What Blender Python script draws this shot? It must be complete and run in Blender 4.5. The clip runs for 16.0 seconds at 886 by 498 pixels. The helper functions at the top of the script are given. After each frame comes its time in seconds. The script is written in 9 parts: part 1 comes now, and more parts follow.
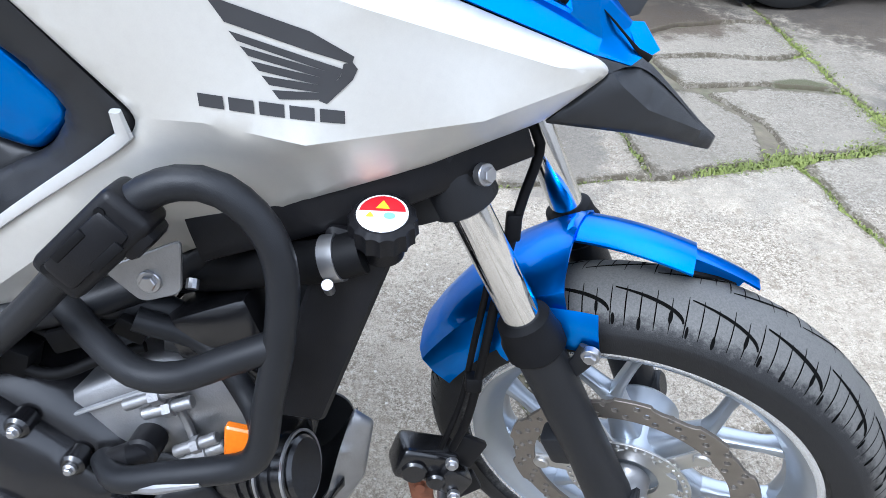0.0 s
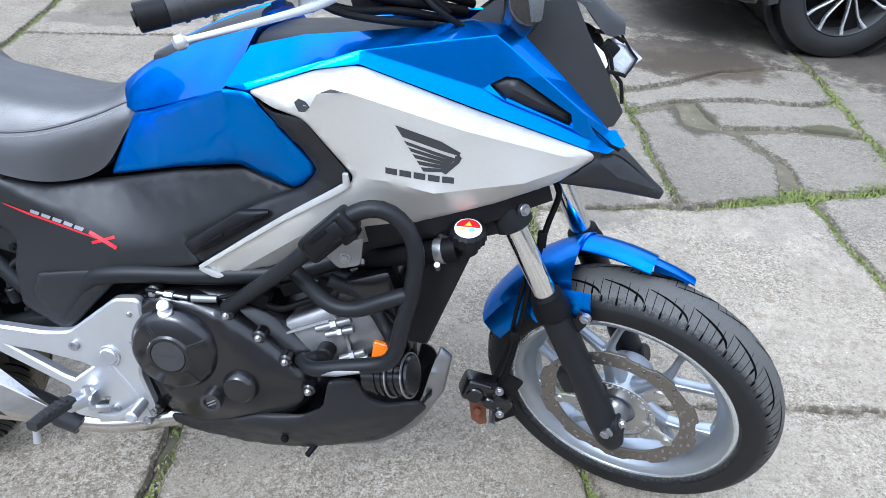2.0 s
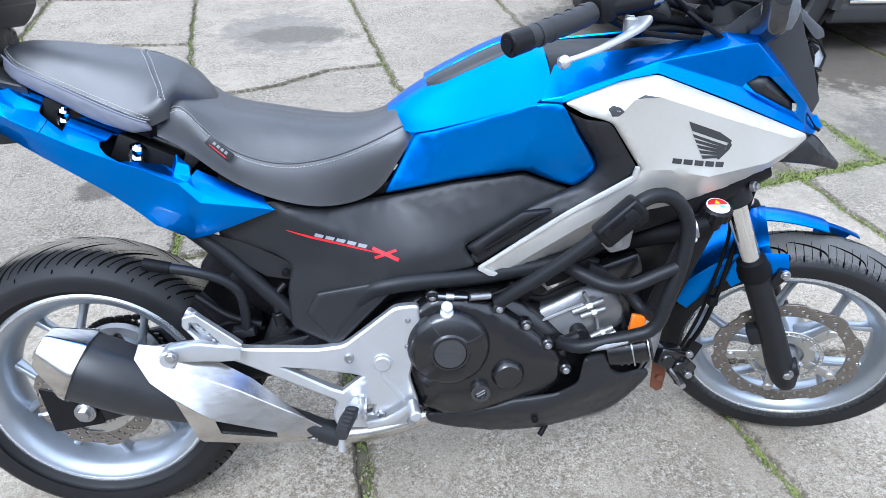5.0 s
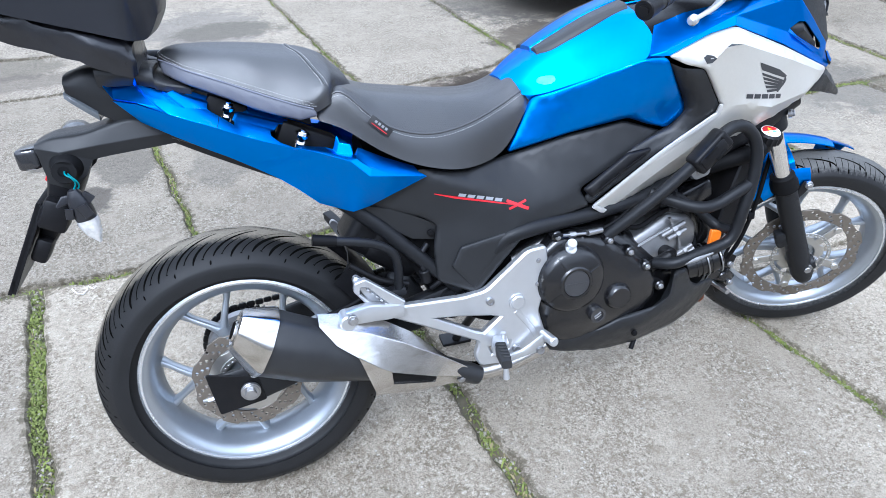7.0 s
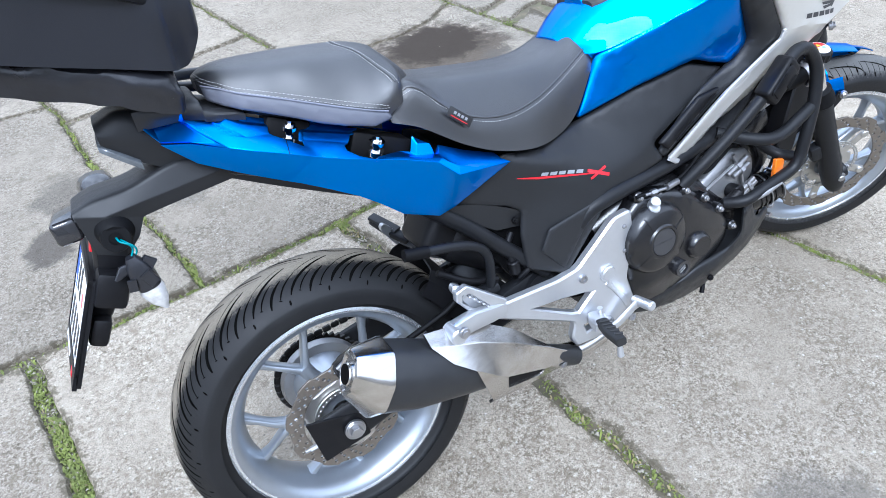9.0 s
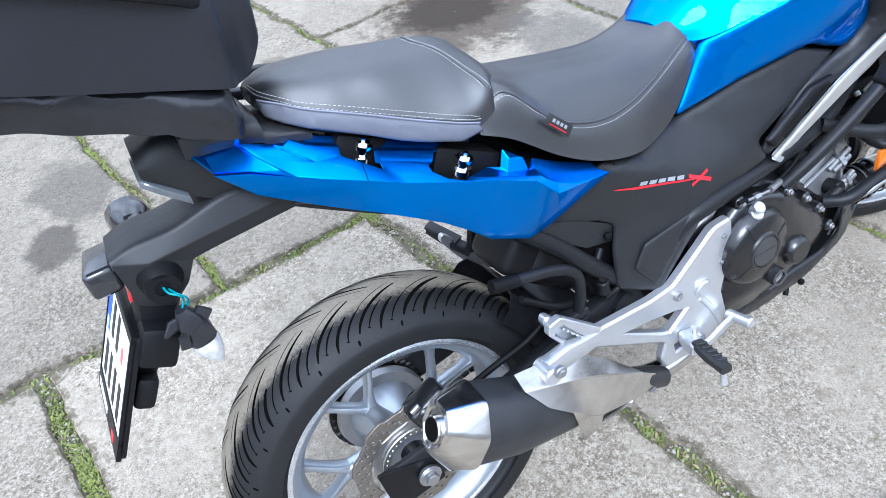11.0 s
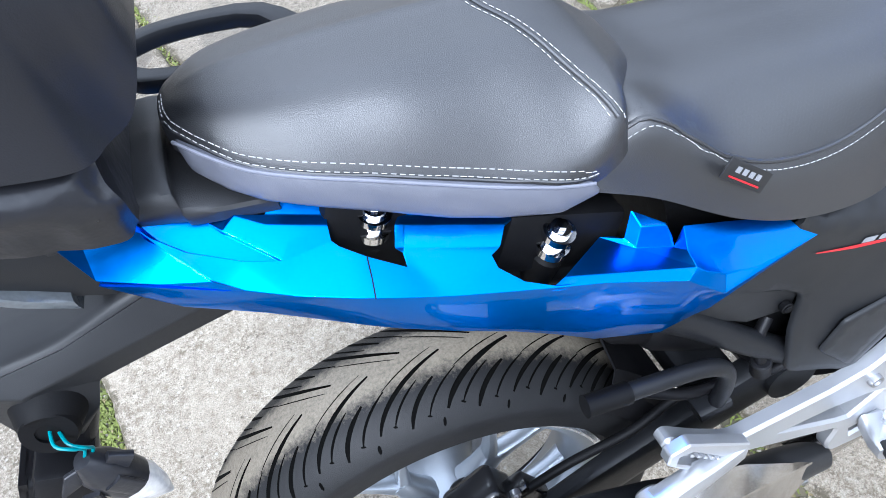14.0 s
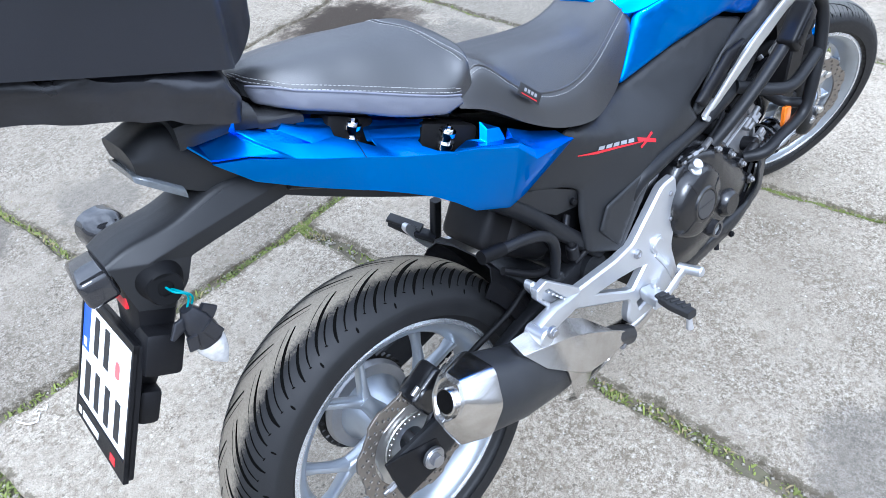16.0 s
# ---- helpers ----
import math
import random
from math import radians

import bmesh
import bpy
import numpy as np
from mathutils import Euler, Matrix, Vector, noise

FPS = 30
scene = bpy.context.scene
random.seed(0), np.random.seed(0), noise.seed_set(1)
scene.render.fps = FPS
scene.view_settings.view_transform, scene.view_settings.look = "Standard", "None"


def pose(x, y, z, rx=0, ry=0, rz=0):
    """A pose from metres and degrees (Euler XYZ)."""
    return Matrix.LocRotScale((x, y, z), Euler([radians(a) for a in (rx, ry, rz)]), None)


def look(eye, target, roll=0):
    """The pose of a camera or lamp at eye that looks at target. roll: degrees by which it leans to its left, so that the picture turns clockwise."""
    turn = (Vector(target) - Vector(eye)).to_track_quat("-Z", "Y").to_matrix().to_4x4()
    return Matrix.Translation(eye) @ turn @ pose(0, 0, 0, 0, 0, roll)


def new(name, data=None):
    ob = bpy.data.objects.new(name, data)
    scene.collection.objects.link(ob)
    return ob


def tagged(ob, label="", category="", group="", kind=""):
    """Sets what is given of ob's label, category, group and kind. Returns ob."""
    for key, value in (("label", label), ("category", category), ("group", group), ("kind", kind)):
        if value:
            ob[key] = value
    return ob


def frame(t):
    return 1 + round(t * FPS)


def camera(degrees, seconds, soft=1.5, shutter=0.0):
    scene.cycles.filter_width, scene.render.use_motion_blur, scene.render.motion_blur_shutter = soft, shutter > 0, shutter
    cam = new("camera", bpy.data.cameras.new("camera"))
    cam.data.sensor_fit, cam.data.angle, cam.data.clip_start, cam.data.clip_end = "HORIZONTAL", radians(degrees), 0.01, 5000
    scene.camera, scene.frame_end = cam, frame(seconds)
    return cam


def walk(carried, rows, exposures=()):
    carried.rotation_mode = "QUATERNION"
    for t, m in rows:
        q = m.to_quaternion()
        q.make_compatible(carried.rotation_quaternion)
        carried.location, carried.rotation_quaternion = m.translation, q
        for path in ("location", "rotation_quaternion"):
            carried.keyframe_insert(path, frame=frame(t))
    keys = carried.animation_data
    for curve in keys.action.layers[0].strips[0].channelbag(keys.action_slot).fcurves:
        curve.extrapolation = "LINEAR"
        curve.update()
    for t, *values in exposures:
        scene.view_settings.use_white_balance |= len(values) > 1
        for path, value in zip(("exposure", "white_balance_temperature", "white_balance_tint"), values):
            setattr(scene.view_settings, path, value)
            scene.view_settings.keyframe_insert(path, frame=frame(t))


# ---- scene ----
cam = camera(66.5, 16.0, soft=0.8)
PATH = [
    (0, (1.239, -0.616, 1.071), (1.364, 0.967, -0.144), 2.9),
    (0.5, (1.308, -0.732, 1.225), (1.296, 0.803, -0.057), 3.4),
    (1, (1.336, -0.834, 1.322), (1.212, 0.724, 0.075), 2.0),
    (1.5, (1.304, -0.917, 1.359), (1.145, 0.678, 0.163), 2.3),
    (2, (1.218, -1.023, 1.354), (1.158, 0.583, 0.165), 1.8),
    (2.5, (1.146, -1.093, 1.351), (1.138, 0.544, 0.201), 1.6),
    (3, (1.082, -1.062, 1.355), (1.141, 0.581, 0.216), 3.3),
    (3.5, (0.998, -1.034, 1.348), (1.083, 0.584, 0.176), 1.7),
    (4, (0.905, -1.026, 1.358), (1.039, 0.587, 0.183), 3.6),
    (4.5, (0.735, -1.081, 1.367), (0.992, 0.537, 0.22), 1.6),
    (5, (0.551, -1.156, 1.378), (0.809, 0.481, 0.259), 1.6),
    (5.2, (0.5, -1.156, 1.377), (0.721, 0.497, 0.273), 2.3),
    (7.3, (-0.022, -1.216, 1.416), (0.599, 0.279, 0.241), -0.0),
    (7.5, (-0.039, -1.194, 1.401), (0.578, 0.286, 0.205), -0.8),
    (8, (-0.074, -1.087, 1.401), (0.477, 0.389, 0.169), -4.8),
    (8.5, (-0.116, -1.023, 1.41), (0.491, 0.393, 0.134), -4.8),
    (9, (-0.216, -0.932, 1.422), (0.543, 0.415, 0.153), -5.6),
    (9.2, (-0.268, -0.907, 1.427), (0.515, 0.419, 0.151), -6.4),
    (11.3, (-0.23, -0.638, 1.407), (0.493, 0.594, 0.008), -6.1),
    (11.5, (-0.226, -0.614, 1.403), (0.498, 0.598, -0.014), -5.9),
    (12, (-0.217, -0.528, 1.372), (0.598, 0.652, -0.022), -4.9),
    (12.5, (-0.145, -0.429, 1.355), (0.576, 0.769, -0.075), -7.7),
    (13, (-0.016, -0.338, 1.317), (0.459, 0.783, -0.27), -10.5),
    (13.5, (0.037, -0.3, 1.304), (0.345, 0.798, -0.339), -14.9),
    (14, (0.033, -0.277, 1.297), (0.301, 0.795, -0.371), -14.7),
    (14.5, (0.006, -0.3, 1.309), (0.362, 0.793, -0.328), -12.7),
    (15, (-0.15, -0.387, 1.336), (0.485, 0.764, -0.172), -9.2),
    (15.5, (-0.334, -0.5, 1.35), (0.611, 0.59, -0.036), -7.2),
    (16, (-0.391, -0.625, 1.38), (0.618, 0.467, 0.041), -4.7),
]
EXPOSURES = [(0.0, 1.38, 5350, 10), (0.5, 1.22, 5300, 10), (1.5, 1.08, 5300, 10), (3.5, 1.2, 5250, 10), (5.0, 1.22, 5250, 10), (8.5, 1.24, 5200, 10), (12.5, 1.46, 5250, 10), (14.5, 1.46, 5400, 10), (15.0, 1.52, 5400, 10), (15.5, 1.48, 5250, 10), (16.0, 1.38, 5150, 10)]
walk(cam, [(t, look(eye, target, roll)) for t, eye, target, roll in PATH], EXPOSURES)

# ---- light ----
world = bpy.data.worlds.new("sky")
scene.world = world
world.use_nodes = True
wn = world.node_tree.nodes
sky = wn.new("ShaderNodeTexSky")
sky.sky_type = "NISHITA"
sky.sun_disc = False
SUN_EL, SUN_AZ = 52.0, 215.0
sky.sun_elevation = radians(SUN_EL)
sky.sun_rotation = radians(SUN_AZ)
sky.air_density, sky.dust_density, sky.ozone_density = 1.0, 4.0, 1.0
soft_sky = wn.new("ShaderNodeHueSaturation")
soft_sky.inputs["Saturation"].default_value = 0.45
world.node_tree.links.new(sky.outputs[0], soft_sky.inputs["Color"])
cloud_at = wn.new("ShaderNodeTexCoord")
cloud_noise = wn.new("ShaderNodeTexNoise")
cloud_noise.inputs["Scale"].default_value, cloud_noise.inputs["Detail"].default_value, cloud_noise.inputs["Roughness"].default_value = 2.2, 2.5, 0.45
world.node_tree.links.new(cloud_at.outputs["Generated"], cloud_noise.inputs["Vector"])
cloud_cover = wn.new("ShaderNodeMapRange")
for key, value in (("From Min", 0.38), ("From Max", 0.62), ("To Min", 0.35), ("To Max", 1.0)):
    cloud_cover.inputs[key].default_value = value
world.node_tree.links.new(cloud_noise.outputs["Fac"], cloud_cover.inputs["Value"])
clouds = wn.new("ShaderNodeMix")
clouds.data_type = "RGBA"
clouds.inputs["B"].default_value = (10.5, 10.6, 10.9, 1)
world.node_tree.links.new(cloud_cover.outputs[0], clouds.inputs["Factor"])
world.node_tree.links.new(soft_sky.outputs[0], clouds.inputs["A"])
# an overcast sky is brightest overhead
sky_up = wn.new("ShaderNodeSeparateXYZ")
world.node_tree.links.new(cloud_at.outputs["Generated"], sky_up.inputs[0])
overhead = wn.new("ShaderNodeMapRange")
for key, value in (("From Min", 0.0), ("From Max", 1.0), ("To Min", 0.5), ("To Max", 1.4)):
    overhead.inputs[key].default_value = value
world.node_tree.links.new(sky_up.outputs["Z"], overhead.inputs["Value"])
overcast = wn.new("ShaderNodeVectorMath")
overcast.operation = "SCALE"
world.node_tree.links.new(clouds.outputs["Result"], overcast.inputs[0])
world.node_tree.links.new(overhead.outputs[0], overcast.inputs["Scale"])
world.node_tree.links.new(overcast.outputs[0], wn["Background"].inputs["Color"])
wn["Background"].inputs["Strength"].default_value = 0.11
sun_data = bpy.data.lights.new("sun", "SUN")
sun_data.energy, sun_data.angle, sun_data.color = 1.5, radians(24), (1.0, 0.97, 0.92)
sun = new("sun", sun_data)
sun_dir = Vector((math.sin(radians(SUN_AZ)) * math.cos(radians(SUN_EL)), math.cos(radians(SUN_AZ)) * math.cos(radians(SUN_EL)), math.sin(radians(SUN_EL))))
sun.matrix_world = look(sun_dir * 20, (0, 0, 0))


# ---- materials ----
def material(name, color, rough=0.5, metal=0.0, vary=0.15, scale=30.0, bump=0.0, bump_scale=300.0, coat=0.0, spec=0.5, dirt=0.0, dirt_color=(0.2, 0.17, 0.13), sheen=0.0):
    """A surface with variation at two scales, fine relief and optional dust."""
    m = bpy.data.materials.new(name)
    m.use_nodes = True
    nt, nodes = m.node_tree, m.node_tree.nodes
    b = nodes["Principled BSDF"]
    b.inputs["Metallic"].default_value = metal
    b.inputs["Specular IOR Level"].default_value = spec
    b.inputs["Coat Weight"].default_value = coat
    b.inputs["Coat Roughness"].default_value = 0.05
    co = nodes.new("ShaderNodeTexCoord")
    n1 = nodes.new("ShaderNodeTexNoise")
    n1.inputs["Scale"].default_value, n1.inputs["Detail"].default_value = scale, 6.0
    nt.links.new(co.outputs["Object"], n1.inputs["Vector"])
    n2 = nodes.new("ShaderNodeTexNoise")
    n2.inputs["Scale"].default_value, n2.inputs["Detail"].default_value = scale * 0.17, 3.0
    nt.links.new(co.outputs["Object"], n2.inputs["Vector"])
    add = nodes.new("ShaderNodeMath")
    add.operation = "ADD"
    nt.links.new(n1.outputs["Fac"], add.inputs[0])
    nt.links.new(n2.outputs["Fac"], add.inputs[1])
    ramp = nodes.new("ShaderNodeMapRange")
    ramp.inputs["From Min"].default_value, ramp.inputs["From Max"].default_value = 0.6, 1.4
    ramp.inputs["To Min"].default_value, ramp.inputs["To Max"].default_value = 1.0 - vary, 1.0 + vary
    nt.links.new(add.outputs[0], ramp.inputs["Value"])
    mul = nodes.new("ShaderNodeVectorMath")
    mul.operation = "SCALE"
    mul.inputs[0].default_value = color
    nt.links.new(ramp.outputs[0], mul.inputs["Scale"])
    out = mul.outputs[0]
    if dirt:
        nd = nodes.new("ShaderNodeTexNoise")
        nd.inputs["Scale"].default_value, nd.inputs["Detail"].default_value, nd.inputs["Roughness"].default_value = scale * 0.6, 8.0, 0.7
        nt.links.new(co.outputs["Object"], nd.inputs["Vector"])
        rd = nodes.new("ShaderNodeMapRange")
        rd.inputs["From Min"].default_value, rd.inputs["From Max"].default_value = 0.45, 0.75
        rd.inputs["To Max"].default_value = dirt
        nt.links.new(nd.outputs["Fac"], rd.inputs["Value"])
        mix = nodes.new("ShaderNodeMix")
        mix.data_type = "RGBA"
        mix.inputs["B"].default_value = (*dirt_color, 1)
        nt.links.new(rd.outputs[0], mix.inputs["Factor"])
        nt.links.new(out, mix.inputs["A"])
        out = mix.outputs["Result"]
    nt.links.new(out, b.inputs["Base Color"])
    rr = nodes.new("ShaderNodeMapRange")
    rr.inputs["From Min"].default_value, rr.inputs["From Max"].default_value = 0.6, 1.4
    rr.inputs["To Min"].default_value, rr.inputs["To Max"].default_value = max(0.02, rough * 0.85), min(1.0, rough * 1.15)
    nt.links.new(add.outputs[0], rr.inputs["Value"])
    nt.links.new(rr.outputs[0], b.inputs["Roughness"])
    if bump:
        nb = nodes.new("ShaderNodeTexNoise")
        nb.inputs["Scale"].default_value, nb.inputs["Detail"].default_value = bump_scale, 3.0
        nt.links.new(co.outputs["Object"], nb.inputs["Vector"])
        bp = nodes.new("ShaderNodeBump")
        bp.inputs["Strength"].default_value, bp.inputs["Distance"].default_value = bump, 0.002
        nt.links.new(nb.outputs["Fac"], bp.inputs["Height"])
        nt.links.new(bp.outputs[0], b.inputs["Normal"])
    return m


BLUE = material("blue_metallic_paint", (0.002, 0.198, 0.76), 0.34, 1.0, 0.012, 500, 0, coat=0.45)
BLUE.node_tree.nodes["Principled BSDF"].inputs["Specular Tint"].default_value = (0.10, 0.50, 1.0, 1)
BLUE.node_tree.nodes["Principled BSDF"].inputs["Coat Roughness"].default_value = 0.03
SILVER = material("silver_matt_paint", (0.60, 0.585, 0.545), 0.47, 0.62, 0.04, 900, 0.02, 900)
SILVER_EDGE = material("bare_silver_edge", (0.62, 0.62, 0.61), 0.38, 0.6, 0.08, 60)
GREY_PLASTIC = material("dark_grey_plastic", (0.0135, 0.014, 0.0153), 0.44, 0.0, 0.12, 40, 0.12, 1400, spec=0.33)
COWL_GREY = material("grey_matt_plastic", (0.020, 0.0205, 0.022), 0.46, 0.0, 0.12, 40, 0.2, 1400, spec=0.4)
BLACK_PLASTIC = material("black_plastic", (0.006, 0.006, 0.007), 0.42, 0.0, 0.2, 40, 0.1, 900, dirt=0.02, spec=0.18)
BLACK_TUBE = material("black_powder_coat", (0.010, 0.0105, 0.012), 0.42, 0.0, 0.15, 50, 0.15, 1200, spec=0.24)
ENGINE_BLACK = material("black_engine_paint", (0.006, 0.006, 0.007), 0.24, 0.0, 0.2, 40, 0.05, 600, dirt=0.015, spec=0.6)
DEEP_BLACK = material("black_rubber", (0.003, 0.003, 0.0035), 0.6, 0.0, 0.3, 60, 0.1, spec=0.15)
VINYL = material("black_seat_vinyl", (0.017, 0.0175, 0.0195), 0.37, 0.0, 0.08, 20, 0.25, 1500, spec=1.0)
PIPING = material("pale_seat_piping", (0.17, 0.175, 0.21), 0.5)
VINYL_GREY = material("grey_seat_vinyl", (0.105, 0.11, 0.135), 0.5, 0.0, 0.08, 20, 0.2, 1500)
THREAD = material("white_thread", (0.45, 0.45, 0.44), 0.8)
RUBBER = material("tyre_rubber", (0.011, 0.011, 0.0115), 0.6, 0.0, 0.25, 40, 0.15, 700, dirt=0.08, dirt_color=(0.09, 0.085, 0.075))


def tread_rubber(name, point, axis, edge, soft, dust, amount, grain, base):
    """Tyre rubber, dusty in a ragged band round its middle: point and axis give the wheel's middle plane."""
    m = material(name, (base, base, base * 1.05), 0.55, 0.0, 0.25, 40, 0.2, 900, spec=0.27)
    nt, nodes = m.node_tree, m.node_tree.nodes
    b = nodes["Principled BSDF"]
    old = b.inputs["Base Color"].links[0].from_socket
    co = nodes.new("ShaderNodeTexCoord")

    def vec(op, a, c):
        n = nodes.new("ShaderNodeVectorMath")
        n.operation = op
        nt.links.new(a, n.inputs[0])
        n.inputs[1].default_value = c
        return n

    def calc(op, a, c):
        n = nodes.new("ShaderNodeMath")
        n.operation = op
        for i, v in enumerate((a, c)):
            if isinstance(v, (int, float)):
                n.inputs[i].default_value = v
            else:
                nt.links.new(v, n.inputs[i])
        return n.outputs[0]
    off = vec("DOT_PRODUCT", vec("SUBTRACT", co.outputs["Object"], point).outputs[0], axis).outputs["Value"]
    rag = nodes.new("ShaderNodeTexNoise")
    rag.inputs["Scale"].default_value, rag.inputs["Detail"].default_value, rag.inputs["Roughness"].default_value = 110, 9.0, 0.8
    nt.links.new(co.outputs["Object"], rag.inputs["Vector"])
    fine = nodes.new("ShaderNodeTexNoise")
    fine.inputs["Scale"].default_value, fine.inputs["Detail"].default_value, fine.inputs["Roughness"].default_value = grain, 6.0, 0.8
    nt.links.new(co.outputs["Object"], fine.inputs["Vector"])
    d = calc("ADD", calc("ABSOLUTE", off, 0.0), calc("MULTIPLY", calc("SUBTRACT", rag.outputs["Fac"], 0.5), 0.045))
    band = nodes.new("ShaderNodeMapRange")
    for key, value in (("From Min", edge - soft), ("From Max", edge + soft), ("To Min", 1.0), ("To Max", 0.0)):
        band.inputs[key].default_value = value
    nt.links.new(d, band.inputs["Value"])
    speck = nodes.new("ShaderNodeMapRange")
    for key, value in (("From Min", 0.36), ("From Max", 0.60), ("To Min", 0.5), ("To Max", amount)):
        speck.inputs[key].default_value = value
    nt.links.new(fine.outputs["Fac"], speck.inputs["Value"])
    mx = nodes.new("ShaderNodeMix")
    mx.data_type = "RGBA"
    mx.inputs["B"].default_value = (*dust, 1)
    nt.links.new(calc("MULTIPLY", band.outputs[0], speck.outputs[0]), mx.inputs["Factor"])
    nt.links.new(old, mx.inputs["A"])
    nt.links.new(mx.outputs["Result"], b.inputs["Base Color"])
    return m


TREAD = tread_rubber("dusty_rear_tread", (0, 0, 0.318), (0, 1, 0), 0.030, 0.009, (0.27, 0.235, 0.18), 0.85, 260, 0.010)
TREAD_GREY = tread_rubber("worn_front_tread", (1.554, 0.071, 0.327), (0.340, 0.890, 0.30), 0.048, 0.006, (0.115, 0.112, 0.104), 0.8, 420, 0.011)
# near-black, so that flat strips carry the shade of the tread grooves
GROOVE_SHADE = material("groove_shade_black", (0.002, 0.002, 0.002), 0.9, 0.0, 0.2, 60, spec=0.05)
WHEEL = material("cast_wheel_silver", (0.37, 0.40, 0.44), 0.33, 0.8, 0.05, 40, 0.04, 800, dirt=0.12, dirt_color=(0.25, 0.22, 0.18))
RIM_EDGE = material("bright_rim_metal", (0.72, 0.75, 0.79), 0.25, 0.85, 0.04, 60)
ALLOY = material("bracket_alloy", (0.52, 0.53, 0.55), 0.33, 0.75, 0.05, 40, 0.05, 900)
CAST = material("raw_cast_alloy", (0.29, 0.29, 0.295), 0.42, 0.8, 0.12, 40, 0.2, 500, dirt=0.2, dirt_color=(0.1, 0.09, 0.08))
BOWL = material("cracked_reflector", (0.80, 0.80, 0.80), 0.16, 0.4, 0.3, 120, 0.35, 90)
CHROME = material("chrome", (0.78, 0.78, 0.78), 0.08, 1.0, 0.03, 30)
OUTLET_DARK = material("outlet_hole_black", (0.004, 0.0038, 0.0036), 0.9, 0.0, 0.3, 80, spec=0.05)
CAN_GREY = material("satin_grey_silencer", (0.020, 0.0205, 0.022), 0.40, 0.0, 0.2, 30, 0.1, 700, spec=0.3, dirt=0.12, dirt_color=(0.05, 0.047, 0.043))
STEEL = material("brushed_steel", (0.60, 0.585, 0.565), 0.22, 1.0, 0.05, 25)


def brush(mat, stretch, strength, tint):
    """Streaks along the length of a metal part and a faint heat stain."""
    nt, nodes = mat.node_tree, mat.node_tree.nodes
    b = nodes["Principled BSDF"]
    co = nodes.new("ShaderNodeTexCoord")
    mp = nodes.new("ShaderNodeMapping")
    mp.inputs["Scale"].default_value = stretch
    mp.inputs["Rotation"].default_value = (0, radians(-22), 0)
    nt.links.new(co.outputs["Object"], mp.inputs["Vector"])
    streak = nodes.new("ShaderNodeTexNoise")
    streak.inputs["Scale"].default_value, streak.inputs["Detail"].default_value = 1.0, 5.0
    nt.links.new(mp.outputs[0], streak.inputs["Vector"])
    bp = nodes.new("ShaderNodeBump")
    bp.inputs["Strength"].default_value, bp.inputs["Distance"].default_value = strength, 0.004
    nt.links.new(streak.outputs["Fac"], bp.inputs["Height"])
    nt.links.new(bp.outputs[0], b.inputs["Normal"])
    fac = nodes.new("ShaderNodeMapRange")
    for key, value in (("From Min", 0.45), ("From Max", 0.70), ("To Max", 0.5)):
        fac.inputs[key].default_value = value
    nt.links.new(streak.outputs["Fac"], fac.inputs["Value"])
    mix = nodes.new("ShaderNodeMix")
    mix.data_type = "RGBA"
    mix.inputs["B"].default_value = (*tint, 1)
    nt.links.new(b.inputs["Base Color"].links[0].from_socket, mix.inputs["A"])
    nt.links.new(fac.outputs[0], mix.inputs["Factor"])
    nt.links.new(mix.outputs["Result"], b.inputs["Base Color"])


brush(STEEL, (5, 70, 70), 0.07, (0.40, 0.37, 0.33))
DISC = material("brake_disc_steel", (0.50, 0.49, 0.47), 0.35, 0.9, 0.08, 50, 0.05, 900)
DISC_RUST = material("worn_disc_rim", (0.20, 0.178, 0.152), 0.42, 0.75, 0.12, 60, 0.08, 900)
CHAIN = material("oily_black_chain", (0.012, 0.011, 0.010), 0.4, 0.5, 0.3, 90, 0.2, 500)
RUST = material("rusty_steel", (0.16, 0.06, 0.03), 0.75, 0.3, 0.4, 50, 0.4, 400)
BOLT = material("zinc_bolt", (0.36, 0.36, 0.37), 0.32, 0.9, 0.1, 60)
ORANGE = material("orange_reflector", (0.72, 0.17, 0.008), 0.2, 0.0, 0.15, 200, coat=0.6)
RED = material("red_plastic", (0.48, 0.010, 0.018), 0.35)
SEAL = material("faded_red_seal", (0.6, 0.12, 0.12), 0.4)
WHITE = material("white_paint", (0.8, 0.8, 0.8), 0.4)
PALE = material("pale_grey_print", (0.22, 0.225, 0.24), 0.4)
INK = material("black_print", (0.012, 0.012, 0.013), 0.5)
GRAPHITE = material("graphite_decal", (0.03, 0.03, 0.032), 0.4)
PLATE_BLUE = material("plate_blue", (0.01, 0.09, 0.5), 0.35)
YELLOW = material("yellow_print", (0.8, 0.5, 0.02), 0.4)
SKYBLUE = material("light_blue_print", (0.2, 0.5, 0.8), 0.4)
TEAL = material("teal_wire", (0.005, 0.20, 0.23), 0.4)
TAPE = material("black_tape_film", (0.014, 0.0145, 0.0175), 0.3, 0.0, 0.3, 25, 0.6, 60, spec=0.5)
CASE = material("black_case_plastic", (0.0115, 0.0125, 0.0165), 0.40, 0.0, 0.12, 15, 0.12, 900, spec=0.45)
SMOKE = material("smoked_lens", (0.02, 0.02, 0.022), 0.08, 0.0, 0.1, 30, coat=0.5)
LENS_CLEAR = material("bright_lamp_lens", (0.50, 0.53, 0.56), 0.10, 0.5, 0.1, 250, 0.3, 200)
LENS_WHITE = material("clear_lens", (0.10, 0.11, 0.12), 0.12, 0.0, 0.2, 250, 0.4, 220, coat=0.4)
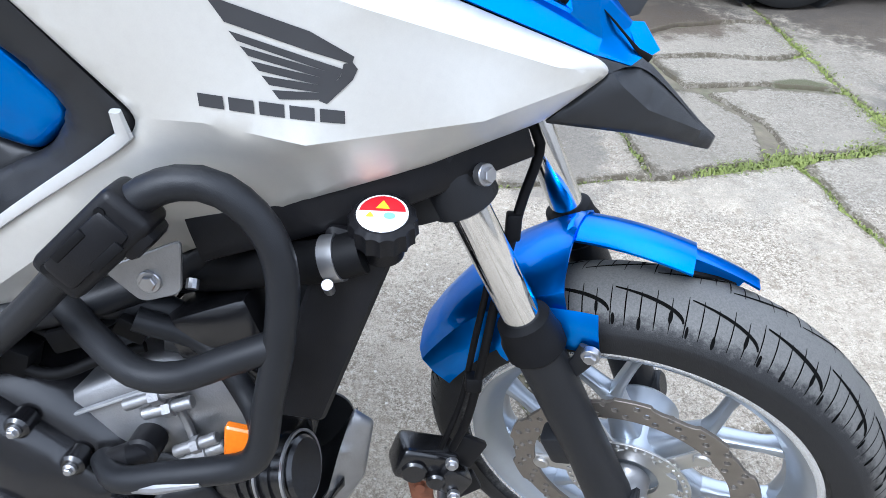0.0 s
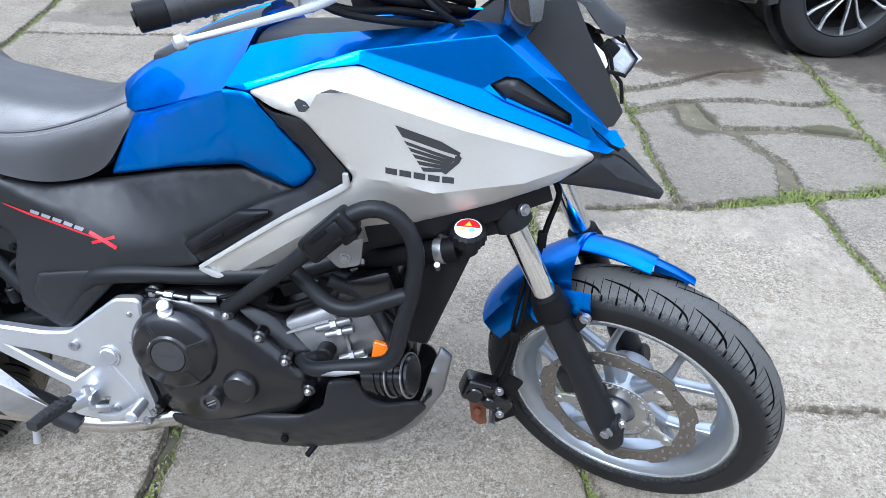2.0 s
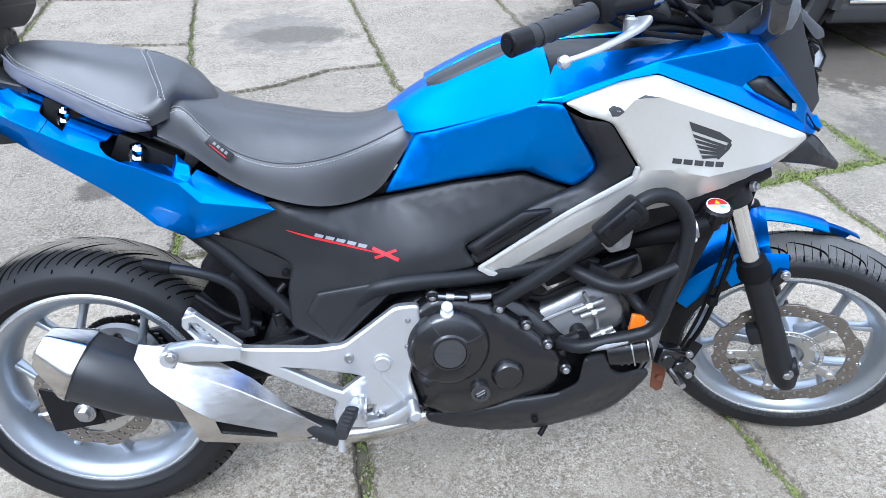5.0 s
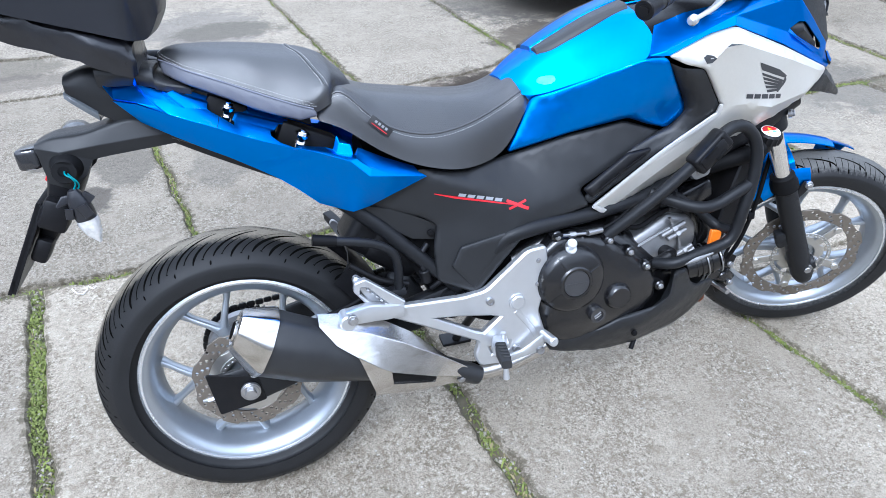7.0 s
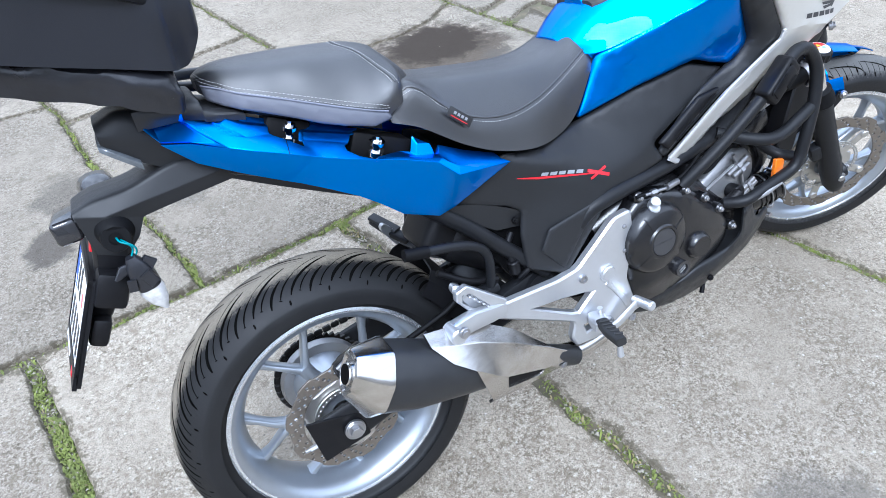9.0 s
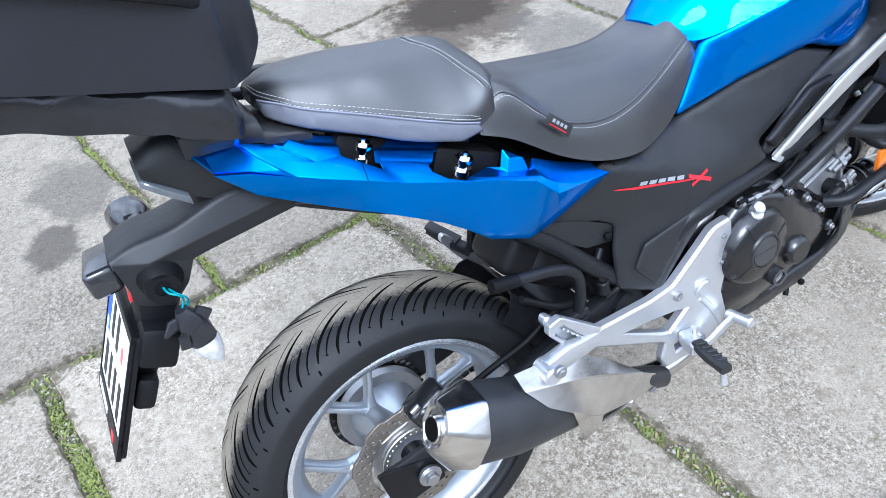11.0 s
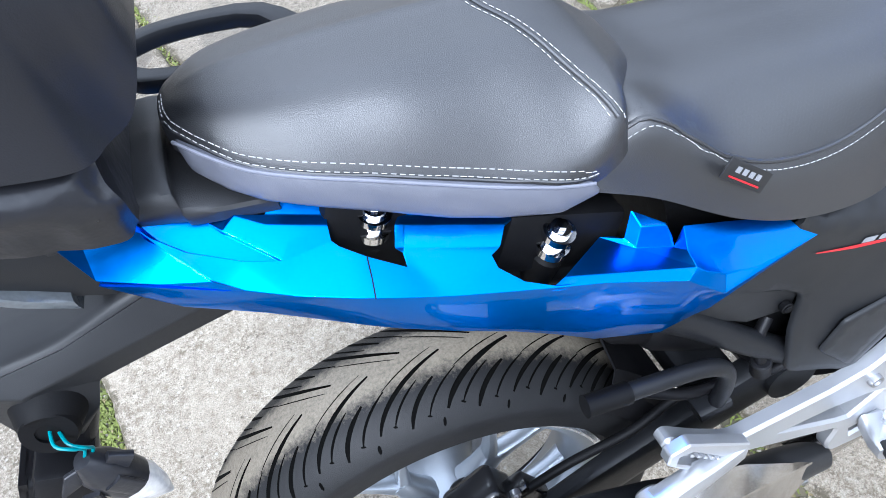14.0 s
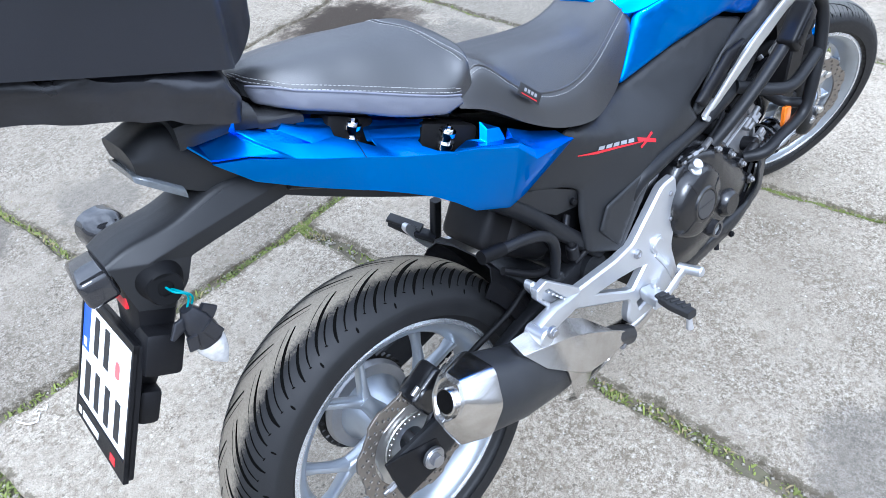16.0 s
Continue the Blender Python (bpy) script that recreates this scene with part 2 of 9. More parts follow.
CAR_PAINT = material("grey_car_paint", (0.085, 0.076, 0.076), 0.3, 0.5, 0.05, 300, coat=0.8)
CAR_PLASTIC = material("car_black_plastic", (0.02, 0.02, 0.02), 0.6, 0.0, 0.2, 20, 0.1)
MOSS = material("moss_and_grass", (0.135, 0.160, 0.034), 0.8, 0.0, 0.5, 40)
DRY = material("dry_grass", (0.22, 0.18, 0.09), 0.8, 0.0, 0.3, 60)
PEBBLE = material("pale_pebbles", (0.27, 0.245, 0.20), 0.8, 0.0, 0.35, 90)

GLASS = bpy.data.materials.new("clear_screen")
GLASS.use_nodes = True
gb = GLASS.node_tree.nodes["Principled BSDF"]
gb.inputs["Base Color"].default_value = (0.85, 0.88, 0.9, 1)
gb.inputs["Roughness"].default_value, gb.inputs["Transmission Weight"].default_value, gb.inputs["IOR"].default_value = 0.03, 1.0, 1.2


def woven(name, color):
    """Seat cover with a fine woven carbon-like relief."""
    m = material(name, color, 0.42, 0.0, 0.06, 20, 0, spec=1.0)
    nt, nodes = m.node_tree, m.node_tree.nodes
    co = nodes.new("ShaderNodeTexCoord")
    mp = nodes.new("ShaderNodeMapping")
    mp.inputs["Rotation"].default_value = (0, 0, radians(45))
    nt.links.new(co.outputs["Object"], mp.inputs["Vector"])
    ck = nodes.new("ShaderNodeTexChecker")
    ck.inputs["Scale"].default_value = 320
    nt.links.new(mp.outputs[0], ck.inputs["Vector"])
    bp = nodes.new("ShaderNodeBump")
    bp.inputs["Strength"].default_value, bp.inputs["Distance"].default_value = 0.9, 0.0012
    nt.links.new(ck.outputs["Fac"], bp.inputs["Height"])
    nt.links.new(bp.outputs[0], nodes["Principled BSDF"].inputs["Normal"])
    return m


WOVEN = woven("woven_seat_vinyl", (0.017, 0.0175, 0.0195))


def concrete(name, tone=1.0):
    """Old concrete: aggregate grains, blotches, damp and oil stains, shade painted in at the car, a tint of its own per
    slab.
    """
    m = bpy.data.materials.new(name)
    m.use_nodes = True
    nt, nodes = m.node_tree, m.node_tree.nodes
    b = nodes["Principled BSDF"]
    geo = nodes.new("ShaderNodeNewGeometry")
    info = nodes.new("ShaderNodeObjectInfo")

    def noise_tex(scale, detail=6.0, rough=0.6):
        n = nodes.new("ShaderNodeTexNoise")
        n.inputs["Scale"].default_value, n.inputs["Detail"].default_value, n.inputs["Roughness"].default_value = scale, detail, rough
        nt.links.new(geo.outputs["Position"], n.inputs["Vector"])
        return n.outputs["Fac"]

    def math_node(op, a, c):
        n = nodes.new("ShaderNodeMath")
        n.operation = op
        for i, v in enumerate((a, c)):
            if isinstance(v, (int, float)):
                n.inputs[i].default_value = v
            else:
                nt.links.new(v, n.inputs[i])
        return n.outputs[0]

    def remap(v, a, c, lo, hi):
        n = nodes.new("ShaderNodeMapRange")
        for key, val in (("From Min", a), ("From Max", c), ("To Min", lo), ("To Max", hi)):
            n.inputs[key].default_value = val
        nt.links.new(v, n.inputs["Value"])
        return n.outputs[0]

    def mix(fac, a, c):
        n = nodes.new("ShaderNodeMix")
        n.data_type = "RGBA"
        for key, v in (("Factor", fac), ("A", a), ("B", c)):
            if isinstance(v, tuple):
                n.inputs[key].default_value = (*v, 1)
            else:
                nt.links.new(v, n.inputs[key])
        return n.outputs["Result"]

    big, mid, fine, grain = noise_tex(1.1, 5), noise_tex(8, 9, 0.75), noise_tex(66, 8, 0.82), noise_tex(330, 3, 0.75)
    worn = remap(noise_tex(3.2, 8, 0.72), 0.42, 0.60, 0.25, 1.0)
    col = mix(remap(mid, 0.32, 0.68, 0, 1), (0.300, 0.260, 0.202), (0.425, 0.370, 0.290))
    col = mix(remap(big, 0.46, 0.72, 0, 0.6), col, (0.225, 0.192, 0.146))
    col = mix(math_node("MULTIPLY", remap(fine, 0.41, 0.52, 1.0, 0), worn), col, (0.125, 0.100, 0.070))
    col = mix(math_node("MULTIPLY", remap(fine, 0.53, 0.63, 0, 0.5), worn), col, (0.56, 0.515, 0.44))
    col = mix(remap(grain, 0.53, 0.68, 0, 0.30), col, (0.58, 0.535, 0.46))
    col = mix(remap(grain, 0.35, 0.47, 0.6, 0), col, (0.13, 0.112, 0.085))
    vor = nodes.new("ShaderNodeTexVoronoi")
    vor.inputs["Scale"].default_value = 70
    nt.links.new(geo.outputs["Position"], vor.inputs["Vector"])
    pit = remap(vor.outputs["Distance"], 0.14, 0.30, 1, 0)
    chip = nodes.new("ShaderNodeSeparateColor")
    nt.links.new(vor.outputs["Color"], chip.inputs[0])
    col = mix(math_node("MULTIPLY", pit, remap(chip.outputs[0], 0.82, 0.84, 0, 0.65)), col, (0.075, 0.065, 0.05))
    col = mix(math_node("MULTIPLY", pit, remap(chip.outputs[1], 0.90, 0.92, 0, 0.7)), col, (0.60, 0.57, 0.51))
    stone = noise_tex(165, 4, 0.7)
    col = mix(math_node("MULTIPLY", remap(stone, 0.40, 0.48, 0.75, 0), worn), col, (0.135, 0.112, 0.080))
    col = mix(math_node("MULTIPLY", remap(stone, 0.55, 0.63, 0, 0.6), worn), col, (0.56, 0.51, 0.43))
    blotch = noise_tex(21, 5, 0.7)
    col = mix(remap(blotch, 0.54, 0.66, 0, 0.62), col, (0.185, 0.155, 0.112))
    # oil and damp stains; (3.75, 2.85) and (3.3, 3.3) also paint the car's shade: centre x, y, radii, strength
    for x, y, rx, ry, k, c in ((2.6, 1.9, 1.0, 1.1, 0.4, (0.20, 0.185, 0.155)), (3.75, 2.85, 0.75, 0.75, 0.85, (0.075, 0.06, 0.045)), (2.5, 2.62, 0.42, 0.26, 0.8, (0.085, 0.062, 0.042)), (2.45, 3.6, 0.7, 0.6, 0.7, (0.09, 0.082, 0.07)), (2.85, 1.87, 0.14, 0.06, 0.8, (0.07, 0.075, 0.03)), (2.25, 1.95, 0.12, 0.22, 0.8, (0.07, 0.06, 0.04)), (1.5, 1.95, 0.42, 0.38, 0.85, (0.075, 0.058, 0.042)), (2.35, 2.75, 0.55, 0.3, 0.8, (0.07, 0.055, 0.04)), (0.15, 3.6, 0.45, 0.5, 0.5, (0.14, 0.13, 0.12)), (1.52, 2.02, 0.30, 0.24, 0.9, (0.035, 0.026, 0.018)), (0.62, 2.02, 0.13, 0.16, 0.6, (0.14, 0.12, 0.09)), (-0.47, 1.46, 0.10, 0.13, 0.75, (0.075, 0.065, 0.055)), (-0.68, 1.84, 0.07, 0.06, 0.7, (0.09, 0.08, 0.065)), (-1.0, 3.2, 0.35, 0.22, 0.6, (0.12, 0.105, 0.08)), (0.28, 3.52, 0.4, 0.2, 0.6, (0.10, 0.09, 0.07)),
                               (-0.35, 1.75, 0.16, 0.22, 0.6, (0.13, 0.115, 0.095)), (0.05, 1.6, 0.14, 0.2, 0.45, (0.15, 0.135, 0.115)), (1.72, 1.35, 0.22, 0.42, 0.55, (0.12, 0.11, 0.095)),
                               (0.75, -0.72, 0.2, 0.16, 0.55, (0.12, 0.11, 0.095)), (-0.95, 2.95, 0.5, 0.14, 0.55, (0.13, 0.11, 0.09)), (3.4, 1.5, 0.4, 0.5, 0.6, (0.12, 0.11, 0.095)), (3.3, 3.3, 1.3, 0.7, 0.6, (0.08, 0.07, 0.06))):
        mp = nodes.new("ShaderNodeVectorMath")
        mp.operation = "SUBTRACT"
        mp.inputs[1].default_value = (x, y, 0)
        nt.links.new(geo.outputs["Position"], mp.inputs[0])
        sc = nodes.new("ShaderNodeVectorMath")
        sc.operation = "DIVIDE"
        sc.inputs[1].default_value = (rx, ry, 1)
        nt.links.new(mp.outputs[0], sc.inputs[0])
        ln = nodes.new("ShaderNodeVectorMath")
        ln.operation = "LENGTH"
        nt.links.new(sc.outputs[0], ln.inputs[0])
        d = math_node("ADD", ln.outputs["Value"], math_node("MULTIPLY", math_node("SUBTRACT", mid, 0.5), 1.6))
        col = mix(remap(d, 0.75, 1.05, k, 0), col, c)
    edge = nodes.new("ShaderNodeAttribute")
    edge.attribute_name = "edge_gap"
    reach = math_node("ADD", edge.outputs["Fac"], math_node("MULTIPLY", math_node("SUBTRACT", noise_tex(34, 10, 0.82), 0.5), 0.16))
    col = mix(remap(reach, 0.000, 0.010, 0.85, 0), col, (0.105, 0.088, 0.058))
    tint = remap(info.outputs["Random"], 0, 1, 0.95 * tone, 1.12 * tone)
    sc = nodes.new("ShaderNodeVectorMath")
    sc.operation = "SCALE"
    nt.links.new(col, sc.inputs[0])
    nt.links.new(tint, sc.inputs["Scale"])
    nt.links.new(sc.outputs[0], b.inputs["Base Color"])
    b.inputs["Roughness"].default_value = 0.85
    b.inputs["Specular IOR Level"].default_value = 0.25
    h = math_node("ADD", math_node("MULTIPLY", fine, 0.8), math_node("MULTIPLY", grain, 0.6))
    h = math_node("ADD", h, math_node("MULTIPLY", mid, 0.8))
    h = math_node("SUBTRACT", h, math_node("MULTIPLY", pit, 0.25))
    bp = nodes.new("ShaderNodeBump")
    bp.inputs["Strength"].default_value, bp.inputs["Distance"].default_value = 1.0, 0.0065
    nt.links.new(h, bp.inputs["Height"])
    nt.links.new(bp.outputs[0], b.inputs["Normal"])
    return m


CONCRETE = concrete("old_concrete")
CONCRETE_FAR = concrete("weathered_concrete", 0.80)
SOIL = material("damp_joint_soil", (0.105, 0.088, 0.060), 0.9, 0.0, 0.5, 25, 0.8, 120, dirt=0.6, dirt_color=(0.05, 0.07, 0.02))


# ---- mesh helpers ----
from mathutils.geometry import delaunay_2d_cdt


def xf(geo, m):
    return [m @ Vector(v) for v in geo[0]], geo[1]


def merge(*geos):
    vs, fs = [], []
    for v, f, *_ in geos:
        n = len(vs)
        vs += list(v)
        fs += [tuple(i + n for i in face) for face in f]
    return vs, fs


def mirror(geo):
    return ([(v[0], -v[1], v[2]) for v in geo[0]], [tuple(reversed(f)) for f in geo[1]], *geo[2:])


def spot(v):
    return round(v[0], 4), round(abs(v[1]), 4), round(v[2], 4)


def part(name, geo, mat, parent=None, label="", sharp=32, mats=None, index=None):
    """Links verts and faces as one mesh object under a thing or part."""
    sharp = max(sharp, 62) if len(geo) == 3 else sharp
    me = bpy.data.meshes.new(name)
    me.from_pydata([tuple(v) for v in geo[0]], [], geo[1])
    for m in (mats or [mat]):
        me.materials.append(m)
    if index is not None:
        me.polygons.foreach_set("material_index", index)
    bm = bmesh.new()
    bm.from_mesh(me)
    bmesh.ops.recalc_face_normals(bm, faces=bm.faces)
    bm.to_mesh(me)
    bm.free()
    me.polygons.foreach_set("use_smooth", [True] * len(me.polygons))
    me.set_sharp_from_angle(angle=radians(sharp))
    if len(geo) == 3:
        keys = [spot(v.co) for v in me.vertices]
        flags = me.attributes.get("sharp_edge") or me.attributes.new("sharp_edge", "BOOLEAN", "EDGE")
        for e in me.edges:
            a, b = keys[e.vertices[0]], keys[e.vertices[1]]
            if a > b:
                a, b = b, a
            if (a, b) in geo[2]:
                flags.data[e.index].value = True
    ob = new(name, me)
    if parent:
        ob.parent = parent
    if label:
        ob["label"] = label
    return ob


def flatten(ob, sharp):
    """Shading normals weighed by area, so that broad faces stay flat and only their softened edges turn."""
    me = ob.data
    around = [[] for _ in me.vertices]
    for f in me.polygons:
        for v in f.vertices:
            around[v].append(f)
    limit = math.cos(radians(sharp))
    normals = [None] * len(me.loops)
    for f in me.polygons:
        for i, v in zip(f.loop_indices, f.vertices):
            total = Vector()
            for g in around[v]:
                if f.normal.dot(g.normal) > limit:
                    total += g.normal * g.area
            normals[i] = total.normalized()
    me.normals_split_custom_set(normals)
    return ob


def parts(name, geos, mat, parent, label=""):
    """Several alike pieces, each a part of its own."""
    return [part(name, g, mat, parent, label) for g in geos]


def catmull(pts, step):
    """A smooth line through pts, sampled about every step metres."""
    p = [Vector(q) for q in pts]
    p = [p[0] * 2 - p[1]] + p + [p[-1] * 2 - p[-2]]
    out = []
    for i in range(1, len(p) - 2):
        n = max(1, int((p[i + 1] - p[i]).length / step))
        for k in range(n):
            t = k / n
            a, b, c, d = p[i - 1], p[i], p[i + 1], p[i + 2]
            out.append(0.5 * (2 * b + (c - a) * t + (2 * a - 5 * b + 4 * c - d) * t * t + (3 * b - a - 3 * c + d) * t ** 3))
    return out + [p[-2]]


def tube(pts, r, n=14, step=0.012, smooth=True, cap=True):
    """A round bar along a line; r is one radius or one for each given point."""
    if isinstance(r, (int, float)):
        rows = [(*q, r) for q in pts]
    else:
        rows = [(*q, k) for q, k in zip(pts, r)]
    if smooth and len(pts) > 2:
        rows4 = []
        xyz = catmull([q[:3] for q in rows], step)
        for q in xyz:
            d = [(Vector(w[:3]) - q).length for w in rows]
            i = min(range(len(d)), key=lambda k: d[k])
            j = min((k for k in (i - 1, i + 1) if 0 <= k < len(d)), key=lambda k: d[k])
            rows4.append((*q, (rows[i][3] * d[j] + rows[j][3] * d[i]) / (d[i] + d[j] + 1e-9)))
        rows = rows4
    vs, fs = [], []
    P = [Vector(q[:3]) for q in rows]
    up = Vector((0.0123, 0.02, 1.0))
    t0 = (P[1] - P[0]).normalized()
    side = t0.cross(up)
    if side.length < 0.1:
        side = t0.cross(Vector((0, 1, 0)))
    side.normalize()
    for i, q in enumerate(P):
        t = (P[min(i + 1, len(P) - 1)] - P[max(i - 1, 0)]).normalized()
        side = (side - t * side.dot(t)).normalized()
        nrm = t.cross(side)
        for k in range(n):
            a = 2 * math.pi * k / n
            vs.append(q + (side * math.cos(a) + nrm * math.sin(a)) * rows[i][3])
    for i in range(len(P) - 1):
        for k in range(n):
            fs.append((i * n + k, i * n + (k + 1) % n, (i + 1) * n + (k + 1) % n, (i + 1) * n + k))
    if cap:
        fs.append(tuple(range(n)))
        fs.append(tuple((len(P) - 1) * n + k for k in range(n)))
    return vs, fs


def strut(pts, width, thick, axis=(0, 1, 0), step=0.015, power=4, n=16):
    """A flat bar along a line: width across, thick along axis; lists give one value for each point."""
    W = width if isinstance(width, (list, tuple)) else [width] * len(pts)
    T = thick if isinstance(thick, (list, tuple)) else [thick] * len(pts)
    line = catmull(pts, step) if len(pts) > 2 else [Vector(pts[0]).lerp(Vector(pts[1]), k / 6) for k in range(7)]
    vs, fs = [], []
    ax = Vector(axis)
    acc, key = [0.0], []
    for a, b in zip(line, line[1:]):
        acc.append(acc[-1] + (b - a).length)
    for q in pts:
        d = [(Vector(q) - p).length for p in line]
        key.append(acc[d.index(min(d))])
    for i, q in enumerate(line):
        t = (line[min(i + 1, len(line) - 1)] - line[max(i - 1, 0)]).normalized()
        s = t.cross(ax).normalized()
        u = s.cross(t).normalized()
        w, h = float(np.interp(acc[i], key, W)) / 2, float(np.interp(acc[i], key, T)) / 2
        for k in range(n):
            a = 2 * math.pi * (k + 0.5) / n
            c, d = math.cos(a), math.sin(a)
            vs.append(q + s * (w * math.copysign(abs(c) ** (2 / power), c)) + u * (h * math.copysign(abs(d) ** (2 / power), d)))
    m = len(line)
    for i in range(m - 1):
        for k in range(n):
            fs.append((i * n + k, i * n + (k + 1) % n, (i + 1) * n + (k + 1) % n, (i + 1) * n + k))
    fs += [tuple(range(n)), tuple((m - 1) * n + k for k in range(n))]
    return vs, fs


def lathe(profile, n=64, closed=False, arc=(0.0, 360.0), wave=None):
    """A profile of (radius, y) turned about the y axis."""
    vs, fs = [], []
    full = arc[1] - arc[0] >= 359.9
    rings = n if full else n + 1
    m = len(profile)
    for i in range(rings):
        a = radians(arc[0] + (arc[1] - arc[0]) * i / n)
        for r, y in profile:
            if wave:
                r = wave(r, a)
            vs.append((r * math.cos(a), y, r * math.sin(a)))
    for i in range(n):
        j = (i + 1) % rings
        for k in range(m if closed else m - 1):
            l = (k + 1) % m
            fs.append((i * m + k, j * m + k, j * m + l, i * m + l))
    if not full and closed:
        fs += [tuple(range(m)), tuple((rings - 1) * m + k for k in range(m))]
    return vs, fs


def cyl(a, b, r, r2=None, n=20, chamfer=0.0):
    """A capped cylinder from a to b, with chamfered ends."""
    a, b = Vector(a), Vector(b)
    r2 = r if r2 is None else r2
    t = (b - a).normalized()
    c = chamfer
    pts = [(a, r - c), (a + t * c, r), (b - t * c, r2), (b, r2 - c)] if c else [(a, r), (b, r2)]
    return tube([p for p, _ in pts], [k for _, k in pts], n, smooth=False)


def bolt_head(p, direction, r=0.006, h=0.006):
    p, d = Vector(p), Vector(direction).normalized()
    return merge(cyl(p - d * 0.006, p + d * h * 0.35, r * 1.45, n=16, chamfer=0.0008), cyl(p, p + d * h, r, n=6, chamfer=0.0008))


def inside(poly, x, y):
    hit = False
    j = len(poly) - 1
    for i in range(len(poly)):
        xi, yi = poly[i][0], poly[i][1]
        xj, yj = poly[j][0], poly[j][1]
        if (yi > y) != (yj > y) and x < (xj - xi) * (y - yi) / (yj - yi) + xi:
            hit = not hit
        j = i
    return hit


def fill(loops, extra=(), edges=()):
    """Triangles inside the first loop and outside the others; extra points lie inside."""
    vs, es = [], []
    for lp in loops:
        n = len(vs)
        vs += [Vector((p[0], p[1])) for p in lp]
        es += [(n + i, n + (i + 1) % len(lp)) for i in range(len(lp))]
    n = len(vs)
    vs += [Vector((p[0], p[1])) for p in extra]
    es += [(n + a, n + b) for a, b in edges]
    ov, _, of, *_ = delaunay_2d_cdt(vs, es, [], 0, 1e-6)
    faces = []
    for f in of:
        cx, cy = sum(ov[i][0] for i in f) / len(f), sum(ov[i][1] for i in f) / len(f)
        if inside(loops[0], cx, cy) and not any(inside(lp, cx, cy) for lp in loops[1:]):
            faces.append(tuple(f))
    return [(v[0], v[1]) for v in ov], faces


def inset(loop, d):
    """The loop moved inwards by d."""
    area = sum(a[0] * b[1] - b[0] * a[1] for a, b in zip(loop, loop[1:] + loop[:1]))
    s = 1 if area > 0 else -1
    out = []
    n = len(loop)
    for i in range(n):
        a, b, c = Vector(loop[i - 1][:2]), Vector(loop[i][:2]), Vector(loop[(i + 1) % n][:2])
        e1, e2 = (b - a), (c - b)
        n1, n2 = Vector((-e1.y, e1.x)), Vector((-e2.y, e2.x))
        if n1.length < 1e-9 or n2.length < 1e-9:
            out.append(tuple(b))
            continue
        n1.normalize(), n2.normalize()
        m = n1 + n2
        if m.length < 0.3:
            m = n1.copy()
        m.normalize()
        k = d / max(0.45, m.dot(n1))
        out.append(tuple(b + m * (s * k)))
    return out


def rounded(loop, r, n=4):
    """Rounds the corners of a loop."""
    out = []
    m = len(loop)
    for i in range(m):
        a, b, c = Vector(loop[i - 1]), Vector(loop[i]), Vector(loop[(i + 1) % m])
        ra, rc = min(r, (a - b).length * 0.45), min(r, (c - b).length * 0.45)
        p, q = b + (a - b).normalized() * ra, b + (c - b).normalized() * rc
        for k in range(n + 1):
            t = k / n
            out.append(tuple(p * (1 - t) ** 2 + b * 2 * t * (1 - t) + q * t * t))
    return out


def plate(outline, y0, y1, holes=(), bevel=0.002, corner=0.0):
    """A flat piece in the x-z plane between y0 (outer face) and y1."""
    loop = rounded(outline, corner) if corner else list(outline)
    s = 1 if y1 > y0 else -1
    hs = [list(h) for h in holes]
    top = [inset(loop, bevel)] + [inset(h, -bevel) for h in hs]
    pv, pf = fill(top)
    vs = [(x, y0, z) for x, z in pv]
    fs = list(pf)
    # the flat back
    bv, bf = fill([loop] + hs)
    n = len(vs)
    vs += [(x, y1, z) for x, z in bv]
    fs += [tuple(reversed([i + n for i in f])) for f in bf]
    for lp, tp in zip([loop] + hs, top):
        n = len(vs)
        m = len(lp)
        vs += [(x, y0, z) for x, z in tp] + [(x, y0 + s * bevel, z) for x, z in lp] + [(x, y1, z) for x, z in lp]
        for i in range(m):
            j = (i + 1) % m
            fs.append((n + i, n + j, n + m + j, n + m + i))
            fs.append((n + m + i, n + m + j, n + 2 * m + j, n + 2 * m + i))
    return weld((vs, fs))


def weld(geo, d=1e-5):
    keys, remap, vs = {}, [], []
    for v in geo[0]:
        k = (round(v[0] / d), round(v[1] / d), round(v[2] / d))
        if k not in keys:
            keys[k] = len(vs)
            vs.append(v)
        remap.append(keys[k])
    fs = []
    for f in geo[1]:
        g = []
        for i in f:
            if remap[i] not in g:
                g.append(remap[i])
        if len(g) > 2:
            fs.append(tuple(g))
    return vs, fs


def resample(loop, h, close=True):
    out = []
    n = len(loop)
    for i in range(n if close else n - 1):
        a, b = Vector(loop[i]), Vector(loop[(i + 1) % n])
        k = max(1, round((b - a).length / h))
        out += [tuple(a.lerp(b, j / k)) for j in range(k)]
    return out if close else out + [tuple(loop[-1])]


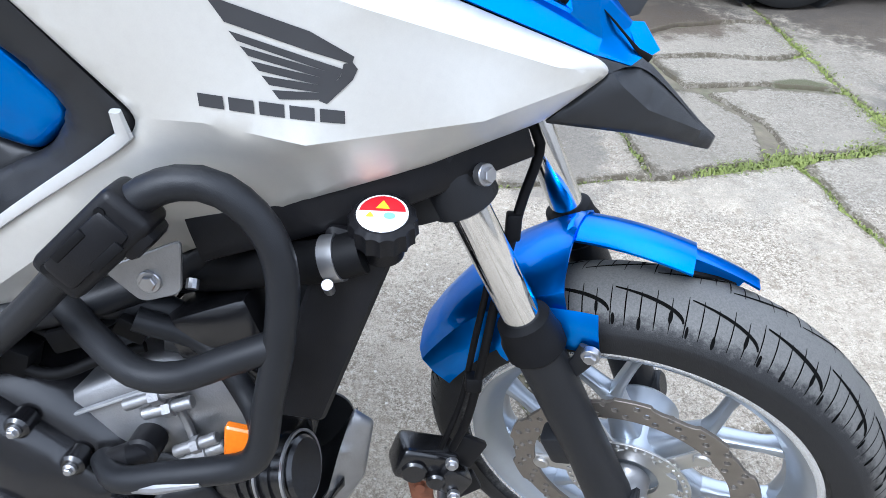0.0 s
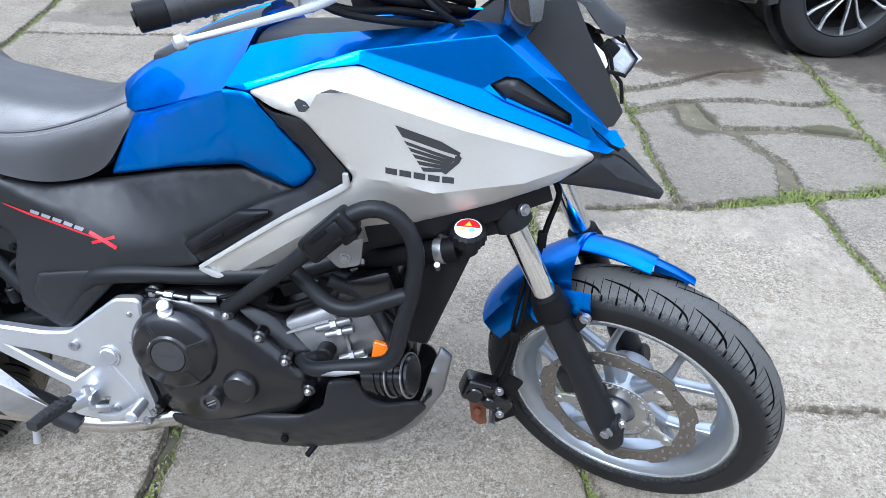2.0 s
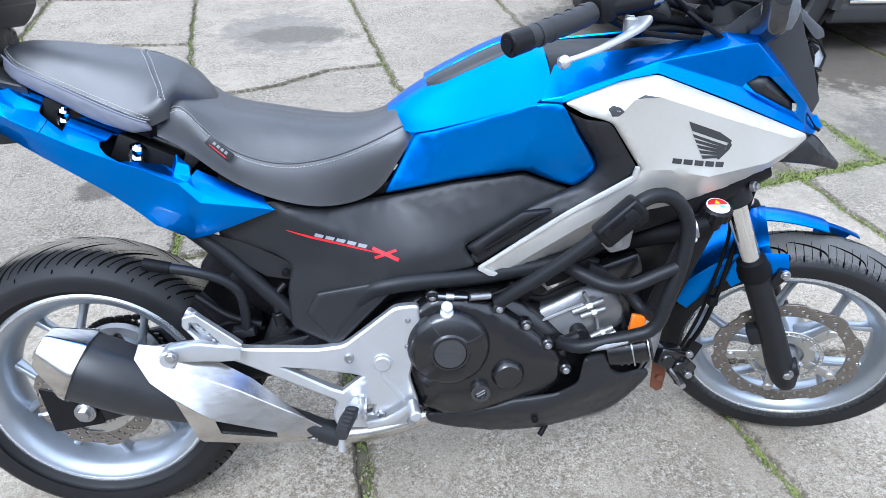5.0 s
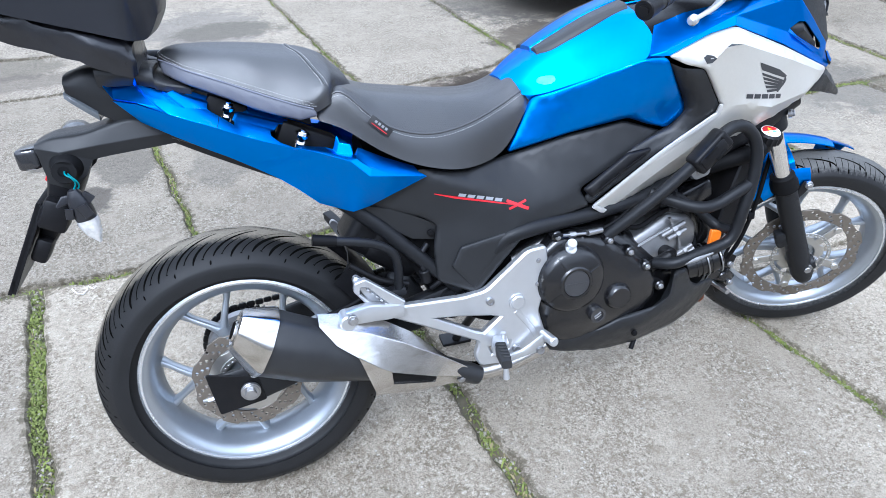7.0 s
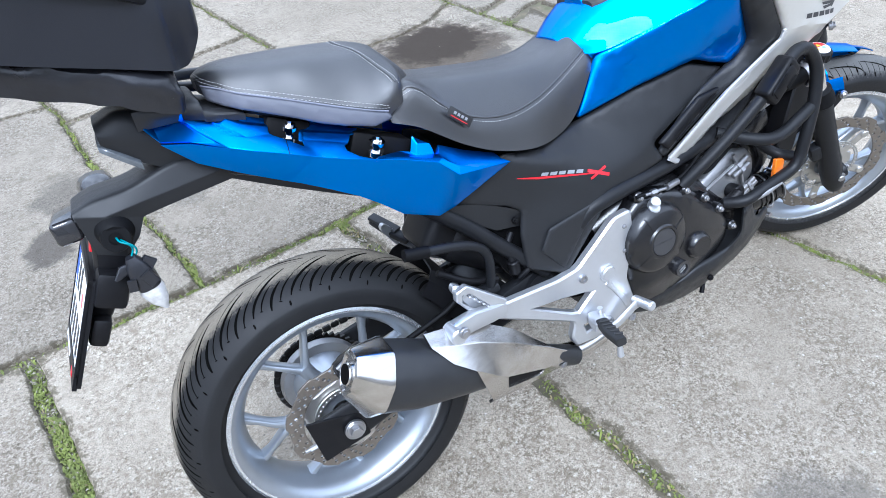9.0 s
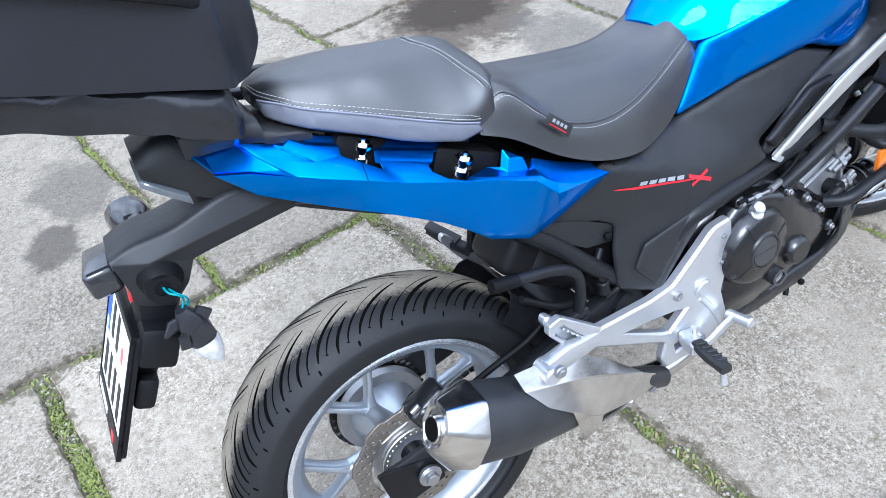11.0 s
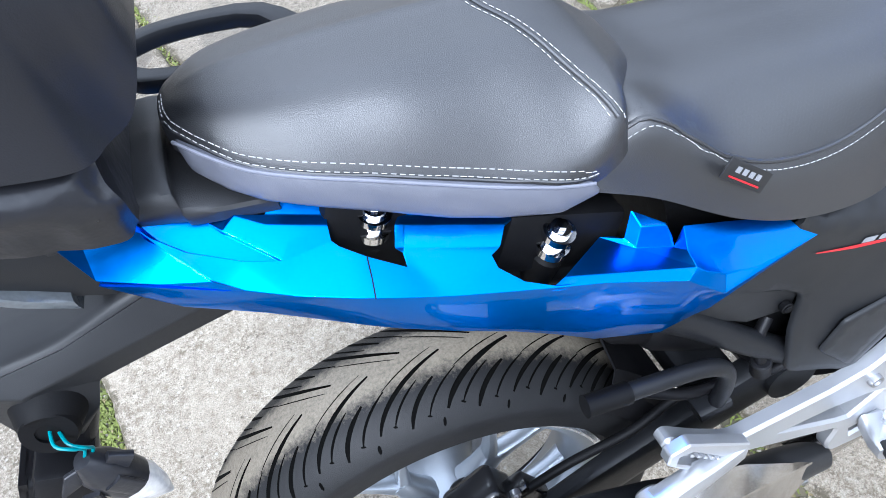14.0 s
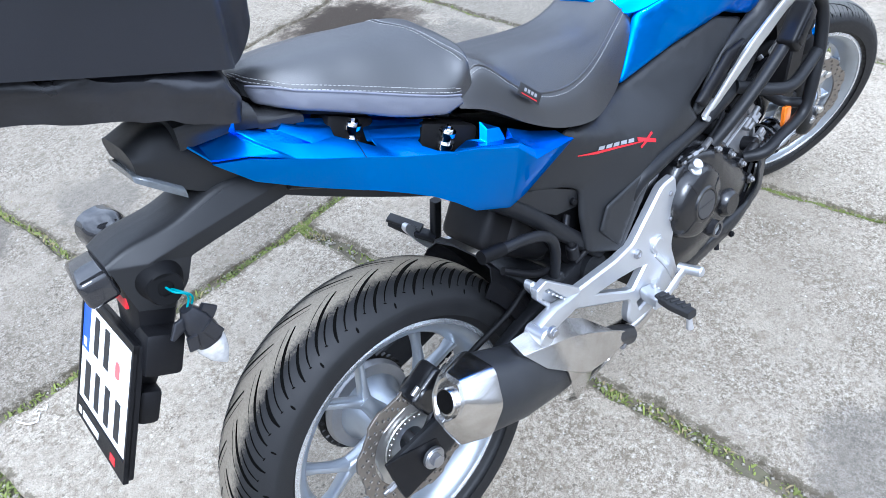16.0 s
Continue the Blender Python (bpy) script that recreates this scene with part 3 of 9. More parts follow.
def panel(outline, creases=(), thick=0.004, h=0.010, edge=0.0045, corner=0.012, soft=1, holes=(), relax=40):
    """A moulded body panel seen from the right: outline and crease lines of (x, z, half width); the surface is spanned
    over them, creases rounded a little and the rim rolled in. Returns a shell with a back face."""
    loop = resample(rounded(outline, corner) if corner else outline, h)
    hloops = [resample(rounded(q, corner * 0.6), h * 0.7) for q in holes]
    # coarse surface
    cpts = [tuple(p) for p in outline]
    cedge = [(i, (i + 1) % len(outline)) for i in range(len(outline))]
    for c in creases:
        ids = []
        for p in c:
            near = [i for i, q in enumerate(cpts) if abs(q[0] - p[0]) + abs(q[1] - p[1]) < 1e-4]
            if near:
                ids.append(near[0])
            else:
                cpts.append(tuple(p))
                ids.append(len(cpts) - 1)
        cedge += list(zip(ids, ids[1:]))
    cv, _, cf, orig, *_ = delaunay_2d_cdt([Vector(p[:2]) for p in cpts], cedge, [], 0, 1e-6)
    cb = []
    for i, o in enumerate(orig):
        cb.append(cpts[o[0]][2] if o else None)
    for i, v in enumerate(cb):
        if v is None:
            d = sorted((((cv[i] - Vector(p[:2])).length, p[2]) for p in cpts))[:2]
            cb[i] = (d[0][1] * d[1][0] + d[1][1] * d[0][0]) / (d[0][0] + d[1][0] + 1e-9)
    tri = [[cv[i] for i in f] + [cb[i] for i in f] for f in cf if len(f) == 3]

    def width(x, z):
        best, val = 1e9, 0
        for a, b, c, wa, wb, wc in tri:
            det = (b.y - c.y) * (a.x - c.x) + (c.x - b.x) * (a.y - c.y)
            if abs(det) < 1e-12:
                continue
            l1 = ((b.y - c.y) * (x - c.x) + (c.x - b.x) * (z - c.y)) / det
            l2 = ((c.y - a.y) * (x - c.x) + (a.x - c.x) * (z - c.y)) / det
            l3 = 1 - l1 - l2
            out = max(0, -l1, -l2, -l3)
            if out < best:
                best = out
                k1, k2, k3 = max(l1, 0), max(l2, 0), max(l3, 0)
                s = k1 + k2 + k3
                val = (k1 * wa + k2 * wb + k3 * wc) / s
                if out == 0:
                    break
        return val
    xs, zs = [p[0] for p in loop], [p[1] for p in loop]
    lp = np.array([p[:2] for p in loop] + [p[:2] for q in hloops for p in q])
    extra, eedges = [], []
    nloop = len(lp)
    # an even ring inside each rim carries the rolled edge
    for q, d in [(loop, edge)] + [(hl, -edge) for hl in hloops]:
        ids = []
        for p in inset([tuple(v[:2]) for v in q], d):
            near = np.min(np.hypot(lp[:, 0] - p[0], lp[:, 1] - p[1]))
            ok = near > edge * 0.8 and inside(loop, *p) and not any(inside(hl, *p) for hl in hloops) and all((p[0] - v[0]) ** 2 + (p[1] - v[1]) ** 2 > (edge * 0.5) ** 2 for v in extra)
            ids.append(len(extra) if ok else None)
            if ok:
                extra.append(p)
        eedges += [(a, b) for a, b in zip(ids, ids[1:] + ids[:1]) if a is not None and b is not None]
    nring, ring_edges = len(extra), list(eedges)
    for c in creases:
        last = None
        for p in resample(list(c), h, False):
            gap = np.hypot(lp[:, 0] - p[0], lp[:, 1] - p[1])
            if np.min(gap) <= h * 0.7 or not inside(loop, p[0], p[1]):
                k = int(np.argmin(gap)) - nloop
            else:
                k = next((i for i, q in enumerate(extra) if i >= nring and abs(q[0] - p[0]) + abs(q[1] - p[1]) < h * 0.3), len(extra))
                if k == len(extra):
                    extra.append(p[:2])
            if last is not None and last != k and not (last < 0 and k < 0):
                eedges.append((last, k))
            last = k
    ex = list(extra)
    x = min(xs)
    row = 0
    while x < max(xs):
        z = min(zs) + (h / 2 if row % 2 else 0)
        while z < max(zs):
            if inside(loop, x, z) and np.min(np.hypot(lp[:, 0] - x, lp[:, 1] - z)) > h * 0.6:
                if not ex or min((q[0] - x) ** 2 + (q[1] - z) ** 2 for q in ex) > (h * 0.6) ** 2:
                    extra.append((x, z))
            z += h
        x += h * 0.87
        row += 1
    vs, fs = fill([[p[:2] for p in loop]] + [[p[:2] for p in q] for q in hloops], extra, eedges)
    w = np.array([width(*p) for p in vs])
    nb = [set() for _ in vs]
    cnt = {}
    for f in fs:
        for i in range(len(f)):
            a, b = f[i], f[(i + 1) % len(f)]
            nb[a].add(b), nb[b].add(a)
            cnt[(min(a, b), max(a, b))] = cnt.get((min(a, b), max(a, b)), 0) + 1
    rim = [k for k, v in cnt.items() if v == 1]
    onrim = {i for e in rim for i in e}
    ea = np.array([i for i, q in enumerate(nb) for _ in q], int)
    eb = np.array([j for q in nb for j in q], int)
    deg = np.maximum(1, np.bincount(ea, minlength=len(vs)))
    free = np.array([i not in onrim for i in range(len(vs))])
    ridge_at = {(round(q[0], 5), round(q[1], 5)) for q in ex[nring:]}
    held = np.array([(round(q[0], 5), round(q[1], 5)) in ridge_at for q in vs])
    for k in range(relax + soft):
        mean = np.bincount(ea, weights=w[eb], minlength=len(vs)) / deg
        move = free & ~held if k < relax else free
        w = np.where(move, 0.35 * w + 0.65 * mean, w)
    pts = np.array(vs)
    ra = np.array([vs[a] for a, b in rim])
    rb = np.array([vs[b] for a, b in rim])
    ab = rb - ra
    roll = np.zeros(len(vs))
    for i, p in enumerate(pts):
        t = np.clip(((p - ra) * ab).sum(1) / ((ab * ab).sum(1) + 1e-12), 0, 1)
        d = np.min(np.hypot(*(ra + ab * t[:, None] - p).T))
        if d < edge:
            roll[i] = edge * (1 - math.sqrt(max(0.0, 1 - (1 - d / edge) ** 2)))
    n = len(vs)
    out = [(p[0], -(w[i] - roll[i] * 0.8), p[1]) for i, p in enumerate(vs)]
    out += [(p[0], -(w[i] - thick - edge), p[1]) for i, p in enumerate(vs)]
    faces = list(fs) + [tuple(reversed([i + n for i in f])) for f in fs]
    faces += [(a, b, b + n, a + n) for a, b in rim]
    if soft:
        return out, faces, set()
    allp = [tuple(q) for q in lp]
    at = {(round(p[0], 5), round(p[1], 5)): i for i, p in enumerate(vs)}
    hard = set()
    for a, b in eedges[len(ring_edges):]:
        pa, pb = (allp[a + nloop] if a < 0 else extra[a]), (allp[b + nloop] if b < 0 else extra[b])
        ia, ib = at.get((round(pa[0], 5), round(pa[1], 5))), at.get((round(pb[0], 5), round(pb[1], 5)))
        if ia is not None and ib is not None:
            ka, kb = spot(out[ia]), spot(out[ib])
            hard.add((min(ka, kb), max(ka, kb)))
    return out, faces, hard


def loft(sections, n_along=8, close_bottom=True):
    """A body symmetric about its middle plane: sections (x, [(half width, z) from the top middle outwards and down])."""
    m = len(sections[0][1])
    S = [[(x, -b, z) for b, z in prof] for x, prof in sections]
    rows = []
    for i in range(len(S) - 1):
        for t in range(n_along):
            u = t / n_along
            row = []
            for k in range(m):
                p = [Vector(S[max(0, min(len(S) - 1, i + o))][k]) for o in (-1, 0, 1, 2)]
                if i == 0:
                    p[0] = p[1] * 2 - p[2]
                if i == len(S) - 2:
                    p[3] = p[2] * 2 - p[1]
                a, b, c, d = p
                row.append(0.5 * (2 * b + (c - a) * u + (2 * a - 5 * b + 4 * c - d) * u * u + (3 * b - a - 3 * c + d) * u ** 3))
            rows.append(row)
    rows.append([Vector(q) for q in S[-1]])
    # refine across
    rows = [catmull(r, max(0.006, sum((a - b).length for a, b in zip(r, r[1:])) / 24)) for r in rows]
    k = 25
    fixed = []
    for r in rows:
        d = [0.0]
        for a, b in zip(r, r[1:]):
            d.append(d[-1] + (b - a).length)
        fixed.append([Vector([float(np.interp(d[-1] * j / (k - 1), d, [q[c] for q in r])) for c in range(3)]) for j in range(k)])
    full = [[Vector((q.x, -q.y, q.z)) for q in reversed(r[1:])] + r for r in fixed]
    w = len(full[0])
    vs = [q for r in full for q in r]
    fs = []
    for i in range(len(full) - 1):
        for j in range(w - 1):
            fs.append((i * w + j, i * w + j + 1, (i + 1) * w + j + 1, (i + 1) * w + j))
        if close_bottom:
            fs.append((i * w + w - 1, i * w, (i + 1) * w, (i + 1) * w + w - 1))
    fs += [tuple(range(w)), tuple((len(full) - 1) * w + j for j in range(w))]
    return vs, fs


def block(size, m=None, bevel=0.004, segments=2, taper=1.0):
    """A box with rounded edges; taper narrows its top."""
    bm = bmesh.new()
    bmesh.ops.create_cube(bm, size=1.0)
    for v in bm.verts:
        k = taper if v.co.z > 0 else 1.0
        v.co = Vector((v.co.x * size[0] * k, v.co.y * size[1] * k, v.co.z * size[2]))
    if bevel:
        bmesh.ops.bevel(bm, geom=list(bm.edges), offset=bevel, segments=segments, affect="EDGES", profile=0.5)
    bm.verts.index_update()
    geo = [v.co.copy() for v in bm.verts], [tuple(v.index for v in f.verts) for f in bm.faces]
    bm.free()
    return xf(geo, m) if m else geo


# ---- ground ----
def sheet(size, z):
    s = size
    return [(-s, -s, z), (s, -s, z), (s, s, z), (-s, s, z)], [(0, 1, 2, 3)]


ground = tagged(part("ground", sheet(900, -0.016), SOIL), "damp dark soil under old concrete slabs", "ground", kind="structure")

# joints between the slabs: x of each joint along y, nearer band and farther band
rng = random.Random(5)
NEAR_Y, FAR_Y = 0.93, 4.5


def row_joint(x):
    """y of the joint between the nearer and the farther band at x."""
    return float(np.interp(x, [-9, -0.7, 0.0, 0.5, 1.7, 2.31, 2.62, 3.0, 9], [0.9, 0.91, 0.91, 0.945, 1.11, 1.17, 1.29, 1.39, 1.6]))


NEAR_JOINTS = [[(-0.62, 0.9), (-0.58, 0.55), (-0.51, 0.0), (-0.45, -2.2)], [(0.43, 0.94), (0.45, 0.8), (0.535, 0.0), (0.58, -0.43), (0.66, -2.2)],
               [(1.46, 1.05), (1.53, 0.0), (1.61, -0.43), (1.72, -2.2)], [(2.52, 1.25), (2.57, 0.7), (2.62, -0.3), (2.75, -2.2)]]
FAR_JOINTS = [[(-0.08, 0.93), (-0.14, 1.4), (-0.23, 1.95), (-0.28, 2.57), (-0.42, 3.4), (-0.56, 4.5)], [(0.98, 1.0), (0.93, 1.65), (0.85, 2.45), (0.74, 3.4), (0.63, 4.5)],
              [(2.02, 1.16), (1.98, 1.8), (1.92, 2.5), (1.86, 3.2), (1.8, 4.5)], [(3.0, 1.39), (3.0, 2.0), (3.05, 2.66), (3.05, 4.5)]]


def shift(line, dx):
    return [(x + dx, y) for x, y in line]


def rough_loop(loop, gap, amp=0.006):
    pts = resample([(p[0], p[1]) for p in inset([tuple(p) for p in loop], gap)], 0.035)
    return [(x + rng.uniform(-amp, amp) + 0.016 * noise.noise((x * 6, y * 6, 1.0)), y + rng.uniform(-amp, amp) + 0.016 * noise.noise((x * 6, y * 6, 7.0))) for x, y in pts]


def slab(loop, gap=0.021):
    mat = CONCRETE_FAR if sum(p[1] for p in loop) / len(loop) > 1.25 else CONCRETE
    lp = rough_loop(loop, gap)
    z = rng.uniform(-0.003, 0.003)
    tilt = rng.uniform(-0.001, 0.001), rng.uniform(-0.001, 0.001)
    inner = inset(lp, 0.006)
    n = len(lp)
    cx, cy = sum(p[0] for p in lp) / n, sum(p[1] for p in lp) / n
    ra = np.array(inner)
    ab = np.roll(ra, -1, 0) - ra

    def gap_to_edge(x, y):
        p = np.array((x, y))
        t = np.clip(((p - ra) * ab).sum(1) / ((ab * ab).sum(1) + 1e-12), 0, 1)
        return float(np.min(np.hypot(*(ra + ab * t[:, None] - p).T)))
    step = 0.05 if -1.8 < cx < 4.0 and -2.4 < cy < 4.6 else 0.25
    lo, hi = ra.min(0), ra.max(0)
    grid = [(x + rng.uniform(-0.01, 0.01), y + rng.uniform(-0.01, 0.01)) for x in np.arange(lo[0], hi[0], step) for y in np.arange(lo[1], hi[1], step)]
    vs2, fs2 = fill([inner], [q for q in grid if inside(inner, *q) and gap_to_edge(*q) > step * 0.4])

    def top(x, y):
        return z + (x - cx) * tilt[0] + (y - cy) * tilt[1] + 0.0022 * noise.noise((x * 4, y * 4, 2.0))
    vs = [(x, y, top(x, y)) for x, y in vs2]
    k = len(vs)
    vs += [(x, y, top(x, y)) for x, y in inner] + [(x, y, top(x, y) - 0.007 - 0.004 * rng.random()) for x, y in lp] + [(x, y, -0.05) for x, y in lp]
    fs = list(fs2)
    for i in range(n):
        j = (i + 1) % n
        fs += [(k + i, k + j, k + n + j, k + n + i), (k + n + i, k + n + j, k + 2 * n + j, k + 2 * n + i)]
    ob = part("concrete_slab", weld((vs, fs)), mat, pavement, sharp=50)
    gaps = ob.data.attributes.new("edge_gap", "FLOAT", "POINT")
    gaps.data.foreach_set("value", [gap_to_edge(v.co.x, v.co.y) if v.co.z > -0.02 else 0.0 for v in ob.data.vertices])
    return ob


pavement = tagged(new("pavement"), "weathered cracked concrete slabs with mossy joints", "pavement", kind="structure")


def between(a, b, top, bottom):
    """Slab loop between two joints, from the row joint to the bottom."""
    return [*a, *reversed(b)]


near = [shift(NEAR_JOINTS[0], -1.06)] + NEAR_JOINTS + [shift(NEAR_JOINTS[-1], 1.05)]
while near[0][0][0] > -7:
    near.insert(0, shift(near[0], -1.06))
while near[-1][0][0] < 9:
    near.append(shift(near[-1], 1.05))
for a, b in zip(near, near[1:]):
    la = [(a[0][0], row_joint(a[0][0]))] + a[1:]
    lb = [(b[0][0], row_joint(b[0][0]))] + b[1:]
    mid = [(x, row_joint(x)) for x in np.linspace(la[0][0], lb[0][0], 4)[1:-1]]
    if 1.3 < a[0][0] < 1.6:
        # a hairline crack runs across this slab
        slab([la[0]] + [(1.52, 0.17)] + [(2.01, 0.18), (2.28, 0.2), (2.585, 0.16)] + lb[1:2] + [lb[0]] + list(reversed(mid)), 0.003)
        slab([(1.52, 0.17)] + la[1:] + list(reversed(lb[2:])) + [(2.585, 0.16), (2.28, 0.2), (2.01, 0.18)], 0.003)
        continue
    slab(la + list(reversed(lb)) + list(reversed(mid)))
for x0, x1 in zip([q[-1][0] for q in near], [q[-1][0] for q in near][1:]):
    slab([(x0, -2.2), (x0 + 0.05, -5.2), (x1 + 0.05, -5.2), (x1, -2.2)])

far = [shift(FAR_JOINTS[0], -1.06)] + FAR_JOINTS + [shift(FAR_JOINTS[-1], 1.05)]
while far[0][0][0] > -7:
    far.insert(0, shift(far[0], -1.06))
while far[-1][0][0] < 9:
    far.append(shift(far[-1], 1.05))
# cracks that split a farther slab, keyed by the index of its left joint among the listed ones
CRACKS = {-1: [[(-1.3, 2.66), (-0.86, 2.69), (-0.49, 2.72), (-0.29, 2.7)], [(-1.4, 3.42), (-0.9, 3.36), (-0.42, 3.35)]],
          0: [[(-0.27, 2.45), (-0.05, 2.48), (0.2, 2.59), (0.45, 2.8), (0.82, 2.88)]],
          1: [[(0.89, 2.2), (1.14, 2.23), (1.48, 2.26), (1.73, 2.35), (1.92, 2.5)]]}


def cut(line, y0, y1):
    """The stretch of a joint between two heights, with ends put in."""
    ys, xs = [p[1] for p in line], [p[0] for p in line]
    mid = [p for p in line if y0 + 0.02 < p[1] < y1 - 0.02]
    return [(float(np.interp(y0, ys, xs)), y0)] + mid + [(float(np.interp(y1, ys, xs)), y1)]


for a, b in zip(far, far[1:]):
    ra, rb = (a[0][0], row_joint(a[0][0])), (b[0][0], row_joint(b[0][0]))
    i = round((a[2][0] + 0.23) / 1.06)
    base = [ra] + [(x, row_joint(x)) for x in np.linspace(ra[0], rb[0], 5)[1:-1]] + [rb]
    lines = [base] + CRACKS.get(i, []) + [[a[-1], b[-1]]]
    if i == 2:
        # the much broken slab: five pieces round a dirt-filled hollow
        slab([ra, (2.23, 1.2), (2.45, 1.26), (2.50, 1.53), (2.38, 1.78), (2.21, 1.86), (2.22, 2.09), (2.09, 2.0), (1.97, 1.96)], 0.007)
        slab([(2.52, 1.29), (2.75, 1.33), rb, (3.0, 1.8), (2.68, 1.85), (2.42, 1.79), (2.55, 1.53)], 0.007)
        slab([(2.36, 1.84), (2.68, 1.88), (3.0, 1.82), (3.02, 2.19), (2.88, 2.13), (2.56, 2.16), (2.29, 2.12)], 0.007)
        slab([(1.97, 2.0), (2.25, 2.13), (2.56, 2.18), (2.88, 2.15), (3.02, 2.21), (3.04, 2.6), (2.91, 2.6), (2.55, 2.52), (2.24, 2.33), (1.94, 2.2)], 0.006)
        slab([(1.94, 2.22), (2.24, 2.35), (2.55, 2.54), (2.91, 2.62), (3.05, 2.62), (3.05, 4.5), (1.8, 4.5), (1.86, 3.2)], 0.008)
        continue
    for lo, hi in zip(lines, lines[1:]):
        left = cut(a, lo[0][1], hi[0][1])
        right = cut(b, lo[-1][1], hi[-1][1])
        slab([left[0]] + lo[1:-1] + right + list(reversed(hi[1:-1])) + list(reversed(left[1:])), 0.010 if len(lines) > 2 else 0.021)
for x0, x1 in zip([q[-1][0] for q in far], [q[-1][0] for q in far][1:]):
    for y in (4.5, 7.5, 10.5, 13.5):
        d = 0.1 * (y - 4.5)
        slab([(x0 - d, y), (x1 - d, y), (x1 - d - 0.3, y + 3), (x0 - d - 0.3, y + 3)])


def tufts(lines, count, spread, height, seed, flat=0.5):
    """Blades and leaves that grow along the joints, thick in places and missing in others."""
    r = random.Random(seed)
    vs, fs = [], []
    tries = 0
    total = [sum((Vector(b) - Vector(a)).length for a, b in zip(l, l[1:])) for l in lines]
    while len(fs) < count and tries < count * 12:
        tries += 1
        line = r.choices(lines, total)[0]
        k = r.randrange(len(line) - 1)
        p = Vector(line[k]).lerp(Vector(line[k + 1]), r.random())
        if noise.noise((p.x * 2.2, p.y * 2.2, seed)) + 0.7 * noise.noise((p.x * 14, p.y * 14, seed + 3)) < r.uniform(-0.25, 0.45):
            continue
        p += Vector((r.gauss(0, spread), r.gauss(0, spread)))
        a = r.uniform(0, 6.28)
        h = height * r.uniform(0.3, 1.2)
        w = 0.0015 * r.uniform(0.6, 1.8)
        d = Vector((math.cos(a), math.sin(a), 0))
        s = Vector((-d.y, d.x, 0)) * w
        b = Vector((p.x, p.y, -0.016))
        lean = d * h * r.uniform(0.2, 1.4)
        n = len(vs)
        vs += [b - s, b + s, b + lean * 0.5 + Vector((0, 0, h * 0.75)) + s * 1.3, b + lean * 0.5 + Vector((0, 0, h * 0.75)) - s * 1.3, b + lean + Vector((0, 0, h * r.uniform(0.5, 1.0)))]
        fs += [(n, n + 1, n + 2, n + 3), (n + 3, n + 2, n + 4)]
    return vs, fs


JOINT_LINES = [list(map(tuple, q)) for q in NEAR_JOINTS + FAR_JOINTS] + [[(x, row_joint(x)) for x in np.linspace(-1.6, 3.6, 40)]] + [shift(FAR_JOINTS[0], -1.06), shift(FAR_JOINTS[3], 1.05)]
tagged(part("moss", tufts(JOINT_LINES, 95000, 0.024, 0.011, 3), MOSS, sharp=180), "green moss and grass in the slab joints", "moss", kind="stuff")
tagged(part("grass_tufts", tufts(JOINT_LINES + [[(2.24, 1.86), (2.27, 2.1)], [(2.05, 1.18), (3.0, 1.38)], [(3.0, 1.5), (3.03, 2.5)]], 34000, 0.022, 0.015, 11), MOSS, sharp=180), "short green grass tufts in the joints", "grass", kind="stuff")
tagged(part("dry_grass", tufts(JOINT_LINES + [[(2.24, 1.86), (2.27, 2.1)]], 9000, 0.030, 0.016, 17), DRY, sharp=180), "withered straw-coloured grass in the joints", "grass", kind="stuff")


tagged(part("weeds", tufts([FAR_JOINTS[2][:4], FAR_JOINTS[3][:3], [(2.2, 1.2), (2.62, 1.29), (2.9, 1.36)]], 14000, 0.030, 0.022, 31), MOSS, sharp=180), "thick green weeds in the wider joints", "weeds", kind="stuff")


def pebbles(lines, count, spread, seed, size=0.005):
    r = random.Random(seed)
    vs, fs = [], []
    for _ in range(count):
        line = r.choice(lines)
        k = r.randrange(len(line) - 1)
        p = Vector(line[k]).lerp(Vector(line[k + 1]), r.random()) + Vector((r.gauss(0, spread), r.gauss(0, spread)))
        s = size * r.uniform(0.4, 1.6)
        n = len(vs)
        c = Vector((p.x, p.y, (-0.013 if spread < 0.05 else 0.0015)))
        for d in ((1, 0, 0), (-1, 0, 0), (0, 1, 0), (0, -1, 0), (0, 0, 0.7), (0, 0, -0.7)):
            vs.append(c + Vector([q * s * r.uniform(0.7, 1.2) for q in d]))
        for a, b in ((0, 2), (2, 1), (1, 3), (3, 0)):
            fs += [(n + a, n + b, n + 4), (n + b, n + a, n + 5)]
    return vs, fs


tagged(part("pebbles", pebbles(JOINT_LINES + [NEAR_JOINTS[2]] * 3, 3600, 0.014, 23), PEBBLE, sharp=180), "small pale pebbles lying in the joints", "pebbles", kind="stuff")
tagged(part("grit", pebbles([[(-1, -0.6), (3, -0.6)], [(-1, 0.4), (3, 0.4)], [(-1, 1.8), (3, 1.8)]], 1200, 0.45, 29, 0.0024), PEBBLE, sharp=180), "loose grit scattered over the concrete", "grit", kind="stuff")

string_at = Vector((-0.47, 0.84, 0.006))
loop_pts = [string_at + Vector(p) for p in ((-0.030, 0.022, 0), (-0.012, -0.012, 0.002), (0.006, -0.020, 0.001), (0.020, -0.002, 0.004), (0.008, 0.008, 0.003), (0.022, 0.016, 0.001), (0.036, 0.000, 0), (0.044, 0.012, 0))]
tagged(part("string", tube(loop_pts, 0.0022, 8), WHITE), "short twist of white string lying in the joint", "string")


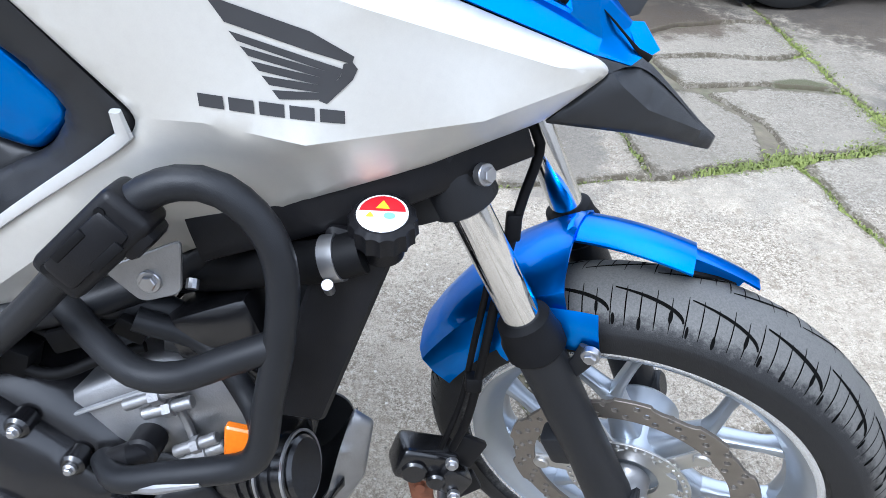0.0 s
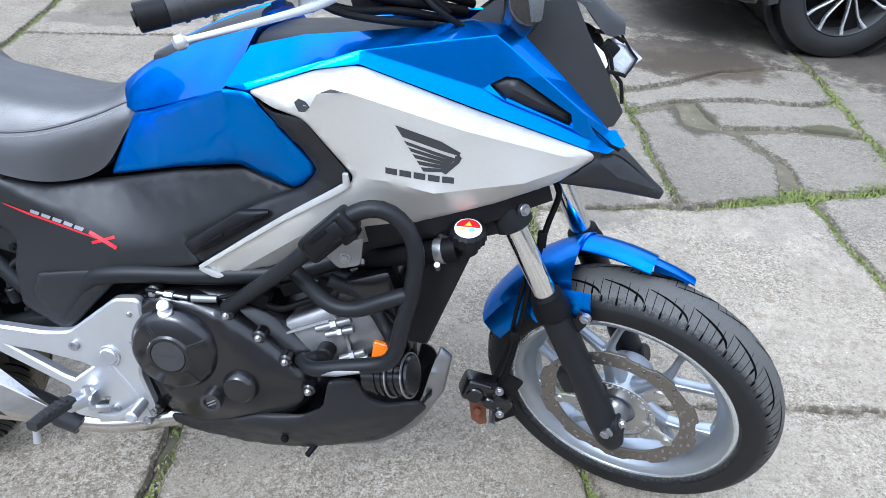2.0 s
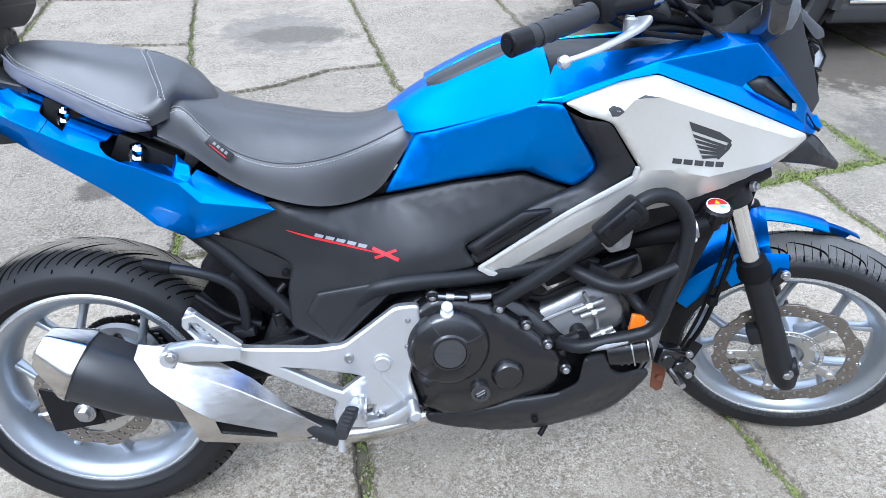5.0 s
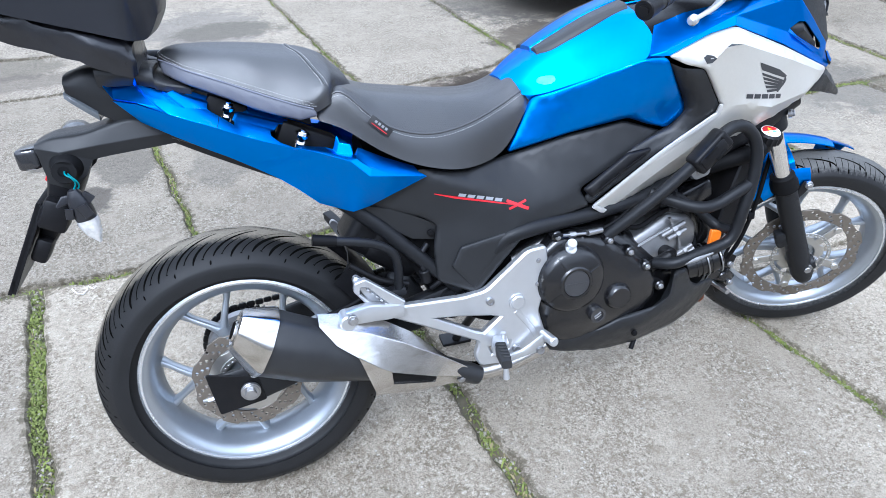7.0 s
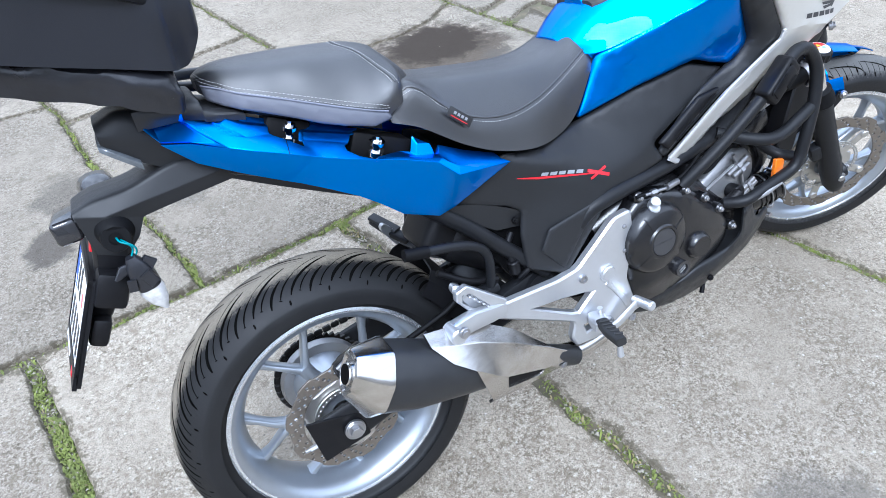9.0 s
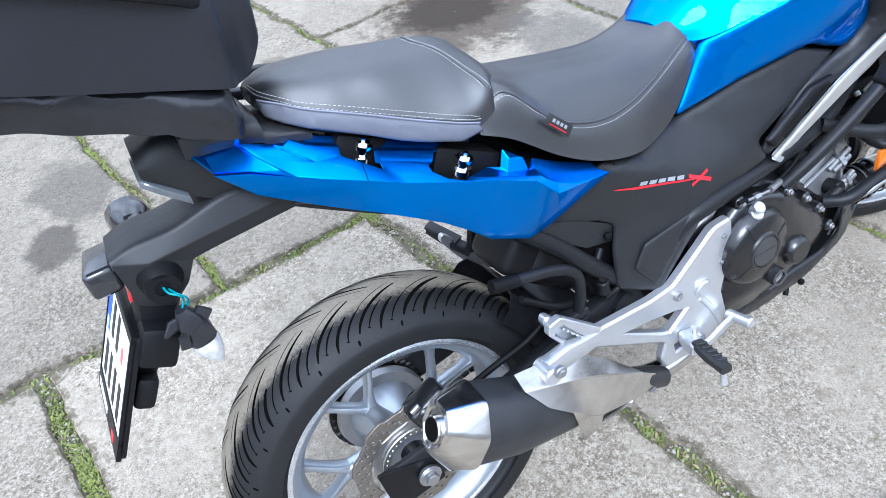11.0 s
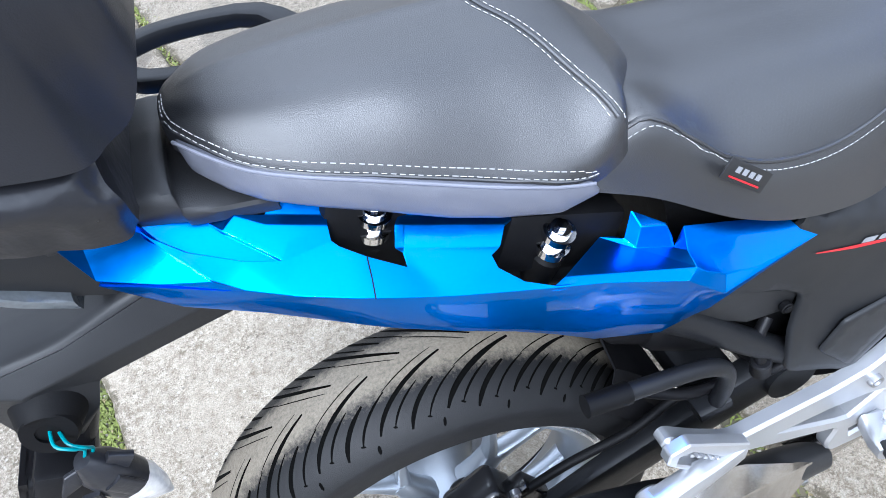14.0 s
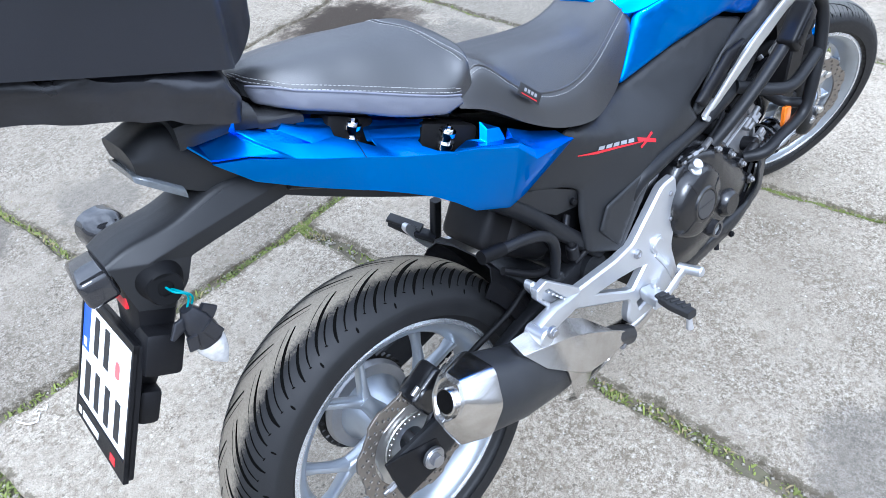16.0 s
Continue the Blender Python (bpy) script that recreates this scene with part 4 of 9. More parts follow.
# ---- motorcycle: frame of reference ----
bike = tagged(new("motorcycle"), "blue and silver crash-damaged adventure motorcycle on its side stand", "motorcycle")
BIKE = Matrix.Translation((0.0046, -0.0744, 0)) @ pose(0, 0, 0, 0, 0, -4) @ pose(0, 0, 0, -12, 0, 0)
bike.matrix_world = BIKE
# steered front end: axle to the left, fork upwards
HUB = Vector((1.554, 0.071, 0.327))
AXLE = Vector((0.340, 0.890, 0.30)).normalized()
FORK_UP = Vector((-0.454, -0.15, 0.868))
FORK_UP = (FORK_UP - AXLE * FORK_UP.dot(AXLE)).normalized()
AHEAD = AXLE.cross(FORK_UP)
FRONT = Matrix.Translation(HUB) @ Matrix((AHEAD, AXLE, FORK_UP)).transposed().to_4x4()
REAR = Matrix.Translation((0, 0.0, 0.318))


def crown(s, R, W):
    """Radius and y of the tread at s, which runs from -1 to 1 across it."""
    a = s * radians(66)
    return R - 0.55 * W / 2 * (1 - math.cos(a)) / (1 - math.cos(radians(66))), W / 2 * math.sin(a) / math.sin(radians(66))


def tyre(R, W, rim_r, rim_w):
    """A radial tyre: smooth tread, rounded shoulders and walls."""
    prof = [crown(-1 + k / 20, R, W) for k in range(41)]
    half, edge = W / 2, prof[-1][0]
    wall = [(edge - 0.012, half * 0.998), (edge - 0.030, half * 0.985), (edge - (edge - rim_r) * 0.55, half * 0.96), (rim_r + 0.022, rim_w / 2 + 0.012), (rim_r + 0.018, rim_w / 2 + 0.008), (rim_r + 0.006, rim_w / 2 + 0.003), (rim_r - 0.006, rim_w / 2 - 0.004)]
    return lathe([(r, -y) for r, y in reversed(wall)] + prof + wall, 220)


def cut_strip(R, W, line, width, lift=0.0004):
    """One painted tread cut: a narrow dark strip along (angle, s) points, laid just over the tread for the groove's
    shade, tapered at its ends.
    """
    pts = []
    for th, s in line:
        r, y = crown(s, R, W)
        r += lift
        pts.append(Vector((r * math.cos(th), y, r * math.sin(th))))
    vs, fs = [], []
    n = len(pts)
    for i, p in enumerate(pts):
        t = (pts[min(i + 1, n - 1)] - pts[max(i - 1, 0)]).normalized()
        th, s = line[i]
        r0, y0 = crown(s - 0.01, R, W)
        r1, y1 = crown(s + 0.01, R, W)
        across = Vector(((r1 - r0) * math.cos(th), y1 - y0, (r1 - r0) * math.sin(th))).normalized()
        nrm = Vector((-math.sin(th), 0, math.cos(th))).cross(across)
        side = t.cross(nrm).normalized()
        e = min(1.0, 0.45 + 2.2 * min(i, n - 1 - i) / n)
        vs += [p - side * width * e / 2, p + side * width * e / 2]
        if i:
            k = 2 * i
            fs.append((k - 2, k - 1, k + 1, k))
    return vs, fs


def cuts(R, W, pitches, rows, seed):
    """All cuts of one tread: rows of (v0, v1, f(v), width) in each pitch, on both halves, a half pitch apart."""
    r = random.Random(seed)
    geos = []
    for i in range(pitches):
        for side in (-1, 1):
            for v0, v1, f, width in rows:
                line = []
                for k in range(13):
                    v = v0 + (v1 - v0) * k / 12
                    u = i + f(v) + (0.5 if side > 0 else 0.0)
                    line.append((u * 2 * math.pi / pitches, side * v))
                geos.append(cut_strip(R, W, line, width * r.uniform(0.85, 1.15)))
    return merge(*geos)


def sweep(v):
    return 1.4 * (1 - (1 - v) ** 2.4)


REAR_ROWS = [(0.06, 0.72, sweep, 0.0058), (0.34, 0.80, lambda v: sweep(v) + 0.52, 0.0056), (0.30, 0.74, lambda v: sweep(v) + 0.27, 0.0026), (0.32, 0.70, lambda v: sweep(v) + 0.78, 0.0026),
             (0.0, 0.30, lambda v: sweep(v) + 0.30, 0.0014), (0.725, 0.745, lambda v: sweep(v) + 0.27, 0.0050), (0.69, 0.71, lambda v: sweep(v) + 0.78, 0.0050), (0.80, 0.90, lambda v: sweep(v) + 0.05, 0.0036)]
FRONT_ROWS = [(0.20, 0.60, lambda v: -0.95 * (1 - (1 - (v - 0.2) / 0.42) ** 2.2), 0.0044)] + [(0.16 + 0.08 * (k % 2), 0.80, lambda v, k=k: 0.2 * k + 0.05 - 0.04 * v, 0.0014) for k in range(5)] + [(0.44, 0.64, lambda v: 0.25 - 0.04 * v, 0.0042), (0.64, 0.84, lambda v: 0.66 - 0.05 * v, 0.0036), (0.62, 0.80, lambda v: 0.02 - 0.05 * v, 0.0036)]


def ring_plate(r0, r1, y0, y1, n=120, wave=None, holes=()):
    """A flat ring about the y axis with drilled holes."""
    outer = [((wave(a) if wave else r1) * math.cos(a), (wave(a) if wave else r1) * math.sin(a)) for a in [2 * math.pi * i / n for i in range(n)]]
    inner = [(r0 * math.cos(a), r0 * math.sin(a)) for a in [2 * math.pi * i / (n // 2) for i in range(n // 2)]]
    hs = [[(x + r * math.cos(a), z + r * math.sin(a)) for a in [2 * math.pi * k / 8 for k in range(8)]] for x, z, r in holes]
    return plate(outer, y0, y1, [inner] + hs, 0.0005)


def drill(r_list, per, hr, turn=0.0):
    out = []
    for j, r in enumerate(r_list):
        for i in range(per):
            a = 2 * math.pi * (i + 0.33 * j) / per + turn
            out.append((r * math.cos(a), r * math.sin(a), hr))
    return out


def wheel(name, m, R, W, rim_w, pitches, rows, hub_r, hub_w, turn, label, offset, tread):
    """A cast wheel: tyre, rim, hub and five split spokes."""
    w = part(name, xf(lathe([(hub_r * 0.35, -hub_w / 2), (hub_r * 0.8, -hub_w / 2), (hub_r * 0.9, -hub_w / 2 + 0.006), (hub_r * 0.78, -hub_w * 0.22), (hub_r * 0.78, hub_w * 0.22), (hub_r, hub_w / 2 - 0.006), (hub_r * 0.9, hub_w / 2), (hub_r * 0.35, hub_w / 2)], 48, True), m), WHEEL, bike, label)
    t = part("tyre", xf(tyre(R, W, 0.222, rim_w), m), tread, w, "black road tyre with dusty curved grooves", 60)
    tagged(part("tread_pattern", xf(cuts(R, W, pitches, rows, 4), m), GROOVE_SHADE, t, sharp=180), kind="stuff")
    h = rim_w / 2
    prof = [(0.228, -h - 0.004), (0.229, -h), (0.222, -h + 0.004), (0.214, -h + 0.012), (0.205, -h + 0.024), (0.196, -h * 0.35), (0.193, 0), (0.196, h * 0.35), (0.205, h - 0.024), (0.214, h - 0.012), (0.222, h - 0.004), (0.229, h), (0.228, h + 0.004),
            (0.222, h + 0.004), (0.205, h - 0.006), (0.196, h - 0.022), (0.187, h * 0.35), (0.183, 0), (0.187, -h * 0.35), (0.196, -h + 0.022), (0.205, -h + 0.006), (0.222, -h - 0.004)]
    part("rim", xf(lathe(prof, 120, True), m), WHEEL, w)
    # a brighter lip ring paints the highlight along each rim edge
    for k in (-1, 1):
        part("rim_lip", xf(lathe([(0.2295, k * (h + 0.0045)), (0.2245, k * (h + 0.0062)), (0.2205, k * (h + 0.0050)), (0.2215, k * (h + 0.002)), (0.2285, k * (h + 0.002))], 120, True), m), RIM_EDGE, w, "rim lip in brighter metal that paints its highlight")
    for i in range(5):
        rot = m @ Matrix.Rotation(2 * math.pi * i / 5 + turn, 4, "Y")
        o = offset
        stem = strut([(hub_r * 0.6, o, 0), (0.085, o * 0.9, 0), (0.115, o * 0.8, 0)], [0.042, 0.03, 0.03], [0.05, 0.036, 0.03], power=3)
        arms = [strut([(0.1, o * 0.85, 0), (0.130, o * 0.7, 0.018 * k), (0.158, o * 0.4, 0.040 * k), (0.186, 0.0, 0.060 * k)], [0.022, 0.015, 0.013, 0.020], [0.03, 0.026, 0.024, 0.034], power=3) for k in (-1, 1)]
        part("spoke", xf(merge(stem, *arms), rot), WHEEL, w)
    return w


front_wheel = wheel("front_wheel", FRONT, 0.300, 0.122, 0.092, 23, FRONT_ROWS, 0.052, 0.11, -0.297, "silver cast front wheel, steered", -0.012, TREAD_GREY)
rear_wheel = wheel("rear_wheel", REAR, 0.318, 0.165, 0.118, 24, REAR_ROWS, 0.07, 0.13, -0.707, "silver cast rear wheel with split spokes", -0.02, TREAD)


def wavy(r, amp, count, turn=0.0):
    def f(a):
        c = math.cos(count * (a + turn))
        return r + amp * (1 if c > 0.2 else (-1 if c < -0.55 else (c - 0.2) / 0.75 * 1.0 if c > -0.55 else -1))
    return f


part("brake_disc", xf(ring_plate(0.126, 0.160, -0.066, -0.061, 240, wavy(0.158, 0.0035, 10), drill([0.133, 0.143, 0.152], 24, 0.0042)), FRONT), DISC_RUST, front_wheel, "worn drilled wave brake disc", mats=[DISC_RUST])
part("disc_carrier", xf(merge(ring_plate(0.040, 0.062, -0.064, -0.058, 120, wavy(0.060, 0.004, 5, 0.2)), *[cyl((0.118 * math.cos(a), -0.069, 0.118 * math.sin(a)), (0.118 * math.cos(a), -0.057, 0.118 * math.sin(a)), 0.011, chamfer=0.002) for a in [2 * math.pi * i / 5 + 0.45 for i in range(5)]],
     *[strut([(0.055 * math.cos(a), -0.061, 0.055 * math.sin(a)), (0.130 * math.cos(a), -0.061, 0.130 * math.sin(a))], 0.024, 0.006) for a in [2 * math.pi * i / 5 + 0.45 for i in range(5)]]), FRONT), DISC, front_wheel)
part("sensor_ring", xf(ring_plate(0.071, 0.081, -0.070, -0.067, 120, None, drill([0.076], 44, 0.0026)), FRONT), DISC, front_wheel)
part("axle", xf(merge(cyl((0, -0.125, 0), (0, 0.125, 0), 0.010), cyl((0, -0.112, 0), (0, -0.06, 0), 0.026, 0.03, 24, 0.003), bolt_head((0, -0.122, 0), (0, -1, 0), 0.010, 0.012)), FRONT), BOLT, front_wheel)

part("brake_disc", xf(ring_plate(0.086, 0.120, -0.078, -0.073, 200, wavy(0.118, 0.003, 9), drill([0.093, 0.102, 0.111], 26, 0.0036)), REAR), DISC_RUST, rear_wheel, "worn drilled rear brake disc")
part("disc_carrier", xf(merge(ring_plate(0.05, 0.086, -0.076, -0.070, 100, wavy(0.084, 0.004, 5)), ring_plate(0.055, 0.066, -0.082, -0.079, 90, None, drill([0.0605], 36, 0.0024))), REAR), DISC, rear_wheel)
part("sprocket", xf(ring_plate(0.075, 0.098, 0.084, 0.091, 172, lambda a: 0.096 + 0.004 * math.cos(43 * a)), REAR), CHAIN, rear_wheel)
part("sprocket_carrier", xf(lathe([(0.03, 0.05), (0.088, 0.06), (0.092, 0.075), (0.085, 0.088), (0.03, 0.098)], 48, True), REAR), CAST, rear_wheel)
part("axle", xf(merge(cyl((0, -0.125, 0), (0, 0.13, 0), 0.011), bolt_head((0, -0.131, 0), (0, -1, 0), 0.0125, 0.014), cyl((0, -0.134, 0), (0, -0.126, 0), 0.021, n=24, chamfer=0.001)), REAR), BOLT, rear_wheel)


# ---- motorcycle: body panels, both sides ----
def both(name, geo, mat, label="", parent=None, sharp=32, flat=False):
    a = part(name, geo, mat, parent or bike, label, sharp)
    b = part(name, mirror(geo), mat, parent or bike, label, sharp)
    if flat:
        flatten(a, sharp)
        flatten(b, sharp)
    return a


def folded(spots, loops, wing=(), bend=13, soft=0.0011, thick=0.003):
    """A moulded sheet of flat faces: spots are named corners, loops name the corners of each face; folds get softened edges. Loops in one wing run on smoothly."""
    bm = bmesh.new()
    side = bm.faces.layers.int.new("fold")
    verts = {}
    for n, lp in enumerate(loops):
        for k in lp:
            if k not in verts:
                verts[k] = bm.verts.new(spots[k])
        f = bm.faces.new([verts[k] for k in lp])
        f[side] = next((1000 + i for i, group in enumerate(wing) if n in group), n)
    bmesh.ops.recalc_face_normals(bm, faces=bm.faces)
    if sum((f.normal.z - f.normal.y) * f.calc_area() for f in bm.faces) < 0:
        bmesh.ops.reverse_faces(bm, faces=bm.faces)
    bmesh.ops.triangulate(bm, faces=[f for f in bm.faces if len(f.verts) > 4])
    folds = [e for e in bm.edges if len(e.link_faces) == 2 and e.link_faces[0][side] != e.link_faces[1][side] and e.calc_face_angle(0.0) > radians(bend)]
    bmesh.ops.bevel(bm, geom=folds, offset=soft, segments=2, profile=0.5, affect="EDGES", clamp_overlap=True)
    bmesh.ops.solidify(bm, geom=bm.faces[:], thickness=thick)
    bm.verts.index_update()
    geo = [v.co.copy() for v in bm.verts], [tuple(v.index for v in f.verts) for f in bm.faces]
    bm.free()
    return geo


def corners(*groups):
    """Named corners of (x, half width, z) as points on the right side."""
    return {k: Vector((x, -w, z)) for group in groups for k, (x, w, z) in group.items()}


SILVER_LINE = [(0.901, 0.939, 0.212), (0.998, 0.973, 0.207), (1.059, 0.983, 0.202), (1.212, 0.929, 0.168), (1.398, 0.860, 0.100), (1.408, 0.849, 0.092), (1.354, 0.809, 0.105), (1.259, 0.774, 0.130), (1.145, 0.736, 0.140),
               (1.06, 0.683, 0.115), (0.962, 0.639, 0.105), (0.816, 0.603, 0.140), (0.779, 0.625, 0.155), (0.923, 0.727, 0.170), (1.044, 0.808, 0.195), (1.050, 0.822, 0.197), (0.984, 0.908, 0.222), (0.940, 0.920, 0.220)]
fairing = both("side_fairing", panel(SILVER_LINE, [[(0.984, 0.908, 0.222), (1.01, 0.948, 0.236), (1.05, 0.953, 0.234), (1.211, 0.903, 0.196), (1.356, 0.858, 0.125), (1.408, 0.849, 0.092)],
                                                    [(1.050, 0.822, 0.197), (1.10, 0.822, 0.203), (1.171, 0.808, 0.200), (1.30, 0.820, 0.155), (1.408, 0.849, 0.092)],
                                                    [(0.816, 0.603, 0.140), (0.95, 0.70, 0.165), (1.06, 0.775, 0.185)]], soft=0, h=0.009), SILVER, "matt silver side fairing, scuffed")
# bright edge along the lower rear of the fairing
part("fairing_edge", strut([(0.778, -0.157, 0.626), (0.923, -0.172, 0.729), (1.040, -0.196, 0.808), (1.040, -0.204, 0.828)], [0.007, 0.009, 0.012, 0.008], 0.006, n=12), SILVER_EDGE, fairing)
part("fairing_edge", strut([(0.778, -0.157, 0.626), (0.798, -0.152, 0.613), (0.818, -0.144, 0.604)], [0.010, 0.012, 0.008], 0.008, n=12), SILVER_EDGE, fairing)
STRIP = [(0.905, 0.928, 0.200), (0.936, 0.912, 0.214), (0.981, 0.908, 0.2195), (1.047, 0.819, 0.195), (1.040, 0.804, 0.190), (0.913, 0.722, 0.162), (0.775, 0.626, 0.148), (0.760, 0.642, 0.146), (0.86, 0.735, 0.146), (0.957, 0.783, 0.150), (0.985, 0.813, 0.158), (0.975, 0.84, 0.17)]
both("fairing_infill", panel(STRIP, [[(0.936, 0.912, 0.214), (1.0, 0.825, 0.188), (0.957, 0.783, 0.150)], [(1.0, 0.825, 0.188), (0.78, 0.635, 0.150)]], soft=2), GREY_PLASTIC, "dark grey plastic infill panel")
GILL = [(0.752, 0.667, 0.150), (0.852, 0.737, 0.156), (0.905, 0.743, 0.158), (0.905, 0.737, 0.160), (0.772, 0.648, 0.156)]
gill = part("air_duct", panel([(x, z, b + 0.010) for x, z, b in GILL], soft=0, corner=0.006), BLACK_PLASTIC, bike, "black slotted air duct")
part("slot", strut([(0.785, -0.170, 0.667), (0.83, -0.1715, 0.697)], 0.005, 0.003), DEEP_BLACK, gill)
part("slot", strut([(0.845, -0.172, 0.706), (0.888, -0.173, 0.733)], 0.005, 0.003), DEEP_BLACK, gill)

part("seam_backing", strut([(0.895, -0.172, 0.930), (0.998, -0.168, 0.966), (1.059, -0.162, 0.974), (1.212, -0.128, 0.922), (1.395, -0.060, 0.856)], 0.035, 0.008), DEEP_BLACK, bike)
part("seam_backing", strut([(0.650, -0.074, 0.850), (0.70, -0.098, 0.866), (0.78, -0.136, 0.894), (0.862, -0.176, 0.926), (0.905, -0.186, 0.934)], 0.034, 0.008), BLUE, bike)
COWL = {"o1": (0.864, 0.200, 0.942), "o2": (0.901, 0.210, 0.940), "c0": (0.897, 0.208, 0.949), "o3": (0.997, 0.203, 0.975), "o4": (1.059, 0.197, 0.985), "o5": (1.213, 0.166, 0.932), "o6": (1.390, 0.098, 0.865), "o7": (1.428, 0.072, 0.853), "tip": (1.442, 0.064, 0.862), "k8": (1.428, 0.062, 0.886), "m9": (1.352, 0.090, 0.962), "a2": (1.266, 0.115, 1.040),
        "a1": (1.206, 0.108, 1.043), "o13": (1.102, 0.128, 1.027), "o14": (0.966, 0.148, 1.012), "o15": (0.893, 0.162, 0.994), "f0": (1.060, 0.193, 1.003), "a3": (1.243, 0.153, 1.030), "a4": (1.229, 0.152, 0.955), "r1": (1.312, 0.131, 0.975), "r2": (1.385, 0.102, 0.917), "n": (1.396, 0.088, 0.876)}
VENT_RIM = {"v1": (1.237, 0.147, 0.961), "v2": (1.260, 0.146, 0.974), "v3": (1.281, 0.143, 0.972), "v4": (1.362, 0.108, 0.918), "v5": (1.366, 0.106, 0.896), "v6": (1.262, 0.149, 0.940)}
COWL_FACES = ["o1 o2 c0", "c0 o2 o3 o4 f0", "o1 c0 f0 o13 o14 o15", "f0 a3 a1 o13", "a1 a3 a2", "f0 a4 v1 v2 v3 r1 a3", "v3 v4 r2 r1", "a3 r1 m9 a2", "r1 r2 k8 m9", "f0 o4 o5 a4", "a4 o5 o6 n", "v1 a4 n v5 v6", "v4 v5 n r2", "n o6 o7 tip k8 r2"]
VENT = [(1.236, 0.962, 0.152), (1.262, 0.975, 0.150), (1.283, 0.972, 0.145), (1.362, 0.917, 0.108), (1.366, 0.897, 0.108), (1.262, 0.941, 0.155)]
cowl = both("front_cowl", folded(corners(COWL, VENT_RIM), [f.split() for f in COWL_FACES], [(9, 10)], bend=5, soft=0.0020), BLUE, "blue metallic front cowl, cracked at the nose", sharp=34, flat=True)
both("cowl_vent", panel([(x, z, b - 0.012) for x, z, b in VENT], [[(1.27, 0.958, 0.150), (1.335, 0.925, 0.118)]], soft=0, corner=0.006), GREY_PLASTIC, "black plastic cowl vent")

TANK = [(0.601, 0.752, 0.095), (0.633, 0.812, 0.095), (0.660, 0.866, 0.096), (0.70, 0.877, 0.118), (0.859, 0.937, 0.200), (0.903, 0.936, 0.207), (0.914, 0.917, 0.205), (0.984, 0.823, 0.162), (0.982, 0.806, 0.158), (0.948, 0.778, 0.152), (0.90, 0.792, 0.150), (0.856, 0.810, 0.150), (0.735, 0.785, 0.120)]
both("tank_side", panel(TANK, [[(0.859, 0.937, 0.200), (0.87, 0.86, 0.182), (0.975, 0.815, 0.166)], [(0.70, 0.877, 0.118), (0.72, 0.82, 0.125), (0.87, 0.845, 0.175)]], soft=4), BLUE, "blue metallic tank side panel")
lid = part("tank_lid", loft([(0.612, [(0, 0.900), (0.025, 0.899), (0.045, 0.892), (0.05, 0.884)]), (0.655, [(0, 0.932), (0.050, 0.926), (0.078, 0.900), (0.092, 0.868)]), (0.73, [(0, 0.974), (0.062, 0.969), (0.102, 0.929), (0.132, 0.889)]),
                             (0.81, [(0, 1.010), (0.068, 1.004), (0.126, 0.963), (0.172, 0.918)]), (0.86, [(0, 1.028), (0.075, 1.020), (0.142, 0.980), (0.194, 0.937)]), (0.885, [(0, 1.034), (0.075, 1.026), (0.148, 0.994), (0.172, 0.975)])]), BLUE, bike, "blue metallic storage lid over the tank")
part("lid_inlay", loft([(0.685, [(0.03, 0.955), (0.045, 0.955), (0.055, 0.951), (0.058, 0.940)]), (0.72, [(0.03, 0.974), (0.060, 0.970), (0.072, 0.960), (0.075, 0.945)]), (0.80, [(0.03, 1.012), (0.066, 1.008), (0.080, 0.998), (0.083, 0.985)]), (0.88, [(0.03, 1.040), (0.068, 1.034), (0.080, 1.026), (0.084, 1.010)])]), COWL_GREY, lid, "dark grey inlay in the lid")
part("lid_band", loft([(0.683, [(0, 0.957), (0.018, 0.957), (0.026, 0.955), (0.028, 0.945)]), (0.72, [(0, 0.978), (0.022, 0.977), (0.032, 0.975), (0.034, 0.966)]), (0.80, [(0, 1.016), (0.024, 1.015), (0.034, 1.013), (0.036, 1.000)]), (0.88, [(0, 1.044), (0.024, 1.043), (0.036, 1.041), (0.038, 1.030)])]), BLUE, lid, "blue centre band of the lid")
# dash and inner cowl that close the front from above
part("dash_panel", loft([(0.89, [(0, 1.012), (0.09, 1.008), (0.13, 0.995), (0.15, 0.975)]), (1.0, [(0, 1.02), (0.09, 1.015), (0.13, 1.005), (0.14, 0.985)]), (1.15, [(0, 1.02), (0.08, 1.02), (0.11, 1.012), (0.12, 0.99)]), (1.27, [(0, 1.05), (0.07, 1.045), (0.095, 1.03), (0.11, 1.0)])]), BLACK_PLASTIC, bike, "black inner panel round the steering head")

